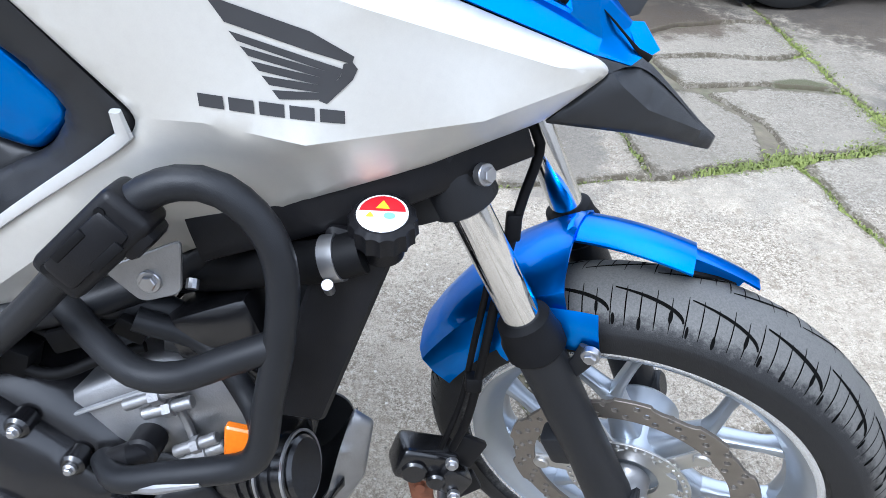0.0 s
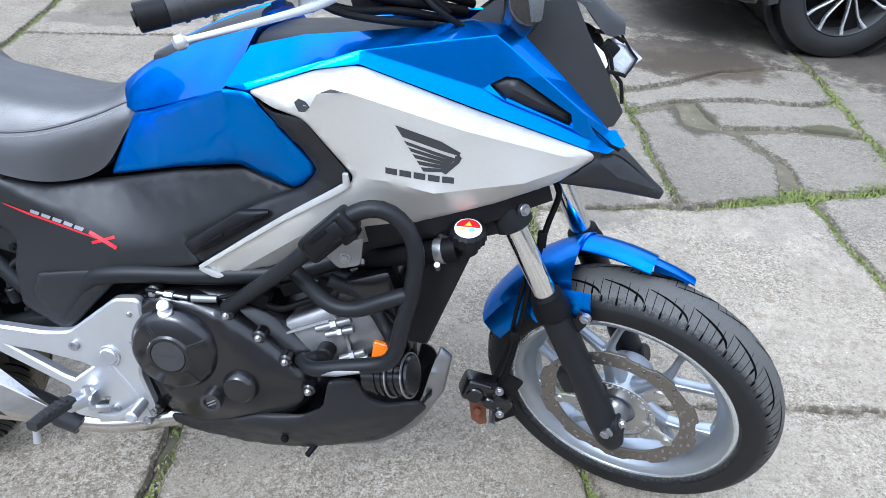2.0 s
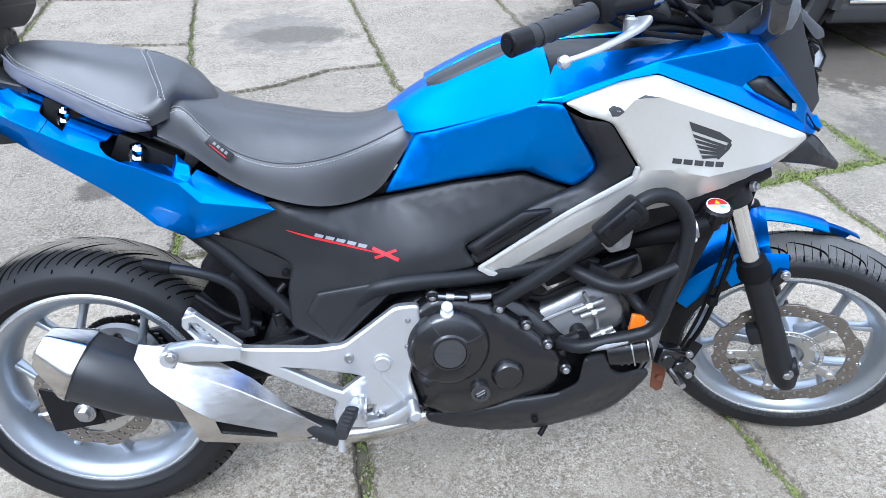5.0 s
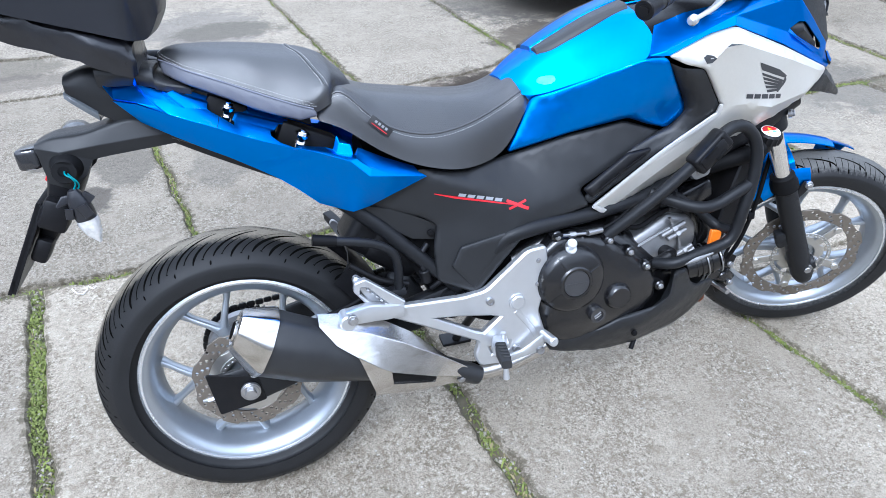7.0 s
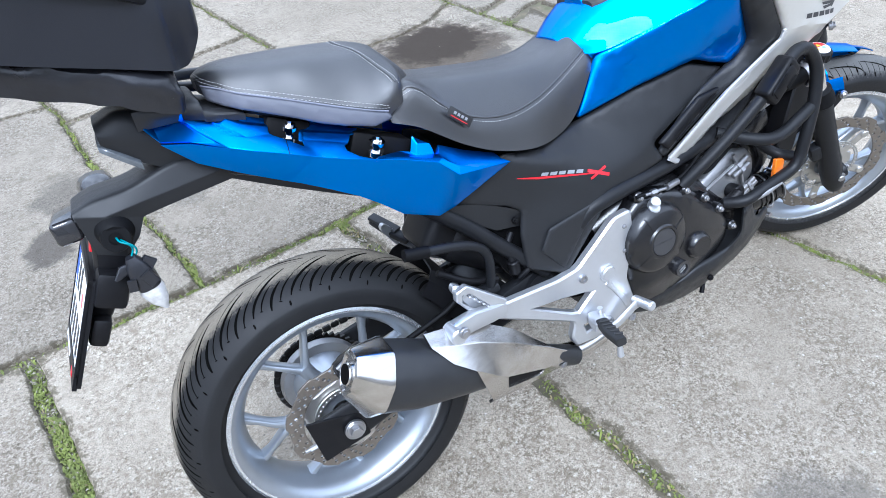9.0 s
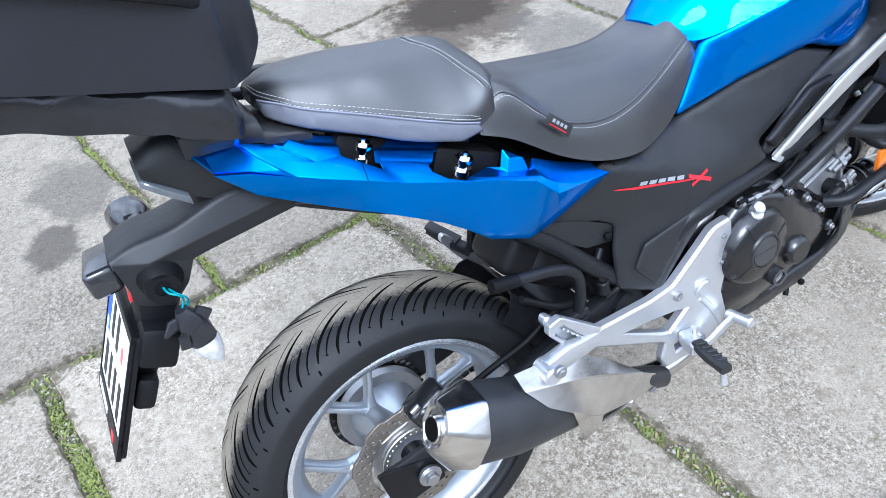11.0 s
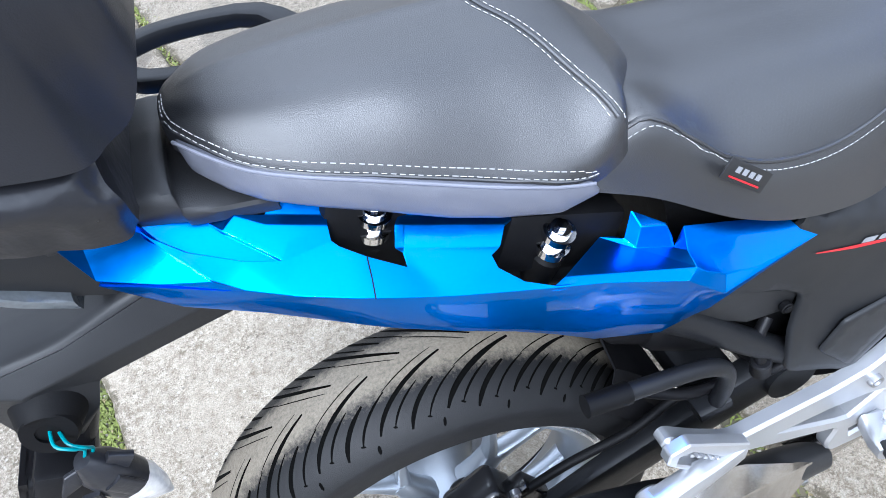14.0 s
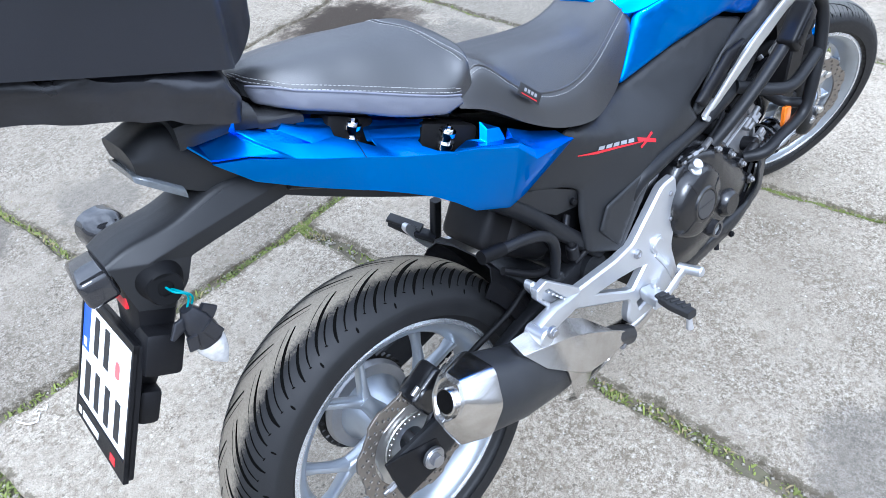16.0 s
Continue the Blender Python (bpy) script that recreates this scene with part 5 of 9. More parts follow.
SIDE = [(0.396, 0.756, 0.142), (0.45, 0.741, 0.120), (0.494, 0.735, 0.108), (0.603, 0.744, 0.088), (0.735, 0.778, 0.108), (0.856, 0.800, 0.134), (0.945, 0.770, 0.138), (0.875, 0.737, 0.146), (0.750, 0.665, 0.144), (0.775, 0.624, 0.148), (0.632, 0.594, 0.150), (0.506, 0.460, 0.150), (0.421, 0.503, 0.143), (0.419, 0.58, 0.138), (0.430, 0.628, 0.133), (0.40, 0.648, 0.128), (0.297, 0.682, 0.114), (0.300, 0.700, 0.114)]
cover = both("side_cover", panel(SIDE, [[(0.396, 0.756, 0.142), (0.56, 0.68, 0.140), (0.63, 0.640, 0.150), (0.750, 0.665, 0.144)], [(0.603, 0.744, 0.088), (0.66, 0.715, 0.116), (0.86, 0.760, 0.140), (0.945, 0.770, 0.138)], [(0.430, 0.628, 0.133), (0.56, 0.66, 0.147)], [(0.63, 0.640, 0.150), (0.60, 0.600, 0.155), (0.505, 0.475, 0.155)]], soft=2), GREY_PLASTIC, "dark grey plastic side cover with red and white lettering")
part("cover_plate", panel([(0.474, 0.578, 0.1535), (0.598, 0.600, 0.1555), (0.572, 0.570, 0.1555), (0.500, 0.476, 0.1535), (0.452, 0.535, 0.1515)], soft=0, corner=0.005, edge=0.003, thick=0.002), GREY_PLASTIC, cover)
part("cover_flap", folded(corners({"a": (0.265, 0.118, 0.695), "b": (0.355, 0.121, 0.668), "c": (0.430, 0.124, 0.628), "d": (0.429, 0.118, 0.592), "e": (0.377, 0.117, 0.601), "f": (0.300, 0.115, 0.655)}), ["a b f".split(), "b c d e f".split()], [(0, 1)]), GREY_PLASTIC, cover, "lower flap of the side cover")
part("screw", bolt_head((0.416, -0.128, 0.611), (0, -1, 0), 0.005, 0.003), DEEP_BLACK, cover)

# ---- seat ----
seat = part("rider_seat", loft([(0.215, [(0, 0.90), (0.07, 0.899), (0.105, 0.890), (0.115, 0.870)]), (0.26, [(0, 0.925), (0.06, 0.926), (0.116, 0.920), (0.128, 0.850)]), (0.33, [(0, 0.905), (0.075, 0.900), (0.131, 0.852), (0.140, 0.800)]),
                                (0.40, [(0, 0.894), (0.08, 0.886), (0.128, 0.826), (0.142, 0.765)]), (0.48, [(0, 0.882), (0.08, 0.874), (0.120, 0.817), (0.134, 0.744)]), (0.55, [(0, 0.880), (0.07, 0.872), (0.106, 0.825), (0.112, 0.745)]),
                                (0.60, [(0, 0.890), (0.06, 0.885), (0.094, 0.842), (0.099, 0.770)]), (0.64, [(0, 0.915), (0.05, 0.906), (0.086, 0.862), (0.092, 0.83)]), (0.657, [(0, 0.915), (0.04, 0.905), (0.075, 0.868), (0.085, 0.852)])]), WOVEN, bike, "black vinyl rider seat with white double stitching")
pillion = part("pillion_seat", loft([(-0.056, [(0, 1.006), (0.015, 1.005), (0.025, 1.001), (0.029, 0.985)]), (-0.045, [(0, 1.012), (0.020, 1.011), (0.037, 1.002), (0.041, 0.976)]), (-0.02, [(0, 1.018), (0.045, 1.012), (0.068, 0.990), (0.072, 0.962)]), (0.02, [(0, 1.018), (0.060, 1.008), (0.089, 0.974), (0.092, 0.946)]),
                                     (0.06, [(0, 1.016), (0.068, 1.002), (0.099, 0.957), (0.102, 0.929)]), (0.10, [(0, 1.012), (0.075, 0.995), (0.109, 0.939), (0.110, 0.912)]), (0.15, [(0, 1.006), (0.075, 0.984), (0.121, 0.917), (0.120, 0.896)]), (0.20, [(0, 0.997), (0.072, 0.978), (0.128, 0.916), (0.124, 0.886)]), (0.238, [(0, 0.982), (0.068, 0.966), (0.118, 0.940), (0.122, 0.900)]), (0.258, [(0, 0.964), (0.050, 0.955), (0.082, 0.940), (0.086, 0.905)]),
                                     (0.282, [(0, 0.940), (0.030, 0.934), (0.050, 0.924), (0.053, 0.900)]), (0.298, [(0, 0.914), (0.015, 0.912), (0.026, 0.906), (0.028, 0.896)])]), VINYL, bike, "black vinyl pillion seat with a grey lower band")
BAND = [(-0.052, 0.996, 0.036), (-0.03, 0.990, 0.064), (-0.01, 0.981, 0.080), (0.02, 0.970, 0.093), (0.06, 0.954, 0.103), (0.10, 0.937, 0.112), (0.134, 0.923, 0.120), (0.18, 0.905, 0.128), (0.207, 0.896, 0.129), (0.214, 0.882, 0.128), (0.18, 0.878, 0.128), (0.134, 0.892, 0.121), (0.10, 0.905, 0.114), (0.06, 0.925, 0.105), (0.02, 0.943, 0.095), (-0.01, 0.955, 0.083), (-0.03, 0.964, 0.068), (-0.050, 0.974, 0.044)]
part("seat_band", panel([(x, z, b + 0.004) for x, z, b in BAND], soft=0, h=0.008, corner=0.006, edge=0.004), VINYL_GREY, pillion, "grey vinyl lower band")
part("piping", tube([(x, -(b + 0.0045), z + 0.001) for x, z, b in BAND[:9]], 0.0013, 8), PIPING, pillion)
part("seat_base", loft([(-0.040, [(0, 0.975), (0.03, 0.973), (0.042, 0.965), (0.042, 0.955)]), (0.05, [(0, 0.95), (0.06, 0.945), (0.088, 0.940), (0.088, 0.925)]), (0.2, [(0, 0.89), (0.08, 0.885), (0.105, 0.880), (0.105, 0.862)])]), DEEP_BLACK, pillion)

# ---- tail ----
CREASE_LINE = [(-0.139, 0.942, 0.077), (-0.100, 0.930, 0.090), (-0.065, 0.917, 0.104), (-0.050, 0.912, 0.110), (-0.020, 0.901, 0.123), (0.023, 0.886, 0.137), (0.059, 0.871, 0.143), (0.099, 0.854, 0.148), (0.140, 0.841, 0.154), (0.175, 0.830, 0.160), (0.223, 0.817, 0.168), (0.262, 0.806, 0.172), (0.300, 0.788, 0.169), (0.345, 0.768, 0.160), (0.398, 0.749, 0.150)]
UNDER_LINE = [(-0.139, 0.939, 0.077), (-0.120, 0.912, 0.079), (-0.090, 0.890, 0.085), (-0.040, 0.862, 0.094), (0.004, 0.841, 0.112), (0.042, 0.824, 0.125), (0.085, 0.799, 0.131), (0.138, 0.765, 0.133), (0.185, 0.722, 0.131), (0.207, 0.700, 0.130), (0.228, 0.689, 0.133), (0.262, 0.686, 0.137), (0.312, 0.701, 0.142), (0.355, 0.722, 0.146), (0.398, 0.746, 0.149)]
# corners of the folded upper face: the rear flare, the step behind the seat, the two bolt wells, the hook and the front lobe
FLARE = {"tip": (-0.157, 0.052, 0.971), "rim_a": (-0.139, 0.050, 0.960), "rim_b": (-0.117, 0.048, 0.962), "fin": (-0.105, 0.050, 0.968), "s0": (-0.100, 0.060, 0.967), "s1": (-0.096, 0.070, 0.961), "s2": (-0.083, 0.088, 0.946), "s3": (-0.065, 0.107, 0.929), "slot": (-0.137, 0.077, 0.942), "slot_b": (-0.098, 0.096, 0.934)}
STEP = {"e0": (-0.095, 0.066, 0.959), "e1": (-0.076, 0.064, 0.953), "e2": (-0.057, 0.066, 0.946), "f0": (-0.047, 0.058, 0.944), "f1": (-0.040, 0.064, 0.944), "t1": (-0.047, 0.080, 0.943), "g": (-0.036, 0.073, 0.946), "t2": (-0.018, 0.102, 0.917), "t3": (-0.009, 0.094, 0.923), "t4": (-0.019, 0.081, 0.935), "r0": (-0.090, 0.076, 0.957), "r1": (-0.072, 0.087, 0.9425), "r2": (-0.041, 0.099, 0.927)}
WELL = {"u0": (-0.013, 0.066, 0.942), "u1": (0.026, 0.072, 0.927), "u2": (0.022, 0.080, 0.921), "u3": (0.020, 0.088, 0.919), "u4": (0.018, 0.095, 0.910), "p0": (-0.017, 0.072, 0.936), "b0": (0.022, 0.101, 0.907), "b1": (0.037, 0.112, 0.898), "b2": (0.061, 0.120, 0.880), "b3": (0.062, 0.110, 0.886), "b4": (0.058, 0.103, 0.886), "b5": (0.065, 0.090, 0.897)}
RIB = {"v0": (0.076, 0.078, 0.904), "v1": (0.158, 0.098, 0.875), "v2": (0.153, 0.104, 0.870), "v3": (0.070, 0.084, 0.898), "v4": (0.071, 0.092, 0.895), "v5": (0.141, 0.112, 0.874), "v6": (0.131, 0.122, 0.864), "v7": (0.064, 0.108, 0.888), "x1": (0.122, 0.127, 0.864), "x2": (0.123, 0.134, 0.856), "x3": (0.137, 0.147, 0.845), "x4": (0.157, 0.153, 0.833)}
HOOK = {"x5": (0.168, 0.150, 0.835), "x6": (0.216, 0.114, 0.819), "x7": (0.227, 0.116, 0.816), "x8": (0.234, 0.122, 0.814), "h1": (0.243, 0.118, 0.838), "h2": (0.269, 0.128, 0.818), "h3": (0.269, 0.136, 0.810), "q1": (0.246, 0.128, 0.826), "q2": (0.266, 0.133, 0.822), "q3": (0.269, 0.139, 0.800), "q4": (0.239, 0.131, 0.808)}
LOBE = {"y0": (0.280, 0.135, 0.815), "y1": (0.273, 0.151, 0.806), "k2": (0.271, 0.168, 0.802), "y2": (0.279, 0.170, 0.794), "y3": (0.297, 0.170, 0.780), "y4": (0.330, 0.164, 0.763), "y5": (0.397, 0.151, 0.746), "l0": (0.330, 0.128, 0.787), "l1": (0.389, 0.129, 0.762), "l2": (0.396, 0.141, 0.752), "k1": (0.258, 0.176, 0.801), "kk": (0.291, 0.179, 0.768)}
FOLDS = ["tip rim_a rim_b fin s0_ s1_ s2_ s3_ s4 slot_b slot", "fin s0 s0_", "s0 s1 s1_ s0_", "s1 s2 s2_ s1_", "s2 s3 s3_ s2_", "s3 s4 s3_", "s0 s1 r0 e0", "s1 s2 r1 r0", "s2 s3 s4 c1 r2 r1", "c1 t2 r2", "c1 c2 b0 u4 t3 t2", "c2 c3 b1 b0",
         "r0 r1 r1_ r0_", "r1 r2 r2_ r1_", "r2 t2 t2_ r2_", "r0_ r1_ r2_ t2_ t1_", "t1 t2 t2_ t1_", "g t1 t2 t3 t4", "e0 e1 e2 t1_ r0_", "e0 r0 r0_", "e2 t1 t1_", "e2 f0 f1 t1", "f1 g t1",
         "g p0 u2 u3 t4", "p0 u0 u1 u2", "t4 u3 u4 t3", "v3 v0 v1 v2", "v3 v2 v5 v4", "v4 v5 v6 v7", "b5 v3 v4", "b5 v4 v7 b4", "b4 v7 b3", "c3 c4 b2 b1", "c4 c5 v7 b3 b2", "c5 c6 x2 x1 v6 v7", "c6 c7 x4 x3 x2", "c7 c8 x5 x4", "c8 k1 k2 x5",
         "x5 x6 x7 x8 q4 k2", "q4 q3 y1 k2", "q3 y0 y1", "x8 h1 q1 q4", "h1 h2 q2 q1", "h2 h3 q3 q2", "q1 q2 q3 q4", "y0 l0 y4 y3 y2 y1", "l0 l1 l2 y5 y4", "y1 y2 k2", "k1 kk y3 y2 k2", "kk y5 y4 y3"]


def on_line(line, x):
    return Vector((x, -float(np.interp(x, [p[0] for p in line], [p[2] for p in line])), float(np.interp(x, [p[0] for p in line], [p[1] for p in line]))))


def tail_shell():
    """The tail cowl, folded from flat faces with softened edges: the upper face by its corners, the side face from the crease down."""
    spots = corners(FLARE, STEP, WELL, RIB, HOOK, LOBE)
    for k, x in (("s4", -0.048), ("c1", -0.018), ("c2", 0.018), ("c3", 0.040), ("c4", 0.066), ("c5", 0.085), ("c6", 0.125), ("c7", 0.160), ("c8", 0.195)):
        spots[k] = on_line(CREASE_LINE, x)
    for k in ("s0", "s1", "s2", "s3", "r0", "r1", "r2", "t1", "t2"):
        # the lower side of a step
        spots[k + "_"] = spots[k] + (Vector((0, 0.003, -0.004)) if k[0] == "s" else Vector((0, 0.004, -0.007)))
    spots["s0_"] = spots["fin"].lerp(spots["s0_"], 0.6)
    loops = [f.split() for f in FOLDS]
    spots["n0"] = spots["slot"] + Vector((-0.001, 0, -0.005))
    spots["n1"] = spots["slot_b"] + Vector((0, 0, -0.0035))
    edge = ["n0", "n1", "s4", "c1", "c2", "c3", "c4", "c5", "c6", "c7", "c8", "k1", "kk", "y5"]
    for i, k in enumerate(edge):
        low = on_line(UNDER_LINE, spots[k].x)
        spots["d%d" % i] = low if 0 < i < len(edge) - 1 else spots[k]
        spots["m%d" % i] = spots[k].lerp(low, 0.5) + Vector((0, -0.003, 0)) if 0 < i < len(edge) - 1 else spots[k]
    for i, (p, q) in enumerate(zip(edge, edge[1:])):
        a, b = i > 0, i < len(edge) - 2
        loops.append([p, q] + (["m%d" % (i + 1)] if b else []) + (["m%d" % i] if a else []))
        loops.append((["m%d" % i] if a else [p]) + (["m%d" % (i + 1), "d%d" % (i + 1)] if b else [q]) + (["d%d" % i] if a else []))
    upper = [n for n, lp in enumerate(loops[:len(FOLDS)]) if set(lp) & {"c1", "c2", "c3", "c4", "c5", "c6", "c7", "c8"}]
    return folded(spots, loops, [upper, range(len(FOLDS), len(loops))])


tail = both("tail_cowl", tail_shell(), BLUE, "blue metallic tail cowl, cracked and scuffed", sharp=30, flat=True)
part("cowl_crack", tube([(0.0372, -0.1128, 0.8985), (0.0345, -0.126, 0.8895), (0.0315, -0.1390, 0.8825)], 0.0005, 6), DEEP_BLACK, tail)


# ---- motorcycle: front end ----
from mathutils.bvhtree import BVHTree


def mark(parent, loops, mat, label="", lift=0.0008, h=0.006, name="decal"):
    """Printed shapes of (x, z) loops laid on the right face of a panel."""
    tree = BVHTree.FromPolygons([tuple(v.co) for v in parent.data.vertices], [tuple(p.vertices) for p in parent.data.polygons])
    for lp in loops:
        pv, pf = fill([resample(lp, h)])
        vs = []
        for x, z in pv:
            hit = tree.ray_cast(Vector((x, -1, z)), Vector((0, 1, 0)))[0]
            vs.append((x, (hit.y if hit else -0.15) - lift, z))
        part(name, (vs, pf), mat, parent, label, 180)


def bar(x0, z0, x1, z1, w0, w1=None):
    """A tapered bar from one point to another in the x-z plane."""
    d = Vector((x1 - x0, z1 - z0)).normalized()
    n = Vector((-d.y, d.x))
    w1 = w0 if w1 is None else w1
    return [(x0 + n.x * w0, z0 + n.y * w0), (x0 - n.x * w0, z0 - n.y * w0), (x1 - n.x * w1, z1 - n.y * w1), (x1 + n.x * w1, z1 + n.y * w1)]


# the wing emblem as plain bars and a row of blocks under it
feathers = [[(1.114, 0.909), (1.124, 0.892), (1.178, 0.8735), (1.204, 0.8655), (1.206, 0.8705), (1.178, 0.887)]]
for k in range(5):
    z0 = 0.8865 - 0.0098 * k
    x0 = 1.126 + 0.006 * k
    feathers.append([(x0, z0), (x0 + 0.0045, z0 - 0.0065), (1.196 - 0.003 * k, 0.8575 - 0.0042 * k), (1.1985 - 0.002 * k, 0.8620 - 0.0042 * k)])
feathers.append([(1.2045, 0.867), (1.1985, 0.8655), (1.1965, 0.857), (1.181, 0.840), (1.1865, 0.8375), (1.2045, 0.8545), (1.208, 0.862)])
mark(fairing, feathers, GRAPHITE, "dark grey wing emblem", h=0.004)
mark(fairing, [[(1.0995 + 0.0205 * k, 0.8440 - 0.0024 * k), (1.0995 + 0.0205 * k, 0.8345 - 0.0024 * k), (1.1165 + 0.0205 * k, 0.8325 - 0.0024 * k), (1.1165 + 0.0205 * k, 0.8420 - 0.0024 * k)] for k in range(5)], GRAPHITE, "dark grey blocks of the maker's mark", h=0.004)
mark(fairing, [[(0.973, 0.931), (0.980, 0.937), (0.992, 0.934), (0.998, 0.928), (0.990, 0.920), (0.980, 0.919)], [(1.012, 0.949), (1.028, 0.955), (1.052, 0.952), (1.03, 0.951)]], GRAPHITE, "scraped bare patch", h=0.004)
mark(cover, [bar(0.425, 0.700, 0.470, 0.686, 0.0008, 0.0024), bar(0.470, 0.686, 0.592, 0.6555, 0.0024, 0.0012), bar(0.580, 0.6645, 0.628, 0.6415, 0.0030, 0.0034), bar(0.584, 0.6465, 0.624, 0.6595, 0.0026, 0.0026)], RED, "red stripe and crossed strokes", h=0.005, lift=0.0012)
mark(cover, [[(0.478 + 0.0195 * k, 0.6945 - 0.0050 * k), (0.4745 + 0.0195 * k, 0.6885 - 0.0050 * k), (0.4895 + 0.0195 * k, 0.6845 - 0.0050 * k), (0.4935 + 0.0195 * k, 0.6905 - 0.0050 * k)] for k in range(5)], PALE, "pale slanted blocks of the model mark", h=0.005, lift=0.0016)


fork = part("front_fork", xf(merge(strut([(-0.03, -0.135, 0.515), (-0.05, 0, 0.515), (-0.03, 0.135, 0.515)], 0.06, 0.05, (0, 0, 1)), cyl((-0.05, 0, 0.47), (-0.05, 0, 0.75), 0.025)), FRONT), BLACK_TUBE, bike, "telescopic front fork with chrome tubes")
for y in (-0.102, 0.094):
    part("fork_tube", xf(cyl((-0.01, y, 0.29), (-0.01, y, 0.74), 0.0205, n=32), FRONT), CHROME, fork, "polished chrome fork tube")
    s = part("fork_slider", xf(merge(tube([(-0.010, y, -0.055), (-0.010, y, -0.03), (-0.012, y, 0.02), (-0.010, y, 0.10), (-0.010, y, 0.295)], [0.022, 0.030, 0.030, 0.0275, 0.0275], 28, smooth=False), cyl((-0.03, y, 0.0), (0.025, y, 0.0), 0.022, n=20, chamfer=0.003), block((0.03, 0.03, 0.05), pose(-0.045, y, 0.12), 0.006)), FRONT), BLACK_TUBE, fork, "matt black fork slider")
    part("dust_seal", xf(tube([(-0.010, y, 0.286), (-0.010, y, 0.292), (-0.010, y, 0.310), (-0.010, y, 0.318), (-0.010, y, 0.334), (-0.010, y, 0.338)], [0.029, 0.034, 0.034, 0.031, 0.029, 0.022], 28, smooth=False), FRONT), DEEP_BLACK, s)
    part("fork_clamp", xf(tube([(-0.010, y, 0.485), (-0.010, y, 0.488), (-0.010, y, 0.525), (-0.010, y, 0.53), (-0.010, y, 0.565), (-0.010, y, 0.568)], [0.030, 0.034, 0.034, 0.032, 0.032, 0.022], 28, smooth=False), FRONT), BLACK_TUBE, fork)
parts("pinch_bolt", [xf(bolt_head((0.03, -0.105, 0.005), (0.6, -0.8, 0), 0.006, 0.006), FRONT), xf(bolt_head((0.032, -0.118, 0.52), (1, -0.4, 0), 0.007, 0.008), FRONT)], BOLT, fork)


def fender_shell(a0, a1, ys, r, n=26, thick=0.003, drop=None):
    """Part of a mudguard: an arc about the axle from angle a0 to a1; ys are (y, lift) across, drop(angle, y) changes the radius."""
    vs, fs = [], []
    m = len(ys)
    for layer in (0, 1):
        for i in range(n + 1):
            a = radians(a0 + (a1 - a0) * i / n)
            for y, l in ys:
                q = r + l - (thick if layer else 0) + (drop(math.degrees(a), y) if drop else 0)
                vs.append((q * math.cos(a), y, q * math.sin(a)))
    k = (n + 1) * m
    for i in range(n):
        for j in range(m - 1):
            f = (i * m + j, i * m + j + 1, (i + 1) * m + j + 1, (i + 1) * m + j)
            fs += [f, tuple(reversed([q + k for q in f]))]
    for i in range(n):
        for j in (0, m - 1):
            fs.append((i * m + j, (i + 1) * m + j, (i + 1) * m + j + k, i * m + j + k))
    for j in range(m - 1):
        for i in (0, n):
            fs.append((i * m + j, i * m + j + 1, i * m + j + 1 + k, i * m + j + k))
    return vs, fs


ARCH = [(-0.082, -0.055), (-0.080, -0.035), (-0.072, -0.012), (-0.058, -0.002), (-0.03, 0.006), (0, 0.010), (0.03, 0.006), (0.058, -0.002), (0.072, -0.012), (0.080, -0.035), (0.082, -0.055)]
fender = part("front_mudguard", xf(fender_shell(85, 130, ARCH, 0.326, drop=lambda a, y: 0.026 * max(0.0, 1 - (a - 85) / 38) ** 1.3), FRONT), BLUE, bike, "blue front mudguard, its front corner broken away")
part("mudguard_front", xf(fender_shell(64, 87, [(-0.004, 0.008), (0.018, 0.010), (0.045, 0.004), (0.066, -0.006), (0.078, -0.022)], 0.316, drop=lambda a, y: 0.034 * max(0.0, (a - 64) / 23) ** 1.1), FRONT), BLUE, fender)
part("mudguard_corner", xf(fender_shell(50, 65, [(0.030, 0.006), (0.050, 0.002), (0.068, -0.010), (0.078, -0.034), (0.080, -0.056)], 0.312, drop=lambda a, y: -0.012 * (65 - a) / 15), FRONT), BLUE, fender, "bent front corner of the mudguard")
part("mudguard_edge", xf(tube([(0.126, 0.008, 0.290), (0.138, 0.020, 0.272), (0.152, 0.040, 0.246), (0.165, 0.058, 0.218)], 0.003, 8), FRONT), DEEP_BLACK, fender, "torn dark edge")
part("mudguard_lobe", xf(fender_shell(79, 104, [(-0.092, -0.052), (-0.094, -0.042), (-0.090, -0.024), (-0.080, -0.006)], 0.334, 14, drop=lambda a, y: -0.012 * abs((a - 90) / 12)), FRONT), BLUE, fender)
part("mudguard_bolt", xf(bolt_head((0.046, -0.104, 0.276), (0, -1, 0), 0.007, 0.007), FRONT), BOLT, fender)
part("mudguard_stay", xf(strut([(-0.01, -0.095, 0.23), (0.030, -0.098, 0.262), (0.046, -0.098, 0.282)], 0.022, 0.006), FRONT), BLACK_TUBE, fender)

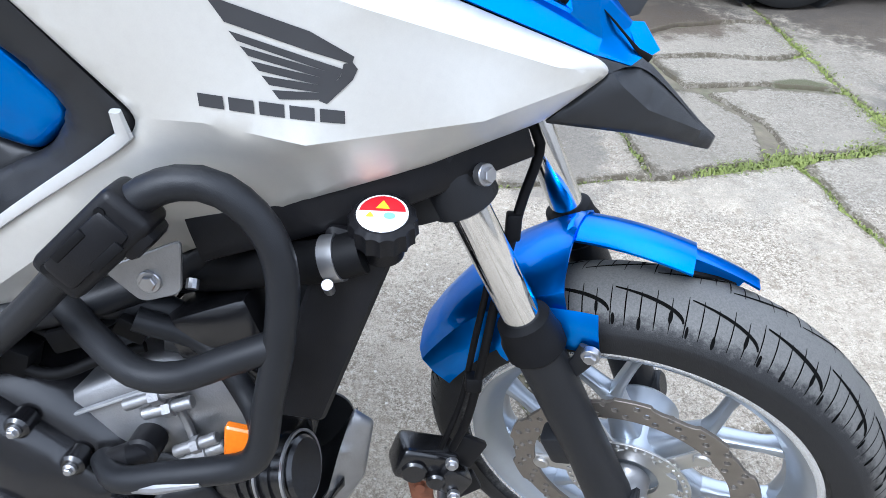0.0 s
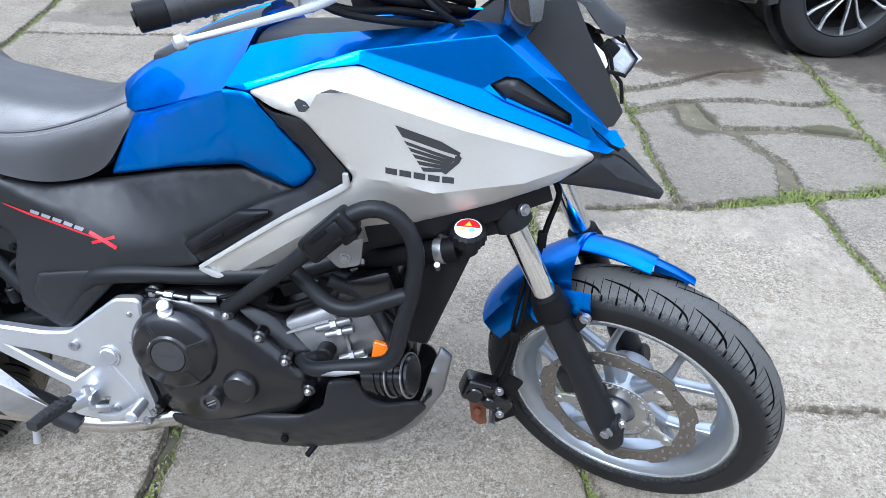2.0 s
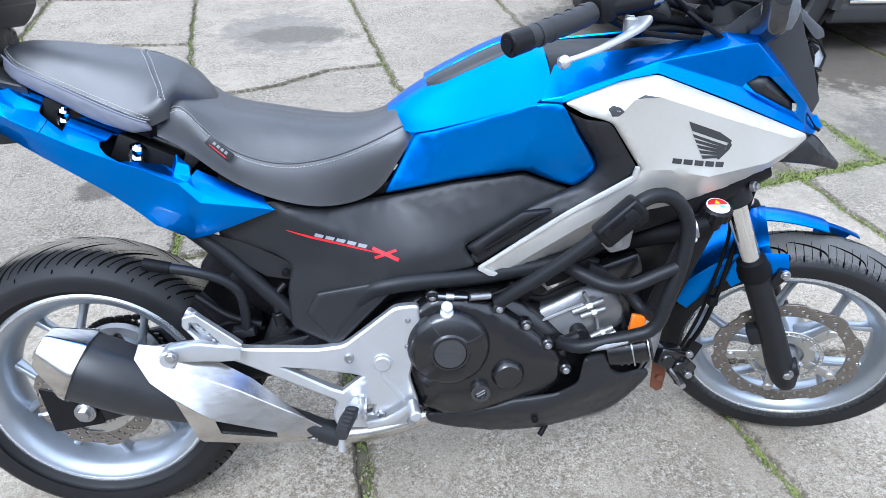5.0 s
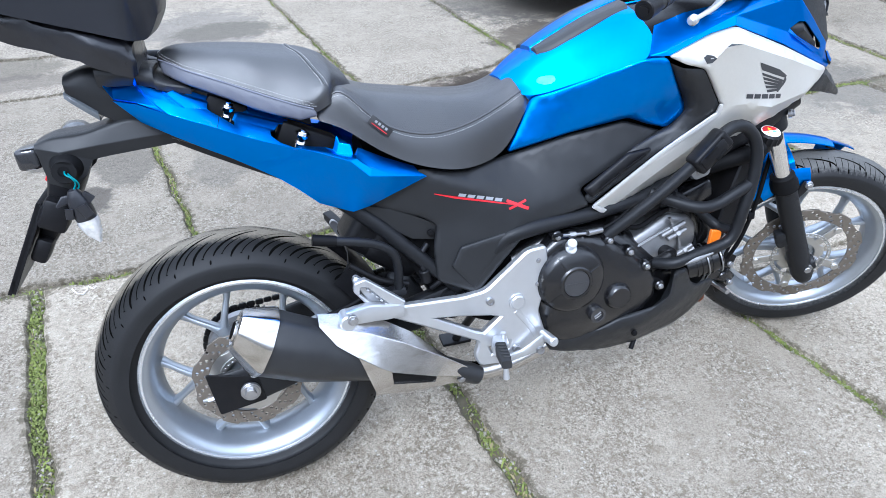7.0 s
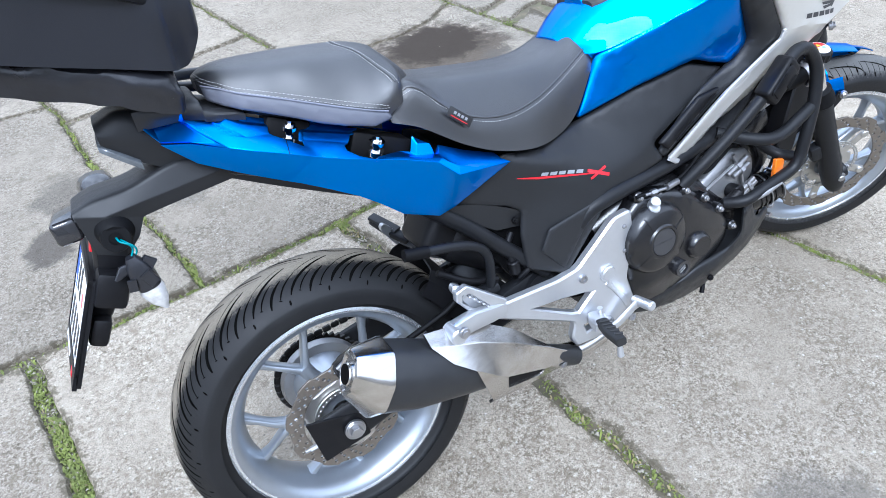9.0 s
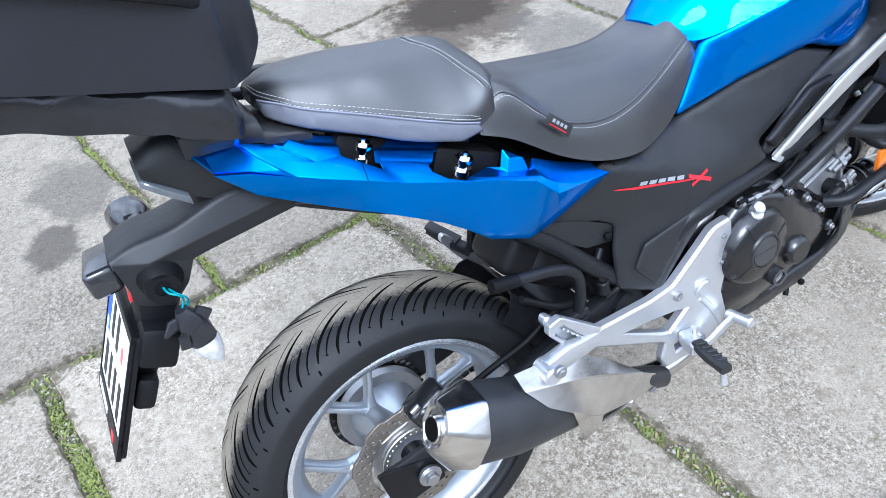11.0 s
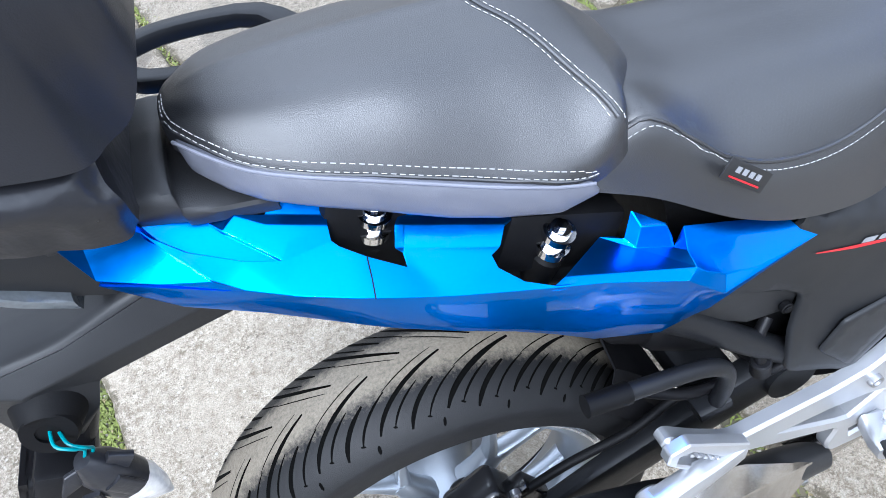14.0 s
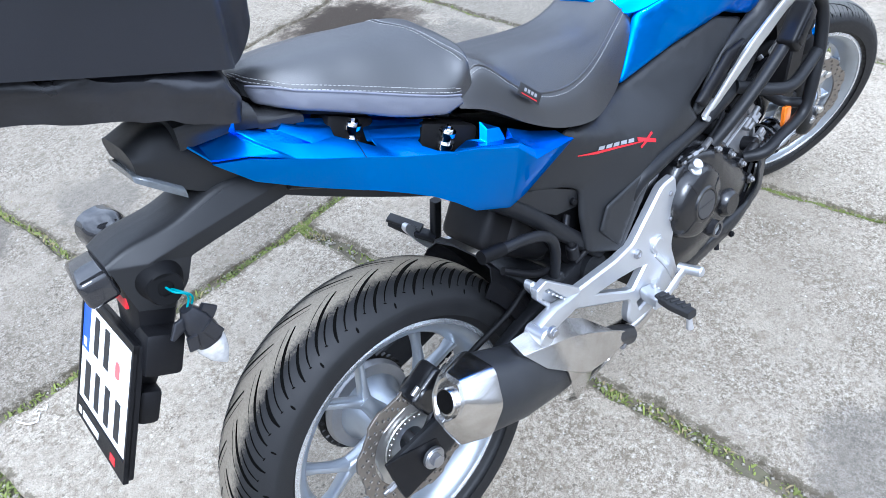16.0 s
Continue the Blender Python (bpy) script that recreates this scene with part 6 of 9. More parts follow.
# the brake caliper hangs loose on its hose behind the wheel
caliper = part("front_caliper", merge(block((0.085, 0.05, 0.05), pose(1.262, 0.045, 0.300, 0, 20, 15), 0.010, 3), block((0.05, 0.055, 0.04), pose(1.297, 0.045, 0.275, 0, 40, 15), 0.008), cyl((1.25, 0.01, 0.300), (1.25, 0.075, 0.302), 0.018, n=18, chamfer=0.003), cyl((1.28, 0.01, 0.285), (1.28, 0.07, 0.285), 0.013, n=18, chamfer=0.003)), ENGINE_BLACK, bike, "black brake caliper hanging loose")
parts("caliper_pin", [bolt_head((1.305, 0.012, 0.262), (0, -1, 0), 0.006, 0.006), bolt_head((1.30, 0.012, 0.318), (0, -1, 0), 0.006, 0.006), cyl((1.29, 0.0, 0.24), (1.29, 0.07, 0.24), 0.007)], BOLT, caliper)
parts("brake_pad", [block((0.04, 0.012, 0.045), pose(1.32, 0.05, 0.31, 0, 30, 10), 0.003), block((0.055, 0.012, 0.035), pose(1.315, 0.06, 0.235, 0, -25, 10), 0.004)], BLACK_PLASTIC, caliper)
part("rusty_bracket", merge(strut([(1.245, 0.06, 0.275), (1.258, 0.07, 0.235), (1.262, 0.08, 0.195), (1.272, 0.085, 0.178)], [0.024, 0.036, 0.034, 0.018], 0.006), cyl((1.258, 0.06, 0.225), (1.258, 0.08, 0.225), 0.008)), RUST, caliper, "rusty bracket plate")
part("brake_hose", merge(tube([(1.30, 0.03, 0.33), (1.315, 0.005, 0.40), (1.325, -0.02, 0.50), (1.335, -0.03, 0.60), (1.35, -0.03, 0.70), (1.365, -0.02, 0.765), (1.34, -0.02, 0.79), (1.29, -0.02, 0.76)], 0.0055), tube([(1.285, 0.03, 0.33), (1.305, 0.01, 0.42), (1.315, -0.01, 0.52), (1.325, -0.02, 0.64), (1.30, -0.02, 0.74)], 0.004), block((0.02, 0.02, 0.02), pose(1.318, -0.012, 0.47), 0.003), block((0.016, 0.016, 0.03), pose(1.345, -0.03, 0.68), 0.003)), DEEP_BLACK, caliper)

# ---- upper cowl, beak, lamp, screen ----
UPPER = {"b0": (1.200, 0.098, 1.044), "b1": (1.264, 0.108, 1.037), "b2": (1.352, 0.084, 0.959), "b3": (1.422, 0.057, 0.891), "b4": (1.436, 0.050, 0.893), "b5": (1.447, 0.045, 0.914), "b6": (1.408, 0.064, 0.982), "b7": (1.374, 0.077, 1.034), "b8": (1.346, 0.088, 1.085), "b9": (1.300, 0.098, 1.112), "b10": (1.245, 0.104, 1.080),
         "c4": (1.418, 0.040, 0.895), "c5": (1.432, 0.018, 0.916), "c6": (1.392, 0.036, 0.984), "c7": (1.360, 0.045, 1.036), "c8": (1.335, 0.050, 1.090)}
upper = both("upper_cowl", folded(corners(UPPER), [f.split() for f in ("b0 b1 b2 b9 b10", "b2 b3 b4 b5 b6 b7 b8 b9", "b4 c4 c5 b5", "b5 c5 c6 b6", "b6 c6 c7 b7", "b7 c7 c8 b8")], [(0, 1)], soft=0.004), COWL_GREY, "grey matt plastic upper cowl", sharp=34, flat=True)
part("cowl_top", loft([(1.30, [(0, 1.125), (0.04, 1.122), (0.07, 1.108), (0.082, 1.090)]), (1.36, [(0, 1.10), (0.03, 1.097), (0.05, 1.085), (0.058, 1.070)]), (1.40, [(0, 1.068), (0.03, 1.066), (0.05, 1.055), (0.060, 1.030)]), (1.43, [(0, 1.05), (0.02, 1.048), (0.035, 1.042), (0.042, 1.03)])]), COWL_GREY, bike, "grey cowl top under the screen")
lamp = part("headlight", loft([(1.33, [(0, 1.05), (0.05, 1.04), (0.07, 1.00), (0.065, 0.93)]), (1.385, [(0, 1.035), (0.03, 1.03), (0.045, 1.00), (0.045, 0.91)]), (1.412, [(0, 1.00), (0.015, 0.995), (0.028, 0.97), (0.032, 0.905)]), (1.425, [(0, 0.95), (0.01, 0.945), (0.02, 0.93), (0.022, 0.905)])]), DEEP_BLACK, bike, "broken headlight with its dark inside open")
part("lens", folded(corners({"a": (1.405, 0.034, 1.020), "b": (1.437, 0.022, 1.012), "c": (1.468, 0.004, 0.992), "d": (1.438, 0.026, 0.969), "e": (1.414, 0.036, 0.986), "f": (1.432, -0.02, 1.020)}), ["a b d e".split(), "b c d".split(), "a f b".split(), "b f c".split()], thick=0.0022), LENS_CLEAR, lamp, "jagged piece of clear lens")
part("reflector", plate([(1.375, 1.014), (1.385, 1.016), (1.402, 1.003), (1.411, 0.985), (1.408, 0.978), (1.392, 0.988)], -0.052, -0.044, bevel=0.002, corner=0.003), WHITE, lamp, "white piece of the lamp reflector")
part("broken_trim", merge(strut([(1.385, -0.045, 1.033), (1.41, -0.038, 1.030), (1.432, -0.030, 1.018)], 0.006, 0.005), strut([(1.427, -0.030, 1.028), (1.446, -0.020, 1.004), (1.458, -0.014, 0.992), (1.440, -0.030, 0.966)], 0.004, 0.005), strut([(1.402, -0.048, 1.012), (1.414, -0.044, 0.995), (1.420, -0.040, 0.975), (1.436, -0.034, 0.958), (1.443, -0.030, 0.925)], 0.006, 0.006), strut([(1.410, -0.048, 0.975), (1.430, -0.042, 0.972), (1.441, -0.034, 0.968)], 0.006, 0.005), block((0.026, 0.010, 0.020), pose(1.412, -0.036, 1.008, 0, 35, 0), 0.003)), BLACK_PLASTIC, lamp, "snapped black lamp frame")
part("cracked_nose", folded(corners({"a": (1.420, 0.066, 0.889), "b": (1.438, 0.058, 0.888), "c": (1.456, 0.056, 0.865), "d": (1.446, 0.062, 0.860), "e": (1.431, 0.067, 0.868), "f": (1.436, 0.040, 0.884), "g": (1.452, 0.040, 0.862)}), ["a b c d e".split(), "b f g c".split()], soft=0.0015), BLUE, bike, "broken blue corner of the cowl")
part("crack_gap", strut([(1.392, -0.092, 0.901), (1.405, -0.086, 0.890), (1.420, -0.076, 0.877), (1.432, -0.070, 0.866), (1.446, -0.062, 0.858)], [0.0006, 0.0018, 0.0022, 0.004, 0.007], 0.003, n=8), DEEP_BLACK, bike)
BEAK = [(1.355, 0.806, 0.100), (1.408, 0.847, 0.086), (1.444, 0.850, 0.050), (1.540, 0.778, 0.012), (1.534, 0.765, 0.016), (1.44, 0.792, 0.070)]
both("beak", panel(BEAK, [[(1.408, 0.847, 0.086), (1.45, 0.815, 0.070), (1.54, 0.778, 0.014)]], soft=0, corner=0.004), GREY_PLASTIC, "dark grey pointed beak")
part("beak_top", loft([(1.40, [(0, 0.862), (0.03, 0.860), (0.06, 0.855), (0.085, 0.846)]), (1.45, [(0, 0.855), (0.015, 0.853), (0.03, 0.850), (0.048, 0.845)]), (1.536, [(0, 0.780), (0.005, 0.780), (0.01, 0.779), (0.014, 0.776)])]), GREY_PLASTIC, bike)
part("fairing_underside", merge(strut([(1.06, -0.135, 0.705), (1.2, -0.12, 0.745), (1.34, -0.08, 0.795)], 0.05, 0.03)), BLACK_PLASTIC, bike)


def screen_geo():
    vs, fs = [], []
    n, m = 16, 12
    for layer in (0.0, 0.003):
        for i in range(n + 1):
            u = -1 + 2 * i / n
            for j in range(m + 1):
                v = j / m
                w = 0.115 * (1 - 0.25 * v)
                vs.append((1.405 - 0.11 * abs(u) ** 1.7 - 0.20 * v - layer, w * u, 1.062 + 0.02 * abs(u) + 0.26 * v - 0.03 * v * abs(u) ** 2))
    k = (n + 1) * (m + 1)
    for i in range(n):
        for j in range(m):
            f = (i * (m + 1) + j, (i + 1) * (m + 1) + j, (i + 1) * (m + 1) + j + 1, i * (m + 1) + j + 1)
            fs += [f, tuple(reversed([q + k for q in f]))]
    for i in range(n):
        for j in (0, m):
            fs.append((i * (m + 1) + j, (i + 1) * (m + 1) + j, (i + 1) * (m + 1) + j + k, i * (m + 1) + j + k))
    return vs, fs


wind = part("windscreen", screen_geo(), GLASS, bike, "clear plastic windscreen")
wind.visible_shadow = False
signal = part("front_indicator", merge(strut([(1.268, -0.105, 1.045), (1.275, -0.135, 1.062), (1.268, -0.148, 1.105), (1.26, -0.15, 1.14)], [0.05, 0.055, 0.05, 0.03], [0.04, 0.045, 0.05, 0.03], power=2.5)), SMOKE, bike, "dark front indicator pod")
part("indicator_lens", strut([(1.292, -0.140, 1.058), (1.290, -0.155, 1.085), (1.280, -0.158, 1.12)], [0.022, 0.026, 0.016], [0.03, 0.034, 0.02], power=2.5), LENS_WHITE, signal)
part("bulb", strut([(1.296, -0.150, 1.085), (1.288, -0.160, 1.11)], 0.014, 0.016), ORANGE, signal)

# ---- handlebar ----
bars = part("handlebar", tube([(0.93, -0.20, 1.076), (1.0, -0.15, 1.095), (1.045, -0.08, 1.11), (1.065, 0.0, 1.112), (1.08, 0.09, 1.112), (1.085, 0.18, 1.10), (1.085, 0.26, 1.09)], 0.0115), BLACK_TUBE, bike, "black handlebar turned to the right")
part("grip", merge(tube([(0.826, -0.262, 1.045), (0.86, -0.243, 1.055), (0.90, -0.220, 1.066), (0.938, -0.195, 1.078)], 0.0175, 24), *[tube([(0.84 + 0.02 * k, -0.2545 + 0.0125 * k, 1.0485 + 0.006 * k), (0.845 + 0.02 * k, -0.2515 + 0.0125 * k, 1.050 + 0.006 * k)], 0.0188, 24, smooth=False) for k in range(5)]), RUBBER, bars, "black ribbed rubber grip")
part("grip", tube([(1.085, 0.26, 1.09), (1.08, 0.32, 1.083), (1.072, 0.38, 1.078)], 0.0175, 20), RUBBER, bars)
part("bar_end", merge(cyl((0.793, -0.282, 1.036), (0.826, -0.262, 1.045), 0.019, n=28, chamfer=0.002), cyl((0.790, -0.284, 1.035), (0.796, -0.280, 1.037), 0.010, n=20)), BLACK_PLASTIC, bars)
lever = part("brake_lever", merge(strut([(0.868, -0.320, 1.017), (0.89, -0.315, 1.023), (0.925, -0.300, 1.033), (0.966, -0.268, 1.045), (1.005, -0.23, 1.058), (1.02, -0.205, 1.068)], [0.012, 0.011, 0.014, 0.017, 0.022, 0.03], [0.009, 0.008, 0.009, 0.010, 0.012, 0.014], (0, 0.3, 1)), cyl((0.861, -0.325, 1.014), (0.876, -0.318, 1.020), 0.0095, n=20, chamfer=0.004)), ALLOY, bars, "bare alloy brake lever with ball end")
part("lever_pivot", merge(cyl((0.995, -0.220, 1.050), (0.995, -0.220, 1.072), 0.011, n=20, chamfer=0.002), bolt_head((0.995, -0.220, 1.072), (0, 0, 1), 0.006, 0.004)), BOLT, lever)
part("master_cylinder", merge(cyl((0.965, -0.185, 1.085), (1.06, -0.15, 1.10), 0.016, n=18, chamfer=0.003), block((0.06, 0.045, 0.04), pose(1.01, -0.16, 1.125, 0, 0, 20), 0.008), block((0.04, 0.05, 0.045), pose(0.955, -0.18, 1.085, 0, -15, 30), 0.01)), BLACK_PLASTIC, bars, "black master cylinder and switch block")
part("control_cable", tube([(0.99, -0.14, 1.09), (1.06, -0.13, 1.07), (1.13, -0.10, 1.06), (1.19, -0.06, 1.05)], 0.008), DEEP_BLACK, bars)
part("control_cable", tube([(1.0, -0.12, 1.10), (1.08, -0.11, 1.095), (1.15, -0.09, 1.075), (1.2, -0.05, 1.06)], 0.0065), DEEP_BLACK, bars)
part("control_cable", tube([(0.97, -0.17, 1.07), (1.03, -0.15, 1.05), (1.1, -0.12, 1.05), (1.17, -0.09, 1.04)], 0.006), DEEP_BLACK, bars)
part("control_cable", tube([(1.0, -0.10, 1.115), (1.1, -0.07, 1.14), (1.18, -0.04, 1.10)], 0.0055), DEEP_BLACK, bars)
part("triple_clamp", merge(block((0.08, 0.24, 0.035), pose(1.10, -0.005, 1.065, 0, -25, -20), 0.01), cyl((1.045, -0.05, 1.08), (1.07, -0.05, 1.125), 0.017), cyl((1.075, 0.05, 1.08), (1.085, 0.05, 1.125), 0.017)), BLACK_TUBE, bars)
part("instrument_panel", merge(block((0.05, 0.17, 0.09), pose(1.20, 0.0, 1.13, 0, -35, 0), 0.012, 3)), BLACK_PLASTIC, bike, "black instrument panel")

for pts, r in (([(0.955, -0.19, 1.10), (1.0, -0.18, 1.125), (1.06, -0.15, 1.12), (1.12, -0.12, 1.085), (1.17, -0.10, 1.05)], 0.0045), ([(0.97, -0.165, 1.075), (1.02, -0.175, 1.05), (1.09, -0.165, 1.04), (1.15, -0.13, 1.035)], 0.005), ([(1.02, -0.14, 1.13), (1.08, -0.13, 1.15), (1.14, -0.10, 1.13), (1.19, -0.08, 1.08)], 0.0038), ([(1.05, -0.05, 1.12), (1.10, -0.09, 1.10), (1.15, -0.13, 1.06), (1.20, -0.12, 1.03)], 0.0045)):
    part("control_cable", tube(pts, r, 10), DEEP_BLACK, bars)
part("banjo_bolt", merge(cyl((1.045, -0.165, 1.098), (1.062, -0.160, 1.102), 0.011, n=16, chamfer=0.002), bolt_head((1.062, -0.160, 1.102), (1, 0.3, 0.1), 0.006, 0.006)), BOLT, bars)
parts("clamp_bolt", [bolt_head((1.048, -0.05, 1.126), (0.2, 0, 1), 0.006, 0.005), bolt_head((1.078, 0.05, 1.126), (0.2, 0, 1), 0.006, 0.005), bolt_head((0.972, -0.19, 1.108), (0, -0.4, 1), 0.005, 0.004)], BOLT, bars)
part("reservoir_cap", merge(block((0.062, 0.046, 0.008), pose(1.01, -0.16, 1.148, 0, 0, 20), 0.003), bolt_head((0.992, -0.168, 1.152), (0, 0, 1), 0.003, 0.002), bolt_head((1.028, -0.152, 1.152), (0, 0, 1), 0.003, 0.002)), BLACK_PLASTIC, bars)


# ---- motorcycle: engine, radiator, crash bars ----
frame_ob = part("main_frame", merge(tube([(0.50, -0.125, 0.47), (0.56, -0.14, 0.565), (0.622, -0.148, 0.592), (0.799, -0.135, 0.603), (0.963, -0.118, 0.628), (1.10, -0.085, 0.71), (1.22, -0.035, 0.88)], 0.0175), tube([(0.50, 0.125, 0.47), (0.56, 0.14, 0.565), (0.622, 0.148, 0.592), (0.799, 0.135, 0.603), (0.963, 0.118, 0.628), (1.10, 0.085, 0.71), (1.22, 0.035, 0.88)], 0.0175),
     tube([(0.95, -0.12, 0.62), (1.02, -0.1, 0.60), (1.08, -0.085, 0.50), (1.10, -0.08, 0.40)], 0.014), cyl((1.20, 0, 0.80), (1.12, 0, 1.0), 0.035)), BLACK_TUBE, bike, "black tubular frame")
part("subframe", merge(tube([(0.20, -0.105, 0.735), (0.30, -0.112, 0.648), (0.38, -0.118, 0.565), (0.475, -0.12, 0.47)], 0.016), tube([(0.20, 0.105, 0.735), (0.30, 0.112, 0.648), (0.475, 0.12, 0.47)], 0.016), tube([(-0.05, -0.065, 0.87), (0.12, -0.085, 0.80), (0.40, -0.11, 0.70)], 0.013), tube([(-0.05, 0.065, 0.87), (0.12, 0.085, 0.80), (0.40, 0.11, 0.70)], 0.013)), BLACK_TUBE, frame_ob)
# dark filler added to close the view through the bodywork
part("inner_filler", loft([(0.30, [(0, 0.80), (0.07, 0.79), (0.085, 0.74), (0.08, 0.66)]), (0.45, [(0, 0.74), (0.085, 0.735), (0.10, 0.65), (0.095, 0.42)]), (0.62, [(0, 0.74), (0.06, 0.735), (0.09, 0.65), (0.11, 0.36)]), (0.80, [(0, 0.88), (0.075, 0.87), (0.09, 0.70), (0.09, 0.50)]), (0.95, [(0, 0.91), (0.085, 0.90), (0.10, 0.75), (0.09, 0.60)]), (1.12, [(0, 0.94), (0.10, 0.92), (0.10, 0.80), (0.07, 0.64)]), (1.25, [(0, 0.95), (0.10, 0.94), (0.09, 0.88), (0.05, 0.80)])]), DEEP_BLACK, bike, "dark filler added inside the bodywork to block see-through")

engine = part("engine", merge(loft([(0.60, [(0, 0.54), (0.10, 0.53), (0.13, 0.47), (0.12, 0.29)]), (0.70, [(0, 0.58), (0.12, 0.57), (0.145, 0.48), (0.125, 0.26)]), (0.85, [(0, 0.57), (0.12, 0.55), (0.145, 0.45), (0.12, 0.27)]), (0.95, [(0, 0.50), (0.11, 0.48), (0.14, 0.42), (0.11, 0.30)]), (1.02, [(0, 0.44), (0.10, 0.43), (0.11, 0.38), (0.08, 0.31)])])), ENGINE_BLACK, bike, "black and bare alloy twin-cylinder engine")
COVER = [(0.640, 0.480, 0.160), (0.648, 0.535, 0.165), (0.69, 0.568, 0.166), (0.75, 0.565, 0.166), (0.818, 0.545, 0.164), (0.889, 0.492, 0.158), (0.935, 0.450, 0.156), (0.958, 0.41, 0.156), (0.954, 0.365, 0.154), (0.92, 0.325, 0.148), (0.848, 0.290, 0.142), (0.727, 0.275, 0.140), (0.665, 0.315, 0.145), (0.645, 0.40, 0.152)]
case_cover = part("clutch_cover", panel(COVER, [[(0.80, 0.54, 0.172), (0.86, 0.44, 0.178), (0.945, 0.40, 0.166)], [(0.70, 0.36, 0.176), (0.84, 0.36, 0.172)]], soft=5, edge=0.012, thick=0.03), ENGINE_BLACK, engine, "satin black crankcase cover")
C1 = pose(0.722, 0, 0.466)
part("clutch_dome", xf(lathe([(0.0, -0.194), (0.030, -0.194), (0.032, -0.198), (0.0365, -0.1985), (0.040, -0.1950), (0.066, -0.1895), (0.073, -0.185), (0.080, -0.173), (0.084, -0.155)], 72), C1), ENGINE_BLACK, case_cover)
part("dome_badge", xf(merge(lathe([(0.0, -0.1985), (0.030, -0.1985), (0.031, -0.195)], 48), *[block((0.009, 0.0016, 0.005), pose(-0.022 + 0.011 * k, -0.1988, 0.0), 0) for k in range(5)]), C1), GRAPHITE, case_cover)
for a in (28, 122, 215, 312):
    d = Vector((math.cos(radians(a)), 0, math.sin(radians(a))))
    part("dome_rib", xf(strut([d * 0.040 + Vector((0, -0.1945, 0)), d * 0.066 + Vector((0, -0.1895, 0)), d * 0.075 + Vector((0, -0.1820, 0))], [0.010, 0.005, 0.002], 0.003, n=8), C1), ENGINE_BLACK, case_cover)
part("pump_cover", xf(lathe([(0.0, -0.190), (0.024, -0.190), (0.028, -0.187), (0.033, -0.175), (0.034, -0.16)], 48), pose(0.838, 0, 0.404)), ENGINE_BLACK, case_cover)
part("oil_window", xf(merge(lathe([(0.0, -0.183), (0.012, -0.183), (0.013, -0.188), (0.019, -0.188), (0.020, -0.16)], 36)), pose(0.784, 0, 0.368)), SMOKE, case_cover)
part("window_mark", xf(merge(strut([(-0.008, -0.1845, -0.004), (0.008, -0.1845, 0.006)], 0.003, 0.002), strut([(-0.006, -0.1845, -0.009), (0.009, -0.1845, 0.0)], 0.002, 0.002)), pose(0.784, 0, 0.368)), BOLT, case_cover)
part("oil_cap", merge(cyl((0.716, -0.163, 0.540), (0.716, -0.184, 0.560), 0.010, 0.0115, 20, 0.002), cyl((0.716, -0.158, 0.525), (0.716, -0.180, 0.546), 0.013, n=20, chamfer=0.002), strut([(0.716, -0.178, 0.535), (0.716, -0.190, 0.505)], [0.022, 0.012], 0.006)), ALLOY, engine, "bright oil filler cap")
for x, z in ((0.643, 0.524), (0.641, 0.468), (0.690, 0.570), (0.818, 0.540), (0.873, 0.502), (0.918, 0.458), (0.958, 0.40), (0.66, 0.318)):
    b = part("cover_bolt", merge(bolt_head((x, -0.166, z), (0, -1, 0), 0.0045, 0.006)), BOLT, engine)
    part("bolt_boss", cyl((x, -0.14, z), (x, -0.164, z), 0.0125, n=20, chamfer=0.003), ENGINE_BLACK, engine)
CYL = [(0.885, 0.490, 0.122), (0.905, 0.515, 0.122), (0.998, 0.560, 0.116), (1.060, 0.545, 0.108), (1.088, 0.510, 0.104), (1.086, 0.465, 0.104), (1.03, 0.440, 0.112), (0.955, 0.428, 0.124)]
cyl_ob = part("cylinder_block", panel(CYL, [[(0.93, 0.44, 0.128), (1.01, 0.50, 0.130), (1.07, 0.50, 0.112)]], soft=3, edge=0.008, thick=0.05), CAST, engine, "bare alloy cylinder block")
parts("cylinder_rib", [strut([(0.905, -0.127, 0.492), (0.99, -0.132, 0.532)], 0.004, 0.006), strut([(0.888, -0.125, 0.486), (0.935, -0.130, 0.455), (0.952, -0.130, 0.432)], 0.006, 0.006)], ALLOY, cyl_ob)
part("cylinder_rib", strut([(0.99, -0.130, 0.556), (1.02, -0.128, 0.50), (1.03, -0.126, 0.448)], 0.007, 0.008), CAST, cyl_ob)
for p, q in (((0.968, 0.515), (1.030, 0.540)), ((0.985, 0.505), (1.035, 0.522)), ((1.015, 0.446), (1.062, 0.468)), ((1.01, 0.458), (1.055, 0.478))):
    part("cylinder_stud", merge(cyl((p[0], -0.136, p[1]), (q[0], -0.134, q[1]), 0.0065, n=14, chamfer=0.001), cyl((p[0] + (q[0] - p[0]) * 0.45, -0.136, p[1] + (q[1] - p[1]) * 0.45), (p[0] + (q[0] - p[0]) * 0.62, -0.136, p[1] + (q[1] - p[1]) * 0.62), 0.0095, n=6)), CAST, cyl_ob)
part("cylinder_head", loft([(1.0, [(0, 0.60), (0.08, 0.59), (0.105, 0.55), (0.10, 0.46)]), (1.08, [(0, 0.60), (0.085, 0.59), (0.10, 0.54), (0.095, 0.43)]), (1.14, [(0, 0.56), (0.07, 0.555), (0.085, 0.52), (0.08, 0.43)])]), ENGINE_BLACK, engine, "black cylinder head")
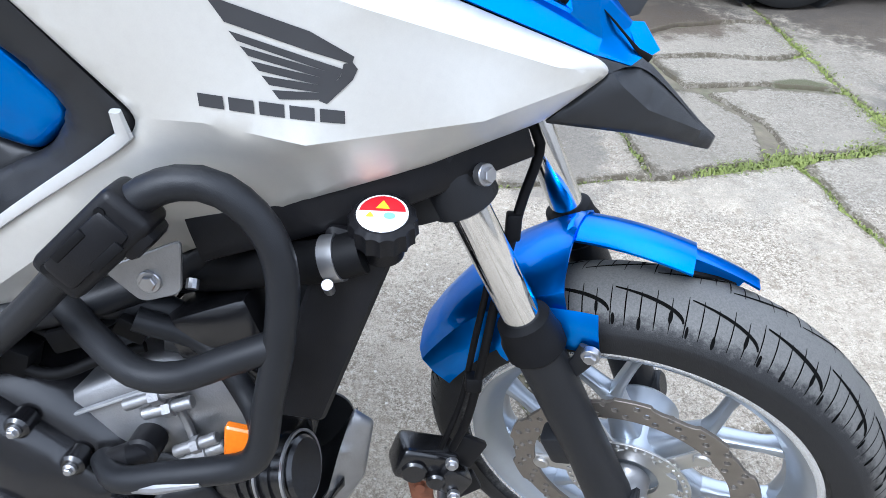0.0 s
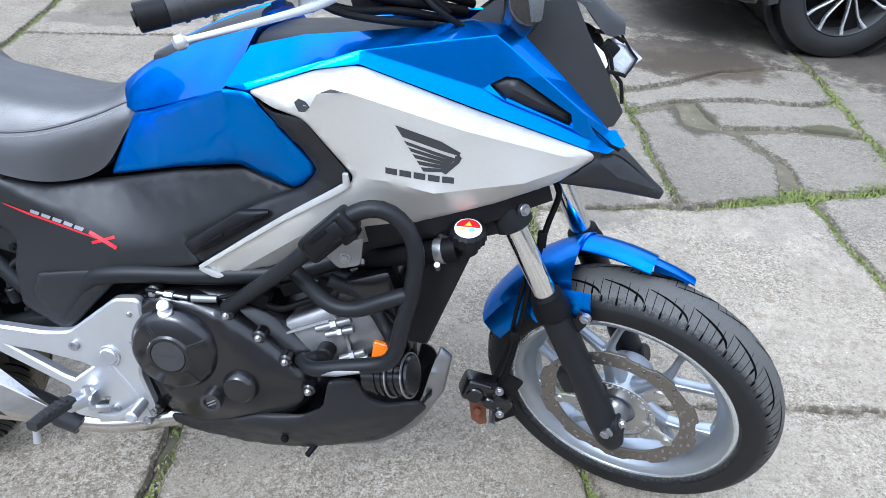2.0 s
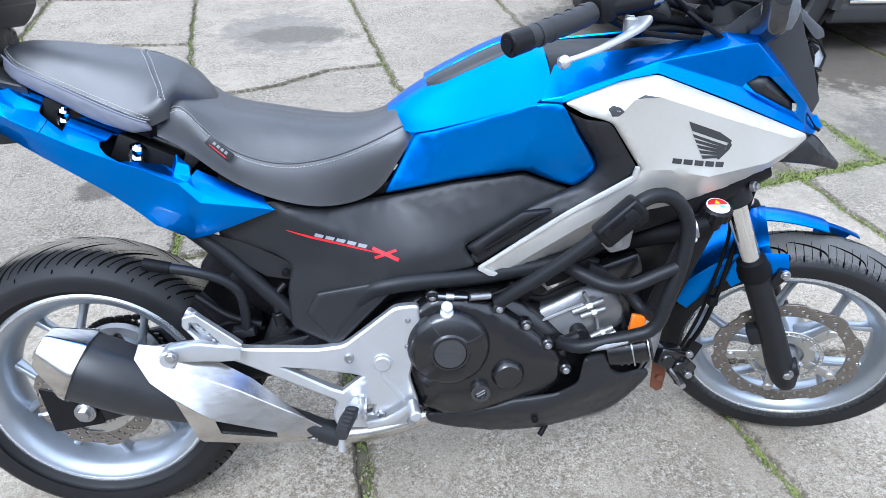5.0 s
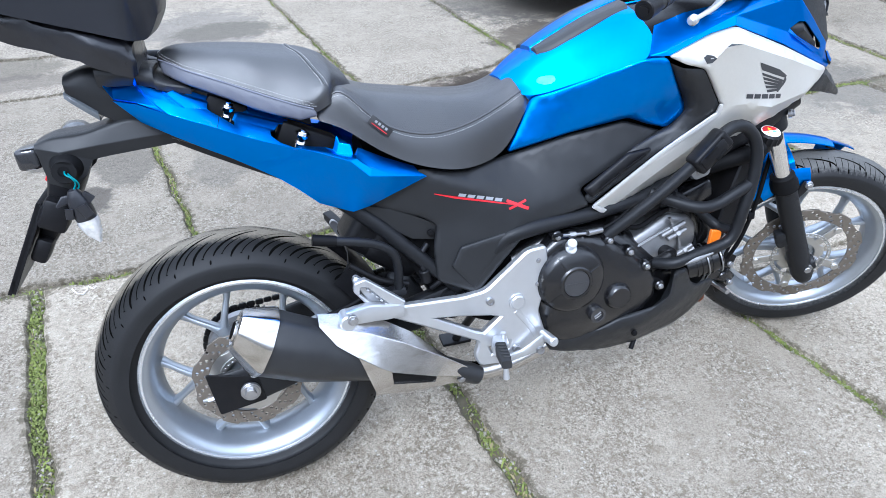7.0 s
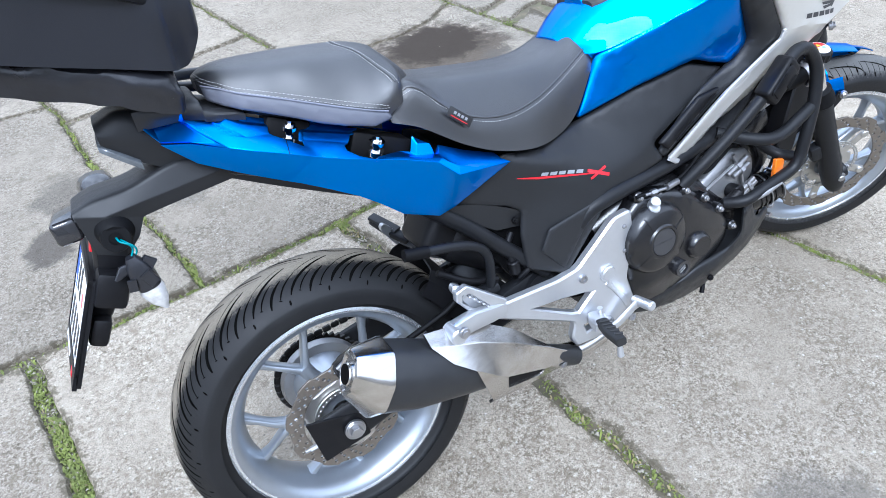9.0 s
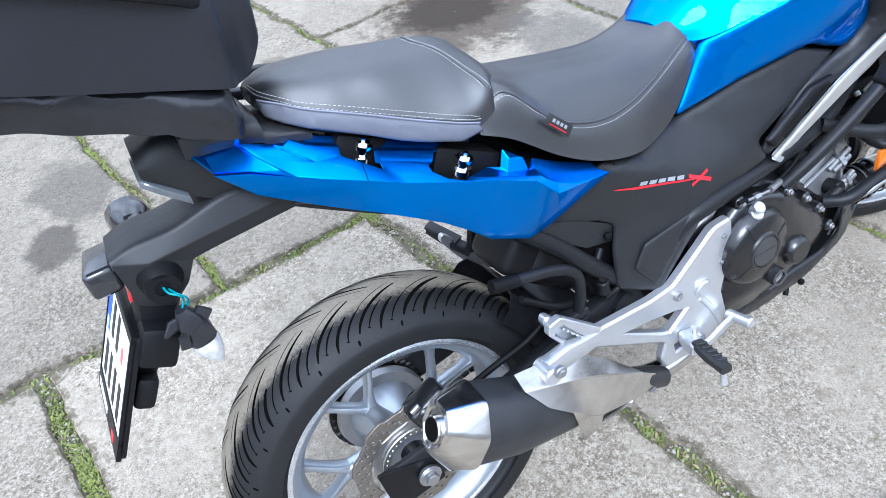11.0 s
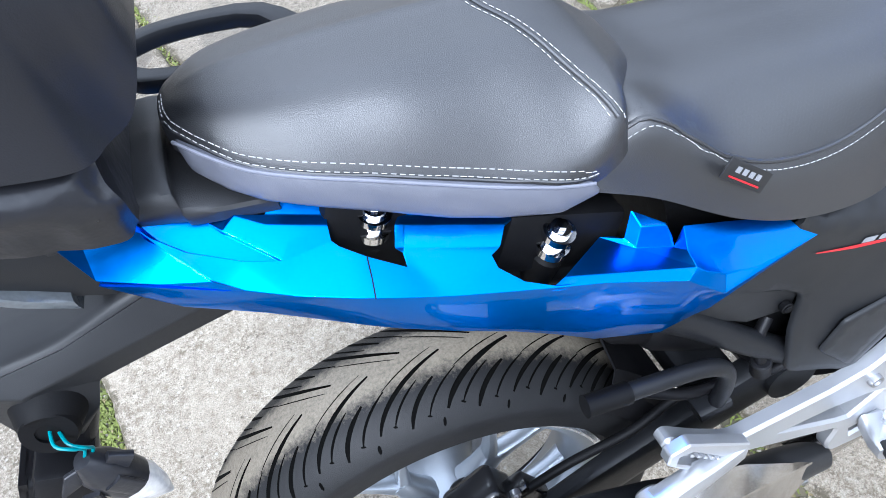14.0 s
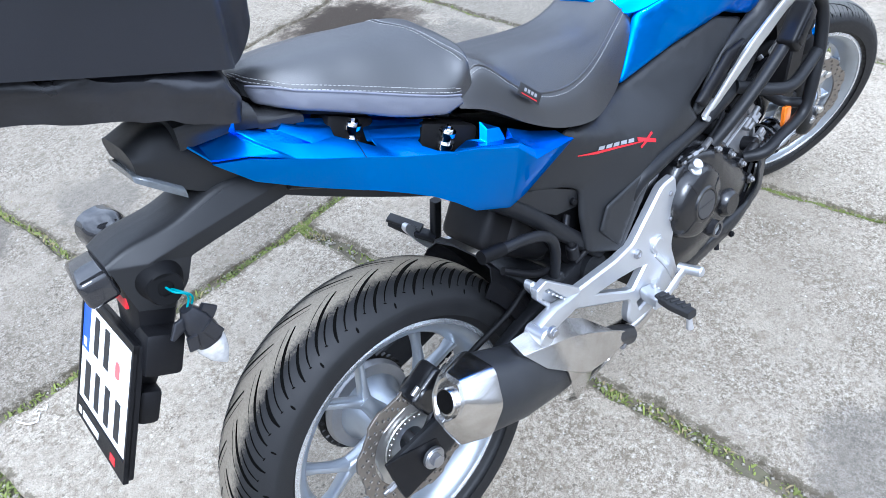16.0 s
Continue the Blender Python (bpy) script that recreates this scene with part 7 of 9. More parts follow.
part("water_elbow", merge(tube([(0.945, -0.14, 0.445), (0.958, -0.155, 0.462), (0.975, -0.158, 0.472), (0.99, -0.145, 0.468)], 0.013, 18), cyl((0.985, -0.125, 0.47), (0.985, -0.158, 0.472), 0.017, n=20, chamfer=0.003)), BLACK_PLASTIC, engine)
part("wiring", merge(tube([(0.68, -0.165, 0.575), (0.74, -0.165, 0.572), (0.80, -0.15, 0.565), (0.86, -0.145, 0.59), (0.92, -0.12, 0.63)], 0.004), tube([(0.84, -0.13, 0.57), (0.90, -0.135, 0.548), (0.95, -0.13, 0.565), (0.99, -0.12, 0.575)], 0.006), tube([(0.87, -0.12, 0.60), (0.93, -0.13, 0.585), (0.98, -0.12, 0.60)], 0.005), block((0.045, 0.02, 0.025), pose(0.93, -0.13, 0.592, 0, -20, 0), 0.004), block((0.03, 0.02, 0.02), pose(0.985, -0.125, 0.60, 0, 30, 0), 0.003), block((0.05, 0.03, 0.03), pose(0.86, -0.125, 0.565, 0, 20, 0), 0.004)), DEEP_BLACK, engine)
part("cable_joint", merge(cyl((0.70, -0.168, 0.574), (0.755, -0.168, 0.570), 0.0035, n=12), cyl((0.715, -0.168, 0.573), (0.73, -0.168, 0.572), 0.007, n=6), cyl((0.76, -0.166, 0.569), (0.80, -0.155, 0.566), 0.007, n=14)), BOLT, engine)
part("oil_filter", merge(cyl((1.055, -0.105, 0.410), (1.135, -0.125, 0.432), 0.036, n=28, chamfer=0.004), *[cyl((1.080 + 0.012 * k, -0.111 - 0.003 * k, 0.4167 + 0.0033 * k), (1.084 + 0.012 * k, -0.112 - 0.003 * k, 0.4178 + 0.0033 * k), 0.039, n=28) for k in range(4)]), ENGINE_BLACK, engine)
part("filter_end", cyl((1.135, -0.125, 0.432), (1.142, -0.1265, 0.434), 0.036, n=28, chamfer=0.004), ENGINE_BLACK, engine)
parts("filter_rim", [xf(lathe([(0.0385, 0.0), (0.0415, 0.0), (0.0415, 0.003), (0.0385, 0.003)], 40, True), look((1.137 - 0.030 * k, -0.1255 + 0.0075 * k, 0.4325 - 0.0083 * k), (1.30, -0.166, 0.477)) @ pose(0, 0, 0, 90, 0, 0)) for k in range(2)], BOLT, engine)
part("reflector", plate([(1.078, 0.526), (1.106, 0.520), (1.100, 0.474), (1.073, 0.480)], -0.174, -0.165, bevel=0.002, corner=0.004), ORANGE, bike, "orange side reflector")

BELLY = [(0.676, 0.292, 0.142), (0.75, 0.293, 0.148), (0.793, 0.302, 0.152), (0.858, 0.330, 0.160), (0.945, 0.345, 0.168), (0.985, 0.370, 0.170), (0.995, 0.428, 0.166), (1.040, 0.426, 0.150), (1.06, 0.38, 0.14), (1.09, 0.360, 0.128), (1.152, 0.355, 0.100), (1.165, 0.335, 0.092), (1.12, 0.275, 0.085), (1.076, 0.240, 0.082), (0.945, 0.212, 0.092), (0.83, 0.220, 0.110), (0.725, 0.250, 0.130), (0.68, 0.270, 0.138)]
belly = both("belly_pan", panel(BELLY, [[(0.793, 0.302, 0.152), (0.90, 0.305, 0.165), (1.02, 0.34, 0.158), (1.152, 0.355, 0.100)], [(0.725, 0.262, 0.138), (0.92, 0.262, 0.138), (1.09, 0.290, 0.105)]], soft=2), GREY_PLASTIC, "dark grey belly pan")
part("belly_floor", loft([(0.70, [(0, 0.25), (0.08, 0.25), (0.11, 0.255), (0.13, 0.27)]), (0.90, [(0, 0.205), (0.05, 0.205), (0.08, 0.21), (0.10, 0.225)]), (1.10, [(0, 0.25), (0.04, 0.25), (0.06, 0.255), (0.08, 0.27)]), (1.17, [(0, 0.34), (0.04, 0.34), (0.06, 0.345), (0.07, 0.36)])]), BLACK_PLASTIC, belly)
part("belly_side", panel([(1.165, 0.400, 0.066), (1.152, 0.345, 0.074), (1.110, 0.278, 0.078), (1.060, 0.240, 0.080), (0.970, 0.216, 0.086), (1.00, 0.206, 0.070), (1.08, 0.216, 0.060), (1.145, 0.260, 0.050), (1.192, 0.345, 0.043), (1.203, 0.425, 0.043), (1.180, 0.448, 0.050)], soft=0, corner=0.006), CAST, belly, "pale grey front lip of the belly pan")
parts("pan_screw", [bolt_head((0.905, -0.153, 0.275), (0, -1, 0), 0.005, 0.004), cyl((0.945, -0.09, 0.215), (0.93, -0.10, 0.195), 0.006)], DEEP_BLACK, belly)

radiator = part("radiator", merge(xf(plate([(1.175, 0.722), (1.236, 0.706), (1.165, 0.512), (1.108, 0.520)], -0.147, -0.105, bevel=0.004, corner=0.008), Matrix.Identity(4)), xf(plate([(1.175, 0.722), (1.236, 0.706), (1.165, 0.512), (1.108, 0.520)], 0.147, 0.105, bevel=0.004, corner=0.008), Matrix.Identity(4)),
     plate([(1.185, 0.700), (1.222, 0.690), (1.155, 0.525), (1.120, 0.532)], -0.105, 0.105, bevel=0.001)), BLACK_PLASTIC, bike, "black radiator with a ribbed cap")
part("core_fin", merge(*[strut([(1.225 - 0.0068 * k, -0.104, 0.685 - 0.0165 * k), (1.225 - 0.0068 * k, 0.104, 0.685 - 0.0165 * k)], 0.003, 0.004, (1, 0, 0), n=6) for k in range(10)]), BLACK_TUBE, radiator)
cap = part("radiator_cap", xf(merge(lathe([(0.0, 0.022), (0.024, 0.022), (0.028, 0.018), (0.029, 0.0), (0.020, -0.002), (0.018, -0.025)], 48, wave=lambda r, a: r + (0.0014 * math.cos(16 * a) if r > 0.027 else 0))), pose(1.222, -0.144, 0.718, 112, 0, 0)), BLACK_PLASTIC, radiator)
CAPM = pose(1.222, -0.144, 0.718, 112, 0, 0) @ pose(0, 0.0225, 0)
part("cap_sticker", xf(lathe([(0.0, 0.0003), (0.0215, 0.0003), (0.0218, -0.0005)], 40), CAPM), WHITE, cap, "red, yellow and blue warning sticker")
part("sticker_red", xf(([(0.0195 * math.cos(a), 0.0009, 0.0195 * math.sin(a)) for a in [radians(185 + 17 * k) for k in range(11)]], [tuple(range(11))]), CAPM), RED, cap)
part("sticker_yellow", xf(([(-0.006, 0.0014, -0.004), (0.0, 0.0014, -0.014), (0.006, 0.0014, -0.004)], [(0, 1, 2)]), CAPM), YELLOW, cap)
part("sticker_yellow", xf(([(-0.014, 0.0014, 0.006), (-0.010, 0.0014, 0.0), (-0.006, 0.0014, 0.006)], [(0, 1, 2)]), CAPM), YELLOW, cap)
part("sticker_blue", xf(([(0.006 + 0.005 * math.cos(a), 0.0014, 0.004 + 0.004 * math.sin(a)) for a in [radians(40 * k) for k in range(9)]], [tuple(range(9))]), CAPM), SKYBLUE, cap)
part("radiator_hose", tube([(1.205, -0.150, 0.702), (1.17, -0.148, 0.690), (1.12, -0.125, 0.672), (1.06, -0.10, 0.650), (1.0, -0.085, 0.64)], 0.0195, 22), DEEP_BLACK, radiator)
parts("hose_clamp", [merge(cyl((1.187, -0.150, 0.696), (1.174, -0.148, 0.692), 0.0215, n=28), cyl((1.178, -0.172, 0.680), (1.178, -0.160, 0.668), 0.005, n=10)), cyl((1.046, -0.122, 0.652), (1.046, -0.128, 0.645), 0.006, n=10)], BOLT, radiator)
part("head_pipe", merge(tube([(1.03, -0.09, 0.60), (1.08, -0.10, 0.57), (1.12, -0.09, 0.50), (1.10, -0.05, 0.42)], 0.02, 16), block((0.09, 0.06, 0.05), pose(1.06, -0.10, 0.60, 0, -20, 0), 0.01)), ENGINE_BLACK, engine)

crash = part("crash_bar", tube([(0.815, -0.150, 0.548), (0.86, -0.168, 0.588), (0.932, -0.190, 0.652), (1.005, -0.208, 0.724), (1.045, -0.210, 0.763), (1.078, -0.207, 0.778), (1.11, -0.204, 0.772), (1.138, -0.202, 0.742), (1.149, -0.203, 0.700), (1.143, -0.205, 0.640), (1.130, -0.204, 0.580), (1.120, -0.200, 0.528), (1.105, -0.197, 0.504), (1.08, -0.194, 0.493), (1.03, -0.190, 0.480), (0.975, -0.182, 0.464), (0.945, -0.150, 0.458)], 0.0135, 20), BLACK_TUBE, bike, "black tubular engine crash bar")
part("crash_bar_stay", merge(tube([(0.93, -0.135, 0.628), (0.97, -0.165, 0.612), (1.015, -0.195, 0.600), (1.055, -0.202, 0.602), (1.10, -0.204, 0.622), (1.142, -0.203, 0.640)], 0.0135, 20)), BLACK_TUBE, crash)
part("crash_bar_stay", merge(tube([(0.99, -0.13, 0.612), (1.05, -0.12, 0.58), (1.10, -0.15, 0.53), (1.12, -0.195, 0.525)], 0.012, 18)), BLACK_TUBE, crash)
part("scraped_patch", tube([(1.062, -0.2045, 0.4845), (1.02, -0.200, 0.4735), (0.985, -0.193, 0.463)], [0.003, 0.0065, 0.004], 10), CAST, crash, "bare scraped metal")
PAD = pose(1.017, -0.211, 0.733, 0, -43, 0)
pad = part("crash_pad", merge(block((0.094, 0.040, 0.044), PAD, 0.008, 3), block((0.070, 0.046, 0.030), PAD @ pose(-0.002, -0.001, 0.0), 0.006, 2), block((0.030, 0.034, 0.050), PAD @ pose(0.026, 0.0, -0.004), 0.006, 2)), BLACK_PLASTIC, crash, "black plastic slider pad")
parts("pad_slot", [block((0.034, 0.003, 0.007), PAD @ pose(-0.006, -0.0235, 0.0105), 0.001), block((0.030, 0.003, 0.008), PAD @ pose(0.008, -0.0235, -0.0130), 0.001)], DEEP_BLACK, pad)
parts("pad_screw", [xf(cyl((-0.036, -0.0195, 0.010), (-0.036, -0.0215, 0.010), 0.004), PAD), xf(cyl((0.030, -0.0195, 0.012), (0.030, -0.0215, 0.012), 0.004), PAD)], DEEP_BLACK, pad)
part("mount_tab", merge(plate([(0.99, 0.685), (1.06, 0.715), (1.055, 0.665), (1.02, 0.655)], -0.172, -0.168, bevel=0.001, corner=0.008)), CAST, crash)
part("tab_bolt", merge(bolt_head((1.03, -0.173, 0.676), (0, -1, 0), 0.007, 0.006)), BOLT, crash)
part("crash_bar", tube([(0.815, 0.150, 0.548), (0.932, 0.190, 0.652), (1.005, 0.208, 0.724), (1.078, 0.207, 0.778), (1.138, 0.202, 0.742), (1.149, 0.203, 0.700), (1.130, 0.204, 0.580), (1.105, 0.197, 0.504), (1.03, 0.190, 0.480), (0.945, 0.150, 0.458)], 0.0135, 14), BLACK_TUBE, bike)


# ---- motorcycle: rear ----
BRACKET = [(0.664, 0.556), (0.618, 0.552), (0.575, 0.517), (0.520, 0.473), (0.47, 0.468), (0.33, 0.478), (0.285, 0.520), (0.243, 0.566), (0.233, 0.553), (0.258, 0.510), (0.295, 0.462), (0.345, 0.435), (0.47, 0.366), (0.503, 0.348), (0.490, 0.312), (0.500, 0.285), (0.58, 0.280), (0.655, 0.290), (0.664, 0.33), (0.645, 0.40), (0.656, 0.44), (0.668, 0.50)]


def tilt_plate(geo):
    """The bracket leans outwards towards the rear."""
    return [(v[0], v[1] - 0.05 * max(0.0, 0.50 - v[0]), v[2]) for v in geo[0]], geo[1]


bracket = part("footrest_bracket", tilt_plate(plate(BRACKET, -0.168, -0.150, [[(0.400, 0.433), (0.470, 0.421), (0.532, 0.409), (0.552, 0.402), (0.513, 0.370), (0.494, 0.377)], [(0.525, 0.330), (0.575, 0.336), (0.570, 0.318), (0.53, 0.310)]], 0.004, 0.012)), ALLOY, bike, "silver cast alloy footrest bracket")
part("bracket_rib", tilt_plate(strut([(0.59, -0.1685, 0.41), (0.625, -0.1685, 0.36), (0.652, -0.1685, 0.305)], 0.012, 0.004)), ALLOY, bracket)
part("bracket_boss", xf(lathe([(0.0, -0.1755), (0.014, -0.1755), (0.0165, -0.1735), (0.017, -0.172), (0.020, -0.172), (0.021, -0.165)], 40), pose(0.593, 0, 0.433)), ALLOY, bracket)
for x, z in ((0.529, 0.447), (0.588, 0.315), (0.648, 0.296)):
    part("bracket_bolt", merge(xf(lathe([(0.0, -0.172), (0.005, -0.172), (0.006, -0.175), (0.0085, -0.175), (0.0095, -0.172), (0.0095, -0.160)], 24), pose(x, 0, z))), BOLT, bracket)
part("footrest_bracket", mirror(tilt_plate(plate(BRACKET, -0.168, -0.150, [[(0.405, 0.443), (0.478, 0.432), (0.545, 0.412), (0.520, 0.382), (0.480, 0.378)]], 0.004, 0.012))), ALLOY, bike)
peg = part("rider_footrest", merge(strut([(0.545, -0.175, 0.345), (0.535, -0.205, 0.350), (0.530, -0.222, 0.352)], [0.03, 0.036, 0.03], [0.03, 0.026, 0.022], (0, 0, 1)), cyl((0.555, -0.19, 0.325), (0.55, -0.19, 0.375), 0.006, n=12), *[cyl((0.56, -0.178 - 0.004 * k, 0.345), (0.54, -0.178 - 0.004 * k, 0.345), 0.013, n=14) for k in range(3)]), ALLOY, bike, "folding rider footrest with black rubber")
part("footrest_rubber", merge(strut([(0.535, -0.212, 0.358), (0.525, -0.25, 0.361), (0.518, -0.295, 0.363)], [0.024, 0.028, 0.022], 0.018, (0, 0, 1)), *[strut([(0.522 - 0.001 * k, -0.222 - 0.013 * k, 0.369 + 0.0005 * k), (0.540 - 0.002 * k, -0.230 - 0.013 * k, 0.369 + 0.0005 * k)], 0.005, 0.006, (0, 0, 1)) for k in range(5)]), RUBBER, peg)
part("feeler", merge(cyl((0.518, -0.288, 0.355), (0.518, -0.290, 0.325), 0.005, 0.007, 14, 0.002)), ALLOY, peg)
pedal = part("brake_pedal", strut([(0.56, -0.180, 0.300), (0.60, -0.185, 0.310), (0.635, -0.190, 0.335), (0.648, -0.195, 0.345)], [0.02, 0.016, 0.016, 0.02], 0.010), ALLOY, bike, "silver rear brake pedal")
part("pedal_pad", cyl((0.65, -0.178, 0.345), (0.655, -0.232, 0.350), 0.011, n=22, chamfer=0.003), ALLOY, pedal)
foot = part("pillion_footrest", merge(strut([(0.212, -0.205, 0.491), (0.255, -0.200, 0.492), (0.300, -0.192, 0.482), (0.330, -0.185, 0.478)], [0.034, 0.040, 0.034, 0.03], [0.028, 0.026, 0.020, 0.02], n=12), cyl((0.212, -0.188, 0.489), (0.212, -0.230, 0.489), 0.0165, n=26, chamfer=0.003)), ALLOY, bike, "folded silver pillion footrest")
part("pivot_bolt", bolt_head((0.221, -0.234, 0.498), (0, -1, 0), 0.0075, 0.006), BOLT, foot)
part("heel_guard", plate([(0.236, 0.556), (0.259, 0.562), (0.338, 0.496), (0.302, 0.462), (0.286, 0.466), (0.233, 0.538)], -0.194, -0.180, [[(0.248, 0.545), (0.262, 0.543), (0.306, 0.492), (0.292, 0.478), (0.245, 0.530)]], 0.002, 0.004), ALLOY, foot, "slotted alloy heel guard")
parts("guard_tooth", [block((0.006, 0.010, 0.004), pose(0.262 + 0.0085 * k, -0.190, 0.5365 - 0.0092 * k, 0, 45, 0), 0.0008, 1) for k in range(6)], ALLOY, foot)
left_foot = part("pillion_footrest", merge(strut([(0.30, 0.13, 0.60), (0.295, 0.14, 0.55), (0.29, 0.145, 0.515)], 0.02, 0.02), strut([(0.285, 0.14, 0.515), (0.26, 0.175, 0.535), (0.237, 0.218, 0.556)], [0.026, 0.030, 0.022], 0.016, (0, 0, 1))), BLACK_TUBE, bike, "black left pillion footrest folded out")
part("footrest_rubber", strut([(0.272, 0.162, 0.537), (0.237, 0.220, 0.565)], 0.026, 0.010, (0, 0, 1)), RUBBER, left_foot)

# exhaust
CAN_AT, CAN_AXIS, CAN_UP = Vector((0.046, 0, 0.465)), Vector((0.886, 0, -0.464)).normalized(), Vector((0.464, 0, 0.886)).normalized()
CAN = [(0.55, 1.0), (1.0, 0.40), (0.86, -0.35), (0.05, -1.0), (-0.55, -0.85), (-0.95, -0.15), (-0.80, 0.65), (-0.40, 1.0)]


def on_can(s, y, u):
    return CAN_AT + CAN_AXIS * s + CAN_UP * u + Vector((0, y, 0))


def silencer(rows, corner):
    """A silencer shell of faceted sections: rows of (way along its axis, y, lift, half width, half height)."""
    loop = rounded(CAN, corner, 5)
    n = len(loop)
    vs, fs = [], []
    for s, y, u, w, h in rows:
        vs += [on_can(s, y - w * o, u + h * v) for o, v in loop]
    for i in range(len(rows) - 1):
        for k in range(n):
            fs.append((i * n + k, i * n + (k + 1) % n, (i + 1) * n + (k + 1) % n, (i + 1) * n + k))
    fs += [tuple(range(n)), tuple((len(rows) - 1) * n + k for k in range(n))]
    return vs, fs


exhaust = part("exhaust_silencer", silencer([(-0.004, -0.205, 0.0, 0.064, 0.070), (0.002, -0.205, 0.0, 0.067, 0.073), (0.10, -0.200, 0.003, 0.065, 0.069), (0.19, -0.192, 0.010, 0.056, 0.057), (0.25, -0.187, 0.014, 0.047, 0.046), (0.33, -0.176, 0.020, 0.038, 0.034), (0.42, -0.162, 0.024, 0.029, 0.026), (0.50, -0.155, 0.022, 0.024, 0.024)], 0.30), CAN_GREY, bike, "exhaust silencer with steel end cap and shield")
part("end_cap", silencer([(-0.062, -0.225, 0.025, 0.026, 0.030), (-0.066, -0.225, 0.025, 0.030, 0.035), (-0.064, -0.224, 0.024, 0.036, 0.042), (-0.059, -0.222, 0.022, 0.040, 0.046), (-0.004, -0.206, 0.001, 0.069, 0.075), (0.004, -0.205, 0.0, 0.070, 0.076), (0.006, -0.205, 0.0, 0.067, 0.073)], 0.16), STEEL, exhaust, "polished steel end cap", 20)
part("outlet_rim", tube([on_can(-0.060, -0.226, 0.026), on_can(-0.068, -0.226, 0.026), on_can(-0.070, -0.226, 0.026)], [0.021, 0.021, 0.019], 28, smooth=False), STEEL, exhaust)
# flat near-black disc paints the shade inside the outlet hole
part("outlet", cyl(on_can(-0.064, -0.226, 0.026), on_can(-0.0706, -0.226, 0.026), 0.0175, n=28), OUTLET_DARK, exhaust, "near-black disc painting the shaded inside of the outlet")
SHIELD = {"t": [(0.156, 0.201, 0.509), (0.246, 0.190, 0.488), (0.298, 0.186, 0.453), (0.345, 0.182, 0.418), (0.438, 0.172, 0.318), (0.504, 0.166, 0.266)],
          "c": [(0.155, 0.229, 0.495), (0.213, 0.229, 0.474), (0.250, 0.226, 0.458), (0.324, 0.212, 0.412), (0.420, 0.189, 0.338)],
          "d": [(0.183, 0.248, 0.456), (0.222, 0.254, 0.423), (0.262, 0.252, 0.388), (0.286, 0.247, 0.370), (0.388, 0.213, 0.314), (0.500, 0.165, 0.256)],
          "e": [(0.250, 0.240, 0.326), (0.252, 0.218, 0.303), (0.329, 0.194, 0.277), (0.412, 0.176, 0.262), (0.500, 0.163, 0.252)], "f": [(0.290, 0.232, 0.330), (0.386, 0.200, 0.292)]}
SHIELD_FACES = ["c0 t0 t1 c1", "c1 t1 t2 c2", "c2 t2 t3 c3", "c3 t3 t4 c4", "c4 t4 t5", "c0 c1 d1 d0", "c1 c2 d2 d1", "c2 c3 d3 d2", "c3 c4 d4 d3", "c4 t5 d5 d4", "d1 d2 d3 f0 e0", "d4 d5 e4 e3 f1", "e0 f0 e2 e1", "f0 f1 e3 e2"]
shield = part("heat_shield", folded(corners(*[{k + str(i): p for i, p in enumerate(row)} for k, row in SHIELD.items()]), [f.split() for f in SHIELD_FACES], [range(5), range(5, 10)], bend=8, soft=0.002, thick=0.006), STEEL, exhaust, "faceted brushed steel heat shield", 30)
flatten(shield, 30)
part("shield_slot", folded(corners({"a": (0.284, 0.241, 0.372), "b": (0.390, 0.207, 0.316), "c": (0.388, 0.194, 0.290), "d": (0.288, 0.226, 0.328)}), ["a b c d".split()], thick=0.002), DEEP_BLACK, shield, "dark slot in the heat shield")
part("shield_bolt", bolt_head((0.452, -0.182, 0.272), (0, -1, 0), 0.006, 0.005), BOLT, shield)
part("link_pipe", merge(tube([(0.45, -0.145, 0.268), (0.52, -0.142, 0.255), (0.60, -0.135, 0.262), (0.67, -0.12, 0.275), (0.74, -0.07, 0.26), (0.85, -0.03, 0.24)], [0.026, 0.022, 0.022, 0.022, 0.024, 0.024], 22)), STEEL, exhaust)

# swingarm, chain, rear brake, hugger
arm = part("swingarm", merge(strut([(-0.075, -0.112, 0.316), (0.0, -0.112, 0.325), (0.10, -0.108, 0.345), (0.25, -0.10, 0.385), (0.46, -0.09, 0.43)], [0.085, 0.090, 0.075, 0.07, 0.08], [0.016, 0.018, 0.026, 0.032, 0.04]), strut([(-0.06, 0.118, 0.318), (0.10, 0.112, 0.345), (0.25, 0.105, 0.385), (0.46, 0.09, 0.43)], [0.07, 0.07, 0.07, 0.08], [0.018, 0.026, 0.032, 0.04]), cyl((0.46, -0.12, 0.43), (0.46, 0.12, 0.43), 0.035), strut([(0.38, -0.08, 0.41), (0.38, 0.08, 0.41)], 0.07, 0.06, (0, 0, 1))), BLACK_TUBE, bike, "black box-section swingarm")
part("axle_plate", plate([(-0.085, 0.372), (0.02, 0.345), (0.03, 0.285), (-0.07, 0.268)], -0.1225, -0.119, bevel=0.001, corner=0.006), BLACK_PLASTIC, arm)
part("adjuster", merge(cyl((-0.09, -0.112, 0.305), (-0.072, -0.112, 0.307), 0.006, n=6), cyl((-0.1, -0.112, 0.304), (-0.09, -0.112, 0.305), 0.004, n=10)), BOLT, arm)
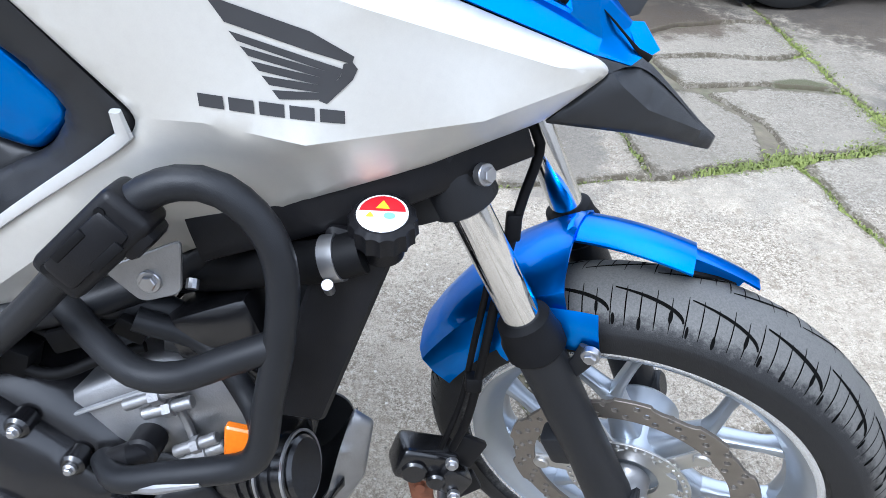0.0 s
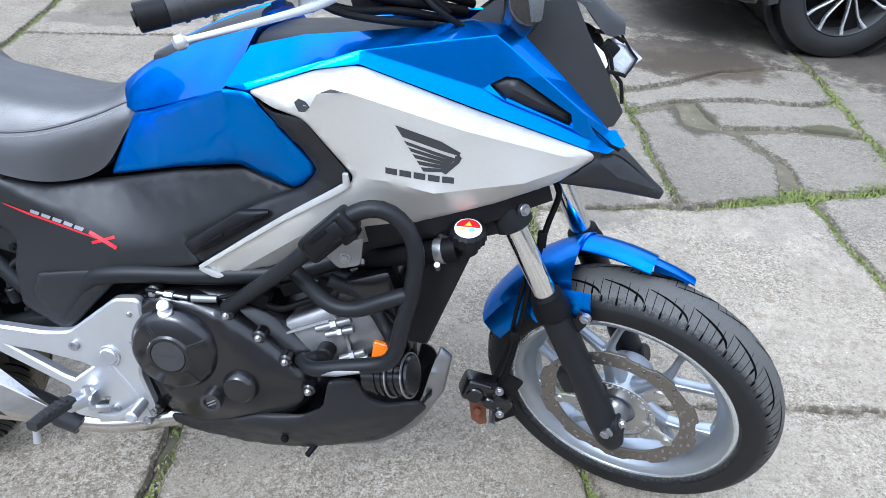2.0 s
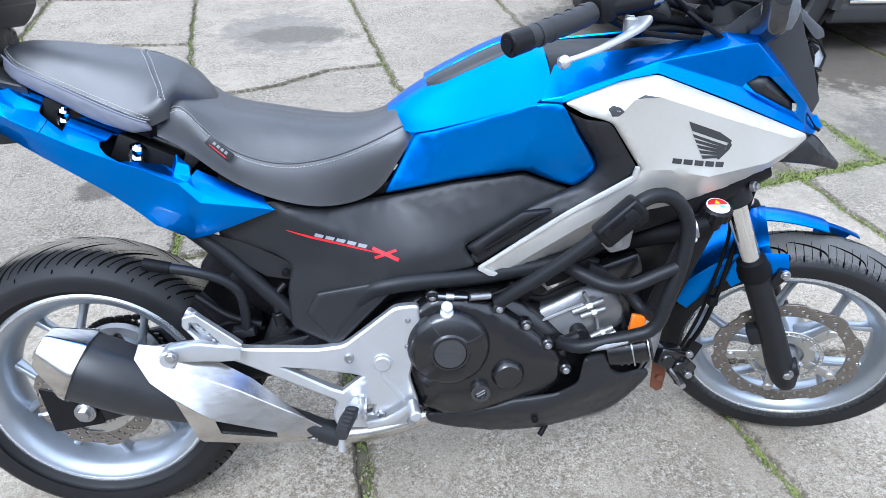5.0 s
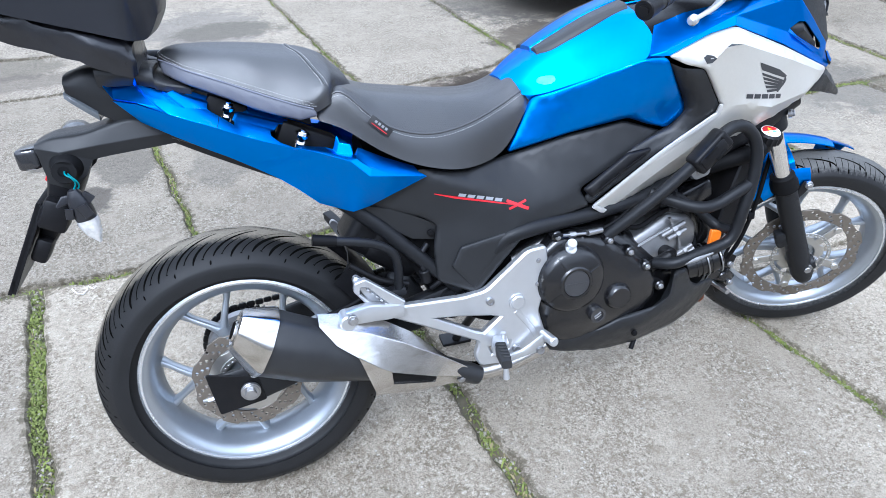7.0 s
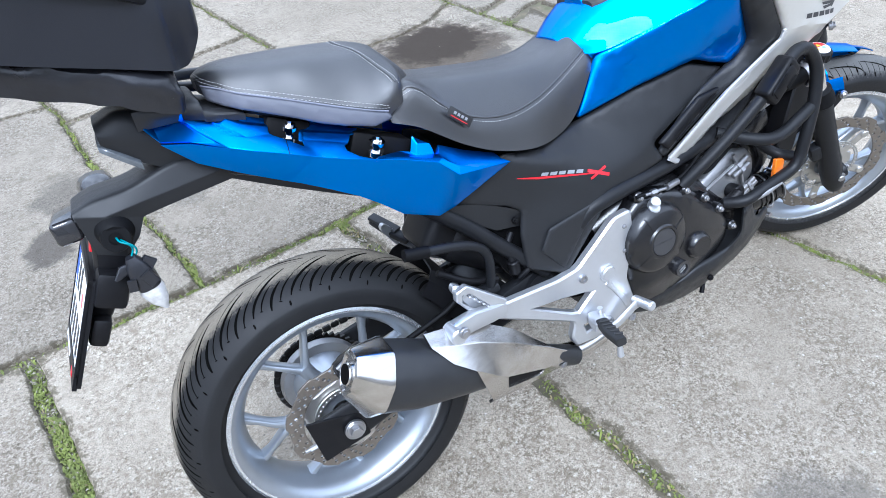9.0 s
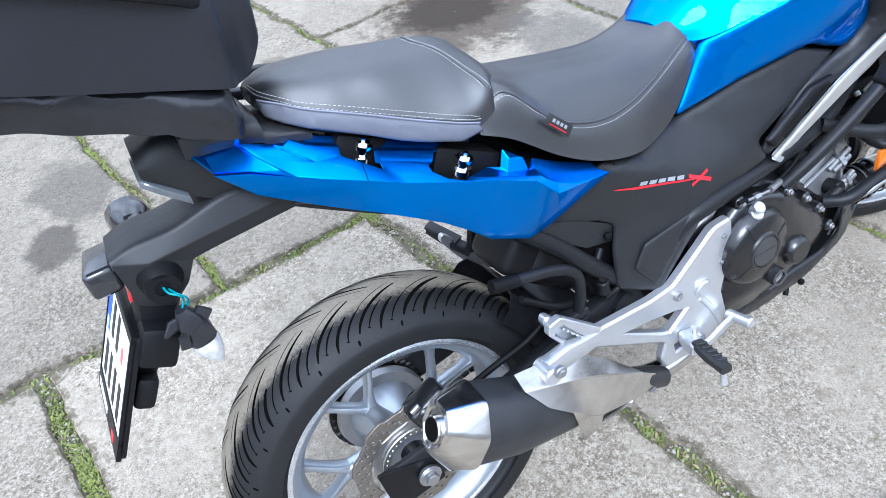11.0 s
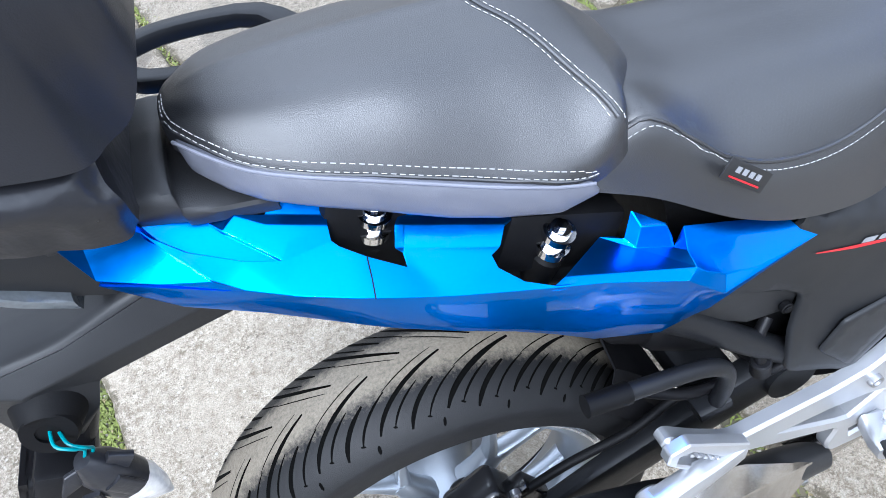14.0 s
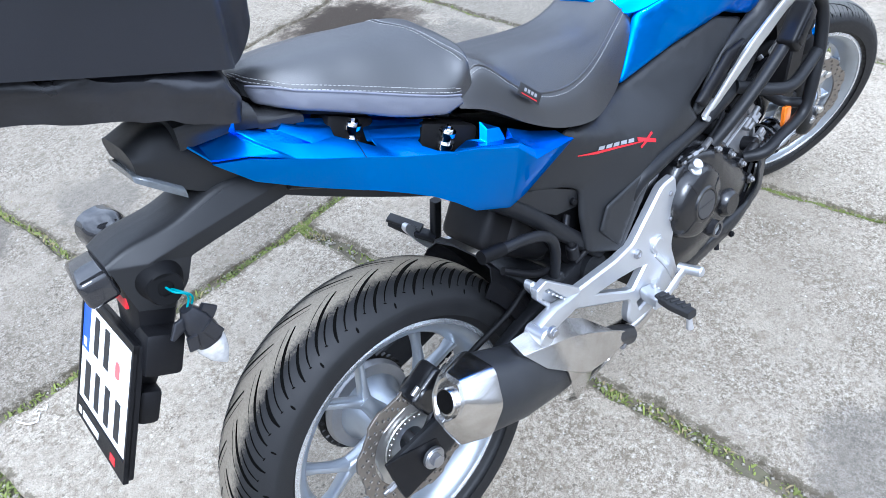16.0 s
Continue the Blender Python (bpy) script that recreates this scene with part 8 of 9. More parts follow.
rear_caliper = part("rear_caliper", merge(block((0.075, 0.05, 0.06), pose(0.045, -0.088, 0.425, 0, -25, 0), 0.010, 3), block((0.05, 0.03, 0.07), pose(0.095, -0.09, 0.395, 0, -25, 0), 0.008), cyl((0.03, -0.115, 0.43), (0.03, -0.06, 0.43), 0.017, n=20, chamfer=0.003), strut([(0.02, -0.10, 0.335), (0.06, -0.10, 0.38)], 0.04, 0.012)), ENGINE_BLACK, bike, "black rear brake caliper")
parts("caliper_pin", [bolt_head((0.065, -0.114, 0.405), (0, -1, 0), 0.006, 0.007), bolt_head((0.085, -0.106, 0.435), (0, -1, 0), 0.005, 0.006), cyl((0.005, -0.112, 0.452), (0.02, -0.112, 0.46), 0.005, n=10)], BOLT, rear_caliper)
part("brake_hose", tube([(0.09, -0.10, 0.42), (0.16, -0.10, 0.44), (0.24, -0.11, 0.47), (0.30, -0.11, 0.50), (0.36, -0.10, 0.48)], 0.006), DEEP_BLACK, rear_caliper)


def chain_links():
    geos = []
    for k in range(84):
        t = k / 84
        r0, r1 = 0.096, 0.036
        c0, c1 = Vector((0, 0.0875, 0.318)), Vector((0.60, 0.0875, 0.43))
        s = t * 2.0
        if s < 0.74:
            p = c0.lerp(c1, s / 0.74) + Vector((-0.18, 0, 0.98)) * (r0 + (r1 - r0) * s / 0.74)
            a = math.atan2(c1.z - c0.z - 0.06, c1.x - c0.x)
        elif s < 0.86:
            q = (s - 0.74) / 0.12
            a0 = radians(100 - 180 * q)
            p = c1 + Vector((math.cos(a0), 0, math.sin(a0))) * r1
            a = a0 - math.pi / 2
        elif s < 1.6:
            q = (s - 0.86) / 0.74
            p = c1.lerp(c0, q) - Vector((-0.18, 0, 0.98)) * (r1 + (r0 - r1) * q)
            a = math.atan2(c1.z - c0.z + 0.06, c1.x - c0.x)
        else:
            q = (s - 1.6) / 0.4
            a0 = radians(280 - 180 * q)
            p = c0 + Vector((math.cos(a0), 0, math.sin(a0))) * r0
            a = a0 - math.pi / 2
        geos.append(block((0.019, 0.012 if k % 2 else 0.008, 0.013), Matrix.Translation(p) @ Matrix.Rotation(-a, 4, "Y"), 0.003, 1))
    return merge(*geos)


part("drive_chain", chain_links(), CHAIN, bike, "dark drive chain")
part("hugger", xf(merge(fender_shell(2, 44, [(-0.092, -0.05), (-0.090, -0.02), (-0.075, 0.0), (-0.03, 0.008), (0.03, 0.008), (0.075, 0.0), (0.090, -0.02), (0.092, -0.05)], 0.338)), REAR), BLACK_PLASTIC, bike, "black inner mudguard over the rear tyre")
part("inner_fender", merge(block((0.14, 0.16, 0.16), pose(0.37, 0, 0.58, 0, 35, 0), 0.03, 3), block((0.10, 0.12, 0.10), pose(0.30, -0.01, 0.60, 0, 35, 0), 0.02, 3)), BLACK_PLASTIC, bike, "black plastic splash guard")
part("pannier_stay", merge(tube([(0.172, -0.152, 0.645), (0.21, -0.152, 0.637), (0.255, -0.152, 0.628), (0.30, -0.150, 0.612), (0.330, -0.147, 0.585), (0.337, -0.143, 0.545), (0.335, -0.135, 0.50)], 0.0095, 16), strut([(0.35, -0.13, 0.495), (0.31, -0.13, 0.49)], 0.02, 0.03)), BLACK_TUBE, bike, "bent black stay with a rubber end")
part("stay_cap", merge(tube([(0.169, -0.152, 0.646), (0.215, -0.152, 0.636)], 0.0115, 16, smooth=False)), DEEP_BLACK, bike)
part("reservoir", merge(cyl((0.40, -0.125, 0.50), (0.395, -0.128, 0.53), 0.012, n=18, chamfer=0.002), tube([(0.395, -0.128, 0.53), (0.392, -0.12, 0.56), (0.41, -0.11, 0.58)], 0.007), tube([(0.41, -0.12, 0.48), (0.44, -0.13, 0.50), (0.46, -0.12, 0.47)], 0.006), tube([(0.24, -0.11, 0.56), (0.30, -0.12, 0.52), (0.36, -0.12, 0.50)], 0.007)), BLACK_PLASTIC, bike, "small black hoses and fluid fitting")
part("shock_absorber", merge(cyl((0.42, 0, 0.44), (0.50, 0, 0.68), 0.02), *[xf(lathe([(0.034, -0.004), (0.038, 0), (0.034, 0.004)], 20), Matrix.Translation((0.43 + 0.008 * k, 0, 0.47 + 0.024 * k)) @ Matrix.Rotation(radians(90), 4, "X") @ Matrix.Rotation(0.3, 4, "Z")) for k in range(7)]), BLACK_TUBE, bike)

# tail end
under = part("undertail", loft([(-0.216, [(0, 0.985), (0.040, 0.983), (0.057, 0.972), (0.052, 0.956)]), (-0.17, [(0, 0.992), (0.040, 0.990), (0.050, 0.955), (0.042, 0.910)]), (-0.10, [(0, 0.965), (0.035, 0.960), (0.044, 0.92), (0.036, 0.868)]), (0.0, [(0, 0.93), (0.04, 0.925), (0.048, 0.88), (0.04, 0.812)]), (0.12, [(0, 0.85), (0.055, 0.845), (0.064, 0.80), (0.05, 0.752)]), (0.25, [(0, 0.80), (0.07, 0.79), (0.08, 0.75), (0.06, 0.692)])]), GREY_PLASTIC, bike, "black plastic undertail")
part("bolt_well", merge(block((0.075, 0.05, 0.070), pose(0.043, -0.060, 0.888, 0, 25, 0), 0.008), block((0.11, 0.05, 0.060), pose(0.185, -0.086, 0.826, 0, 25, 0), 0.008)), DEEP_BLACK, under)
for x, y, z in ((0.056, -0.084, 0.914), (0.182, -0.120, 0.855)):
    part("rail_bolt", merge(cyl((x - 0.010, y + 0.012, z - 0.035), (x, y, z), 0.0095, n=18, chamfer=0.001), cyl((x - 0.0075, y + 0.009, z - 0.027), (x - 0.0055, y + 0.0065, z - 0.020), 0.0145, n=20), cyl((x - 0.003, y + 0.003, z - 0.010), (x - 0.001, y + 0.001, z - 0.004), 0.0135, n=20), cyl((x, y, z), (x + 0.001, y - 0.001, z + 0.004), 0.005, n=6)), CHROME, bike, "bright bolt where the grab rail was removed")
    part("rail_spacer", cyl((x - 0.022, y + 0.02, z - 0.065), (x - 0.009, y + 0.011, z - 0.033), 0.014, n=20, chamfer=0.003), DEEP_BLACK, bike)
part("tail_light", loft([(-0.221, [(0, 0.958), (0.03, 0.957), (0.048, 0.954), (0.050, 0.946)]), (-0.205, [(0, 0.950), (0.040, 0.948), (0.057, 0.942), (0.055, 0.932)]), (-0.172, [(0, 0.920), (0.036, 0.918), (0.050, 0.912), (0.046, 0.900)])]), LENS_WHITE, bike, "clear tail light lens under the cowl")
HANG = {"h1": (-0.292, 0.046, 0.862), "h2": (-0.262, 0.050, 0.872), "h3": (-0.205, 0.052, 0.876), "h4": (-0.130, 0.050, 0.892), "h5": (-0.070, 0.048, 0.885), "h6": (-0.045, 0.048, 0.845), "h7": (-0.166, 0.052, 0.836), "h8": (-0.200, 0.052, 0.832), "h9": (-0.217, 0.052, 0.803), "h10": (-0.246, 0.050, 0.778), "h11": (-0.284, 0.046, 0.795),
        "k1": (-0.250, 0.062, 0.853), "k2": (-0.190, 0.061, 0.858), "k3": (-0.058, 0.054, 0.866), "k4": (-0.240, 0.058, 0.792)}
hanger = part("plate_hanger", folded(corners(HANG), [f.split() for f in ("h1 h2 h3 k2 k1", "h3 h4 h5 k3 k2", "k3 h6 h7 k2", "k1 k2 h7 h8", "k1 h8 h9 k4", "h1 k1 k4 h10 h11", "k4 h9 h10")], soft=0.002), GREY_PLASTIC, bike, "black number plate hanger")
flatten(hanger, 34)
part("hanger_side", mirror(folded(corners(HANG), [f.split() for f in ("h1 h2 h3 h8 h9 h10 h11", "h3 h4 h5 h6 h7 h8")], soft=0.002)), GREY_PLASTIC, hanger)
part("hanger_top", loft([(-0.293, [(0, 0.870), (0.025, 0.869), (0.042, 0.867), (0.046, 0.855)]), (-0.262, [(0, 0.880), (0.025, 0.879), (0.044, 0.876), (0.050, 0.865)]), (-0.205, [(0, 0.884), (0.03, 0.883), (0.046, 0.879), (0.052, 0.866)]), (-0.13, [(0, 0.900), (0.03, 0.899), (0.044, 0.895), (0.050, 0.875)]), (-0.06, [(0, 0.895), (0.03, 0.893), (0.042, 0.885), (0.048, 0.86)])]), GREY_PLASTIC, hanger)
part("signal_boss", merge(cyl((-0.246, -0.04, 0.826), (-0.248, -0.070, 0.820), 0.032, 0.024, 26, 0.004), xf(lathe([(0.010, -0.004), (0.021, -0.004), (0.023, 0.002), (0.010, 0.002)], 26, True), pose(-0.248, -0.071, 0.820, -8, 0, 0)), cyl((-0.248, -0.068, 0.820), (-0.248, -0.073, 0.820), 0.012)), DEEP_BLACK, hanger)
part("hanger_leg", merge(strut([(-0.250, 0, 0.83), (-0.264, 0, 0.785), (-0.288, 0, 0.735), (-0.328, 0, 0.675)], [0.075, 0.062, 0.046, 0.032], [0.10, 0.095, 0.085, 0.06]), block((0.05, 0.06, 0.06), pose(-0.285, -0.045, 0.738, 0, 28, 0), 0.008), block((0.03, 0.05, 0.05), pose(-0.330, -0.03, 0.668, 0, 30, 0), 0.008)), BLACK_PLASTIC, hanger)
part("plate_light", merge(block((0.040, 0.086, 0.040), pose(-0.308, -0.001, 0.842, 0, -4, -3), 0.008, 3)), SMOKE, hanger, "black number plate lamp")
part("red_reflector", block((0.010, 0.060, 0.020), pose(-0.287, 0.0, 0.804, 0, 28, 0), 0.003), RED, hanger, "red strip reflector")
# number plate: right upper corner, width and height directions
PU = Vector((-0.0275, 0.9996, 0.0118)).normalized()
PV = Vector((-0.4828, -0.003, -0.8757))
PV = (PV - PU * PV.dot(PU)).normalized()
PN = PV.cross(PU).normalized()
if PN.x > 0:
    PN = -PN
PLATE = Matrix.Translation(Vector((-0.3102, -0.0612, 0.7615))) @ Matrix((-PU, -PV, PN)).transposed().to_4x4()


def on_plate(x0, y0, x1, y1, z0, z1, r=0.0):
    """A slab on the plate: x from its right upper corner to the right (negative is towards the left), y upwards."""
    return xf(xf(plate(rounded([(x0, y0), (x1, y0), (x1, y1), (x0, y1)], r, 4) if r else [(x0, y0), (x1, y0), (x1, y1), (x0, y1)], z1, z0, bevel=0.0006), Matrix(((1, 0, 0, 0), (0, 0, 1, 0), (0, 1, 0, 0), (0, 0, 0, 1)))), PLATE)


number = part("plate_frame", merge(on_plate(-0.205, -0.190, 0.004, 0.005, -0.010, -0.001, 0.010), on_plate(-0.205, -0.006, 0.004, 0.005, -0.004, 0.003), on_plate(-0.205, -0.190, 0.004, -0.160, -0.004, 0.003), on_plate(-0.205, -0.165, -0.199, 0.0, -0.004, 0.003), on_plate(-0.002, -0.165, 0.004, 0.0, -0.004, 0.003)), BLACK_PLASTIC, hanger, "black number plate frame")
part("number_plate", on_plate(-0.200, -0.160, -0.001, -0.004, -0.001, 0.0012), WHITE, hanger, "white number plate")
part("plate_band", on_plate(-0.199, -0.080, -0.168, -0.005, 0.001, 0.0018), PLATE_BLUE, hanger)
parts("plate_bar", [on_plate(x + 0.003, y, x + w - 0.004, y + 0.056, 0.0012, 0.002) for x, y, w in ((-0.150, -0.072, 0.026), (-0.108, -0.072, 0.026), (-0.180, -0.150, 0.030), (-0.136, -0.150, 0.026), (-0.094, -0.150, 0.026), (-0.052, -0.150, 0.026))], INK, hanger)
part("plate_bar", on_plate(-0.190, -0.075, -0.178, -0.062, 0.0018, 0.0024), WHITE, hanger)
part("plate_seal", on_plate(-0.058, -0.066, -0.042, -0.042, 0.0012, 0.002, 0.007), SEAL, hanger)
parts("frame_bar", [on_plate(-0.17, -0.182, -0.10, -0.172, 0.003, 0.0038), on_plate(-0.19, -0.182, -0.178, -0.172, 0.003, 0.0038)], WHITE, hanger)
part("frame_mark", on_plate(-0.05, -0.184, -0.03, -0.172, 0.003, 0.0038), RED, hanger)

HUNG = Matrix.Translation((-0.004, 0.023, -0.011))
dangling = part("rear_indicator", xf(merge(strut([(-0.236, -0.108, 0.800), (-0.233, -0.107, 0.782), (-0.230, -0.103, 0.760), (-0.227, -0.100, 0.742)], [0.016, 0.034, 0.040, 0.038], [0.018, 0.032, 0.034, 0.034], power=2.6), strut([(-0.268, -0.112, 0.772), (-0.254, -0.110, 0.782), (-0.240, -0.107, 0.782)], [0.004, 0.018, 0.020], 0.007), strut([(-0.222, -0.110, 0.790), (-0.208, -0.108, 0.776)], 0.018, 0.008), strut([(-0.226, -0.121, 0.772), (-0.216, -0.119, 0.750)], 0.018, 0.006), strut([(-0.247, -0.121, 0.768), (-0.250, -0.118, 0.748)], 0.014, 0.005)), HUNG), TAPE, bike, "broken rear indicator dangling on teal wires")
part("reflector_bowl", xf(strut([(-0.228, -0.101, 0.748), (-0.226, -0.098, 0.732), (-0.222, -0.094, 0.710), (-0.217, -0.089, 0.688)], [0.036, 0.041, 0.030, 0.006], [0.030, 0.034, 0.024, 0.006], power=2.2), HUNG), BOWL, dangling, "silvery cracked lens bowl")
part("wire", xf(merge(tube([(-0.244, -0.093, 0.832), (-0.240, -0.110, 0.829), (-0.230, -0.114, 0.822), (-0.228, -0.108, 0.810), (-0.236, -0.106, 0.796)], 0.0015, 8, 0.003), tube([(-0.240, -0.093, 0.827), (-0.232, -0.109, 0.824), (-0.224, -0.111, 0.815), (-0.224, -0.105, 0.804), (-0.232, -0.104, 0.794)], 0.0015, 8, 0.003)), HUNG), TEAL, dangling, "teal wires")
part("rear_indicator", strut([(-0.245, 0.045, 0.845), (-0.25, 0.075, 0.845), (-0.254, 0.105, 0.845), (-0.258, 0.140, 0.845), (-0.260, 0.158, 0.845)], [0.018, 0.022, 0.058, 0.064, 0.036], [0.018, 0.022, 0.054, 0.058, 0.034], (0, 0, 1), power=2.3), SMOKE, bike, "dark rear indicator on a stalk")
rail = part("grab_rail", merge(strut([(0.095, 0.11, 0.915), (0.065, 0.150, 0.945), (0.033, 0.180, 0.966), (-0.01, 0.186, 0.975), (-0.06, 0.180, 0.983), (-0.10, 0.160, 0.988)], [0.03, 0.028, 0.026, 0.022, 0.022, 0.026], 0.018, (0, 0, 1)), strut([(0.04, 0.095, 0.950), (-0.02, 0.100, 0.966), (-0.075, 0.105, 0.978), (-0.10, 0.13, 0.985), (-0.10, 0.165, 0.988)], 0.022, 0.016, (0, 0, 1))), GREY_PLASTIC, bike, "grey plastic grab rail")
part("rack_base", loft([(-0.16, [(0, 0.998), (0.055, 0.996), (0.066, 0.985), (0.056, 0.960)]), (-0.10, [(0, 0.992), (0.060, 0.989), (0.072, 0.975), (0.062, 0.958)]), (-0.066, [(0, 0.988), (0.062, 0.984), (0.074, 0.968), (0.068, 0.952)]), (-0.060, [(0, 0.972), (0.062, 0.969), (0.074, 0.960), (0.070, 0.948)]), (-0.005, [(0, 0.952), (0.065, 0.950), (0.075, 0.944), (0.072, 0.935)])]), COWL_GREY, bike, "dark rack base between seat and top case")
part("side_stand", merge(tube([(0.62, 0.12, 0.30), (0.60, 0.22, 0.18), (0.58, 0.30, 0.078)], 0.012), block((0.09, 0.05, 0.012), pose(0.58, 0.31, 0.072, 12, 0, 0), 0.004)), BLACK_TUBE, bike, "black side stand")

# ---- seat seams, tag ----
def seam(parent, line, r=0.00036, gap=0.0018, dash=0.0034):
    """A row of stitches along a line laid on a seat."""
    tree = BVHTree.FromPolygons([tuple(v.co) for v in parent.data.vertices], [tuple(p.vertices) for p in parent.data.polygons])
    pts = catmull(line, 0.0012)
    run = []
    for a in pts:
        q = tree.find_nearest(a)
        run.append(q[0] + q[1] * 0.0004)
    out, d, first = [], 0.0, run[0]
    for a, b in zip(run, run[1:]):
        d += (b - a).length
        if first is not None and d > dash:
            out.append(tube([first, b], r, 6, smooth=False))
            first = None
        if d > dash + gap:
            d, first = 0.0, b
    return merge(*out)


def ridge(parent, line, r):
    tree = BVHTree.FromPolygons([tuple(v.co) for v in parent.data.vertices], [tuple(p.vertices) for p in parent.data.polygons])
    return tube([tree.find_nearest(a)[0] for a in catmull(line, 0.01)], r, 8, smooth=False)


RS = [(0.225, -0.108, 0.905), (0.262, -0.118, 0.922), (0.300, -0.131, 0.893), (0.340, -0.136, 0.856), (0.38, -0.131, 0.833), (0.43, -0.126, 0.822), (0.48, -0.118, 0.824), (0.53, -0.106, 0.834), (0.585, -0.092, 0.853), (0.645, -0.078, 0.880)]
PS = [(-0.052, 0.004, 1.008), (-0.048, -0.028, 1.004), (-0.038, -0.047, 0.999), (-0.028, -0.060, 0.995), (-0.01, -0.076, 0.986), (0.02, -0.089, 0.975), (0.06, -0.099, 0.960), (0.10, -0.108, 0.944), (0.134, -0.116, 0.931), (0.18, -0.126, 0.913), (0.213, -0.128, 0.902)]
seat.data.materials.append(VINYL)
for face in seat.data.polygons:
    along = min(max(face.center.x, RS[1][0]), RS[-1][0])
    a, b = [(p, q) for p, q in zip(RS[1:], RS[2:]) if p[0] <= along <= q[0]][0]
    if face.center.z < a[2] + (b[2] - a[2]) * (along - a[0]) / (b[0] - a[0]):
        face.material_index = 1
part("seam", ridge(seat, RS, 0.0022), VINYL, seat)
part("stitching", merge(seam(seat, RS), seam(seat, [(x, y - 0.002, z - 0.008) for x, y, z in RS])), THREAD, seat, "white double stitching")
PS = [(x, y - 0.004, z - 0.005) for x, y, z in PS]
part("seam", ridge(pillion, PS, 0.0016), VINYL, pillion)
part("stitching", merge(seam(pillion, [(x, y + 0.001, z + 0.002) for x, y, z in PS]), seam(pillion, [(x, y + 0.006, z + 0.007) for x, y, z in PS])), THREAD, pillion, "white double stitching")
PC = [(0.238, -0.120, 0.932), (0.232, -0.108, 0.950), (0.218, -0.08, 0.972), (0.202, -0.045, 0.990), (0.184, 0.0, 1.002), (0.200, 0.05, 0.985)]
part("stitching", merge(seam(pillion, PC), seam(pillion, [(x - 0.010, y, z + 0.006) for x, y, z in PC])), THREAD, pillion)
part("seam", ridge(pillion, [(x - 0.005, y, z + 0.003) for x, y, z in PC], 0.0020), VINYL, pillion)
pillion.data.materials.append(WOVEN)
for face in pillion.data.polygons:
    if face.center.z > 0.90 and face.center.x > float(np.interp(abs(face.center.y), [-p[1] for p in reversed(PC[:5])], [p[0] for p in reversed(PC[:5])])) - 0.004:
        face.material_index = 1
TAGM = pose(0.326, -0.1455, 0.853, -8, 42, -4)
tagm = part("maker_tag", merge(xf(block((0.050, 0.0015, 0.018), None, 0.0005), TAGM)), INK, seat, "black cloth tag with pale bars")
parts("tag_bar", [xf(block((0.005, 0.0008, 0.005), None, 0), TAGM @ pose(0, -0.0009, 0) @ pose(-0.012 + 0.008 * k, 0, 0.002)) for k in range(4)], PALE, tagm)
part("tag_stripe", xf(block((0.036, 0.0008, 0.0014), None, 0), TAGM @ pose(0, -0.0011, 0) @ pose(0.0, 0, -0.005)), RED, tagm)

# ---- top case: rests on the rack, which rises towards the rear ----
case = tagged(new("top_case"), "black top case on the rack, its base wrapped in black tape", "top case")
case.matrix_world = BIKE


def risen(geo, slope, x0=-0.10):
    return [(v[0], v[1], v[2] + slope * max(-0.2, x0 - v[0])) for v in geo[0]], geo[1]


part("case_body", risen(loft([(-0.50, [(0, 1.30), (0.14, 1.29), (0.172, 1.20), (0.150, 1.045)]), (-0.40, [(0, 1.31), (0.145, 1.30), (0.175, 1.20), (0.152, 1.045)]), (-0.25, [(0, 1.31), (0.13, 1.30), (0.160, 1.20), (0.140, 1.045)]), (-0.14, [(0, 1.31), (0.11, 1.30), (0.138, 1.20), (0.122, 1.045)]), (-0.088, [(0, 1.30), (0.09, 1.29), (0.124, 1.16), (0.114, 1.045)]), (-0.072, [(0, 1.29), (0.08, 1.28), (0.116, 1.15), (0.088, 1.046)]), (-0.058, [(0, 1.285), (0.07, 1.275), (0.108, 1.15), (0.076, 1.053)]), (-0.044, [(0, 1.28), (0.07, 1.27), (0.102, 1.15), (0.082, 1.076)]), (-0.033, [(0, 1.27), (0.065, 1.26), (0.095, 1.15), (0.082, 1.100)]), (-0.028, [(0, 1.25), (0.05, 1.24), (0.078, 1.16), (0.068, 1.115)])]), 0.33), CASE, case)
part("case_rim", risen(merge(strut([(-0.50, -0.178, 1.165), (-0.40, -0.181, 1.165), (-0.25, -0.166, 1.160), (-0.14, -0.144, 1.155), (-0.100, -0.126, 1.15), (-0.080, -0.103, 1.145), (-0.060, -0.055, 1.14)], 0.030, 0.016), strut([(-0.50, 0.178, 1.165), (-0.40, 0.181, 1.165), (-0.25, 0.166, 1.160), (-0.14, 0.144, 1.155), (-0.06, 0.055, 1.14)], 0.030, 0.016)), 0.33), BLACK_PLASTIC, case)
# chrome strip stands in for a pale reflection along the lid rim
part("case_glint", risen(strut([(-0.40, -0.186, 1.195), (-0.25, -0.172, 1.19), (-0.17, -0.158, 1.187)], 0.014, 0.008), 0.33), CHROME, case, "bright strip painting a reflection along the lid")
tray = part("case_tray", risen(loft([(-0.45, [(0, 1.045), (0.10, 1.045), (0.125, 1.030), (0.112, 0.990)]), (-0.30, [(0, 1.045), (0.10, 1.045), (0.124, 1.030), (0.110, 0.990)]), (-0.18, [(0, 1.045), (0.10, 1.045), (0.120, 1.028), (0.107, 0.989)]), (-0.105, [(0, 1.045), (0.09, 1.045), (0.114, 1.025), (0.102, 0.982)]), (-0.085, [(0, 1.04), (0.07, 1.04), (0.098, 1.02), (0.088, 0.988)])]), 0.37, -0.105), TAPE, case, "tray wrapped in wrinkled black tape")
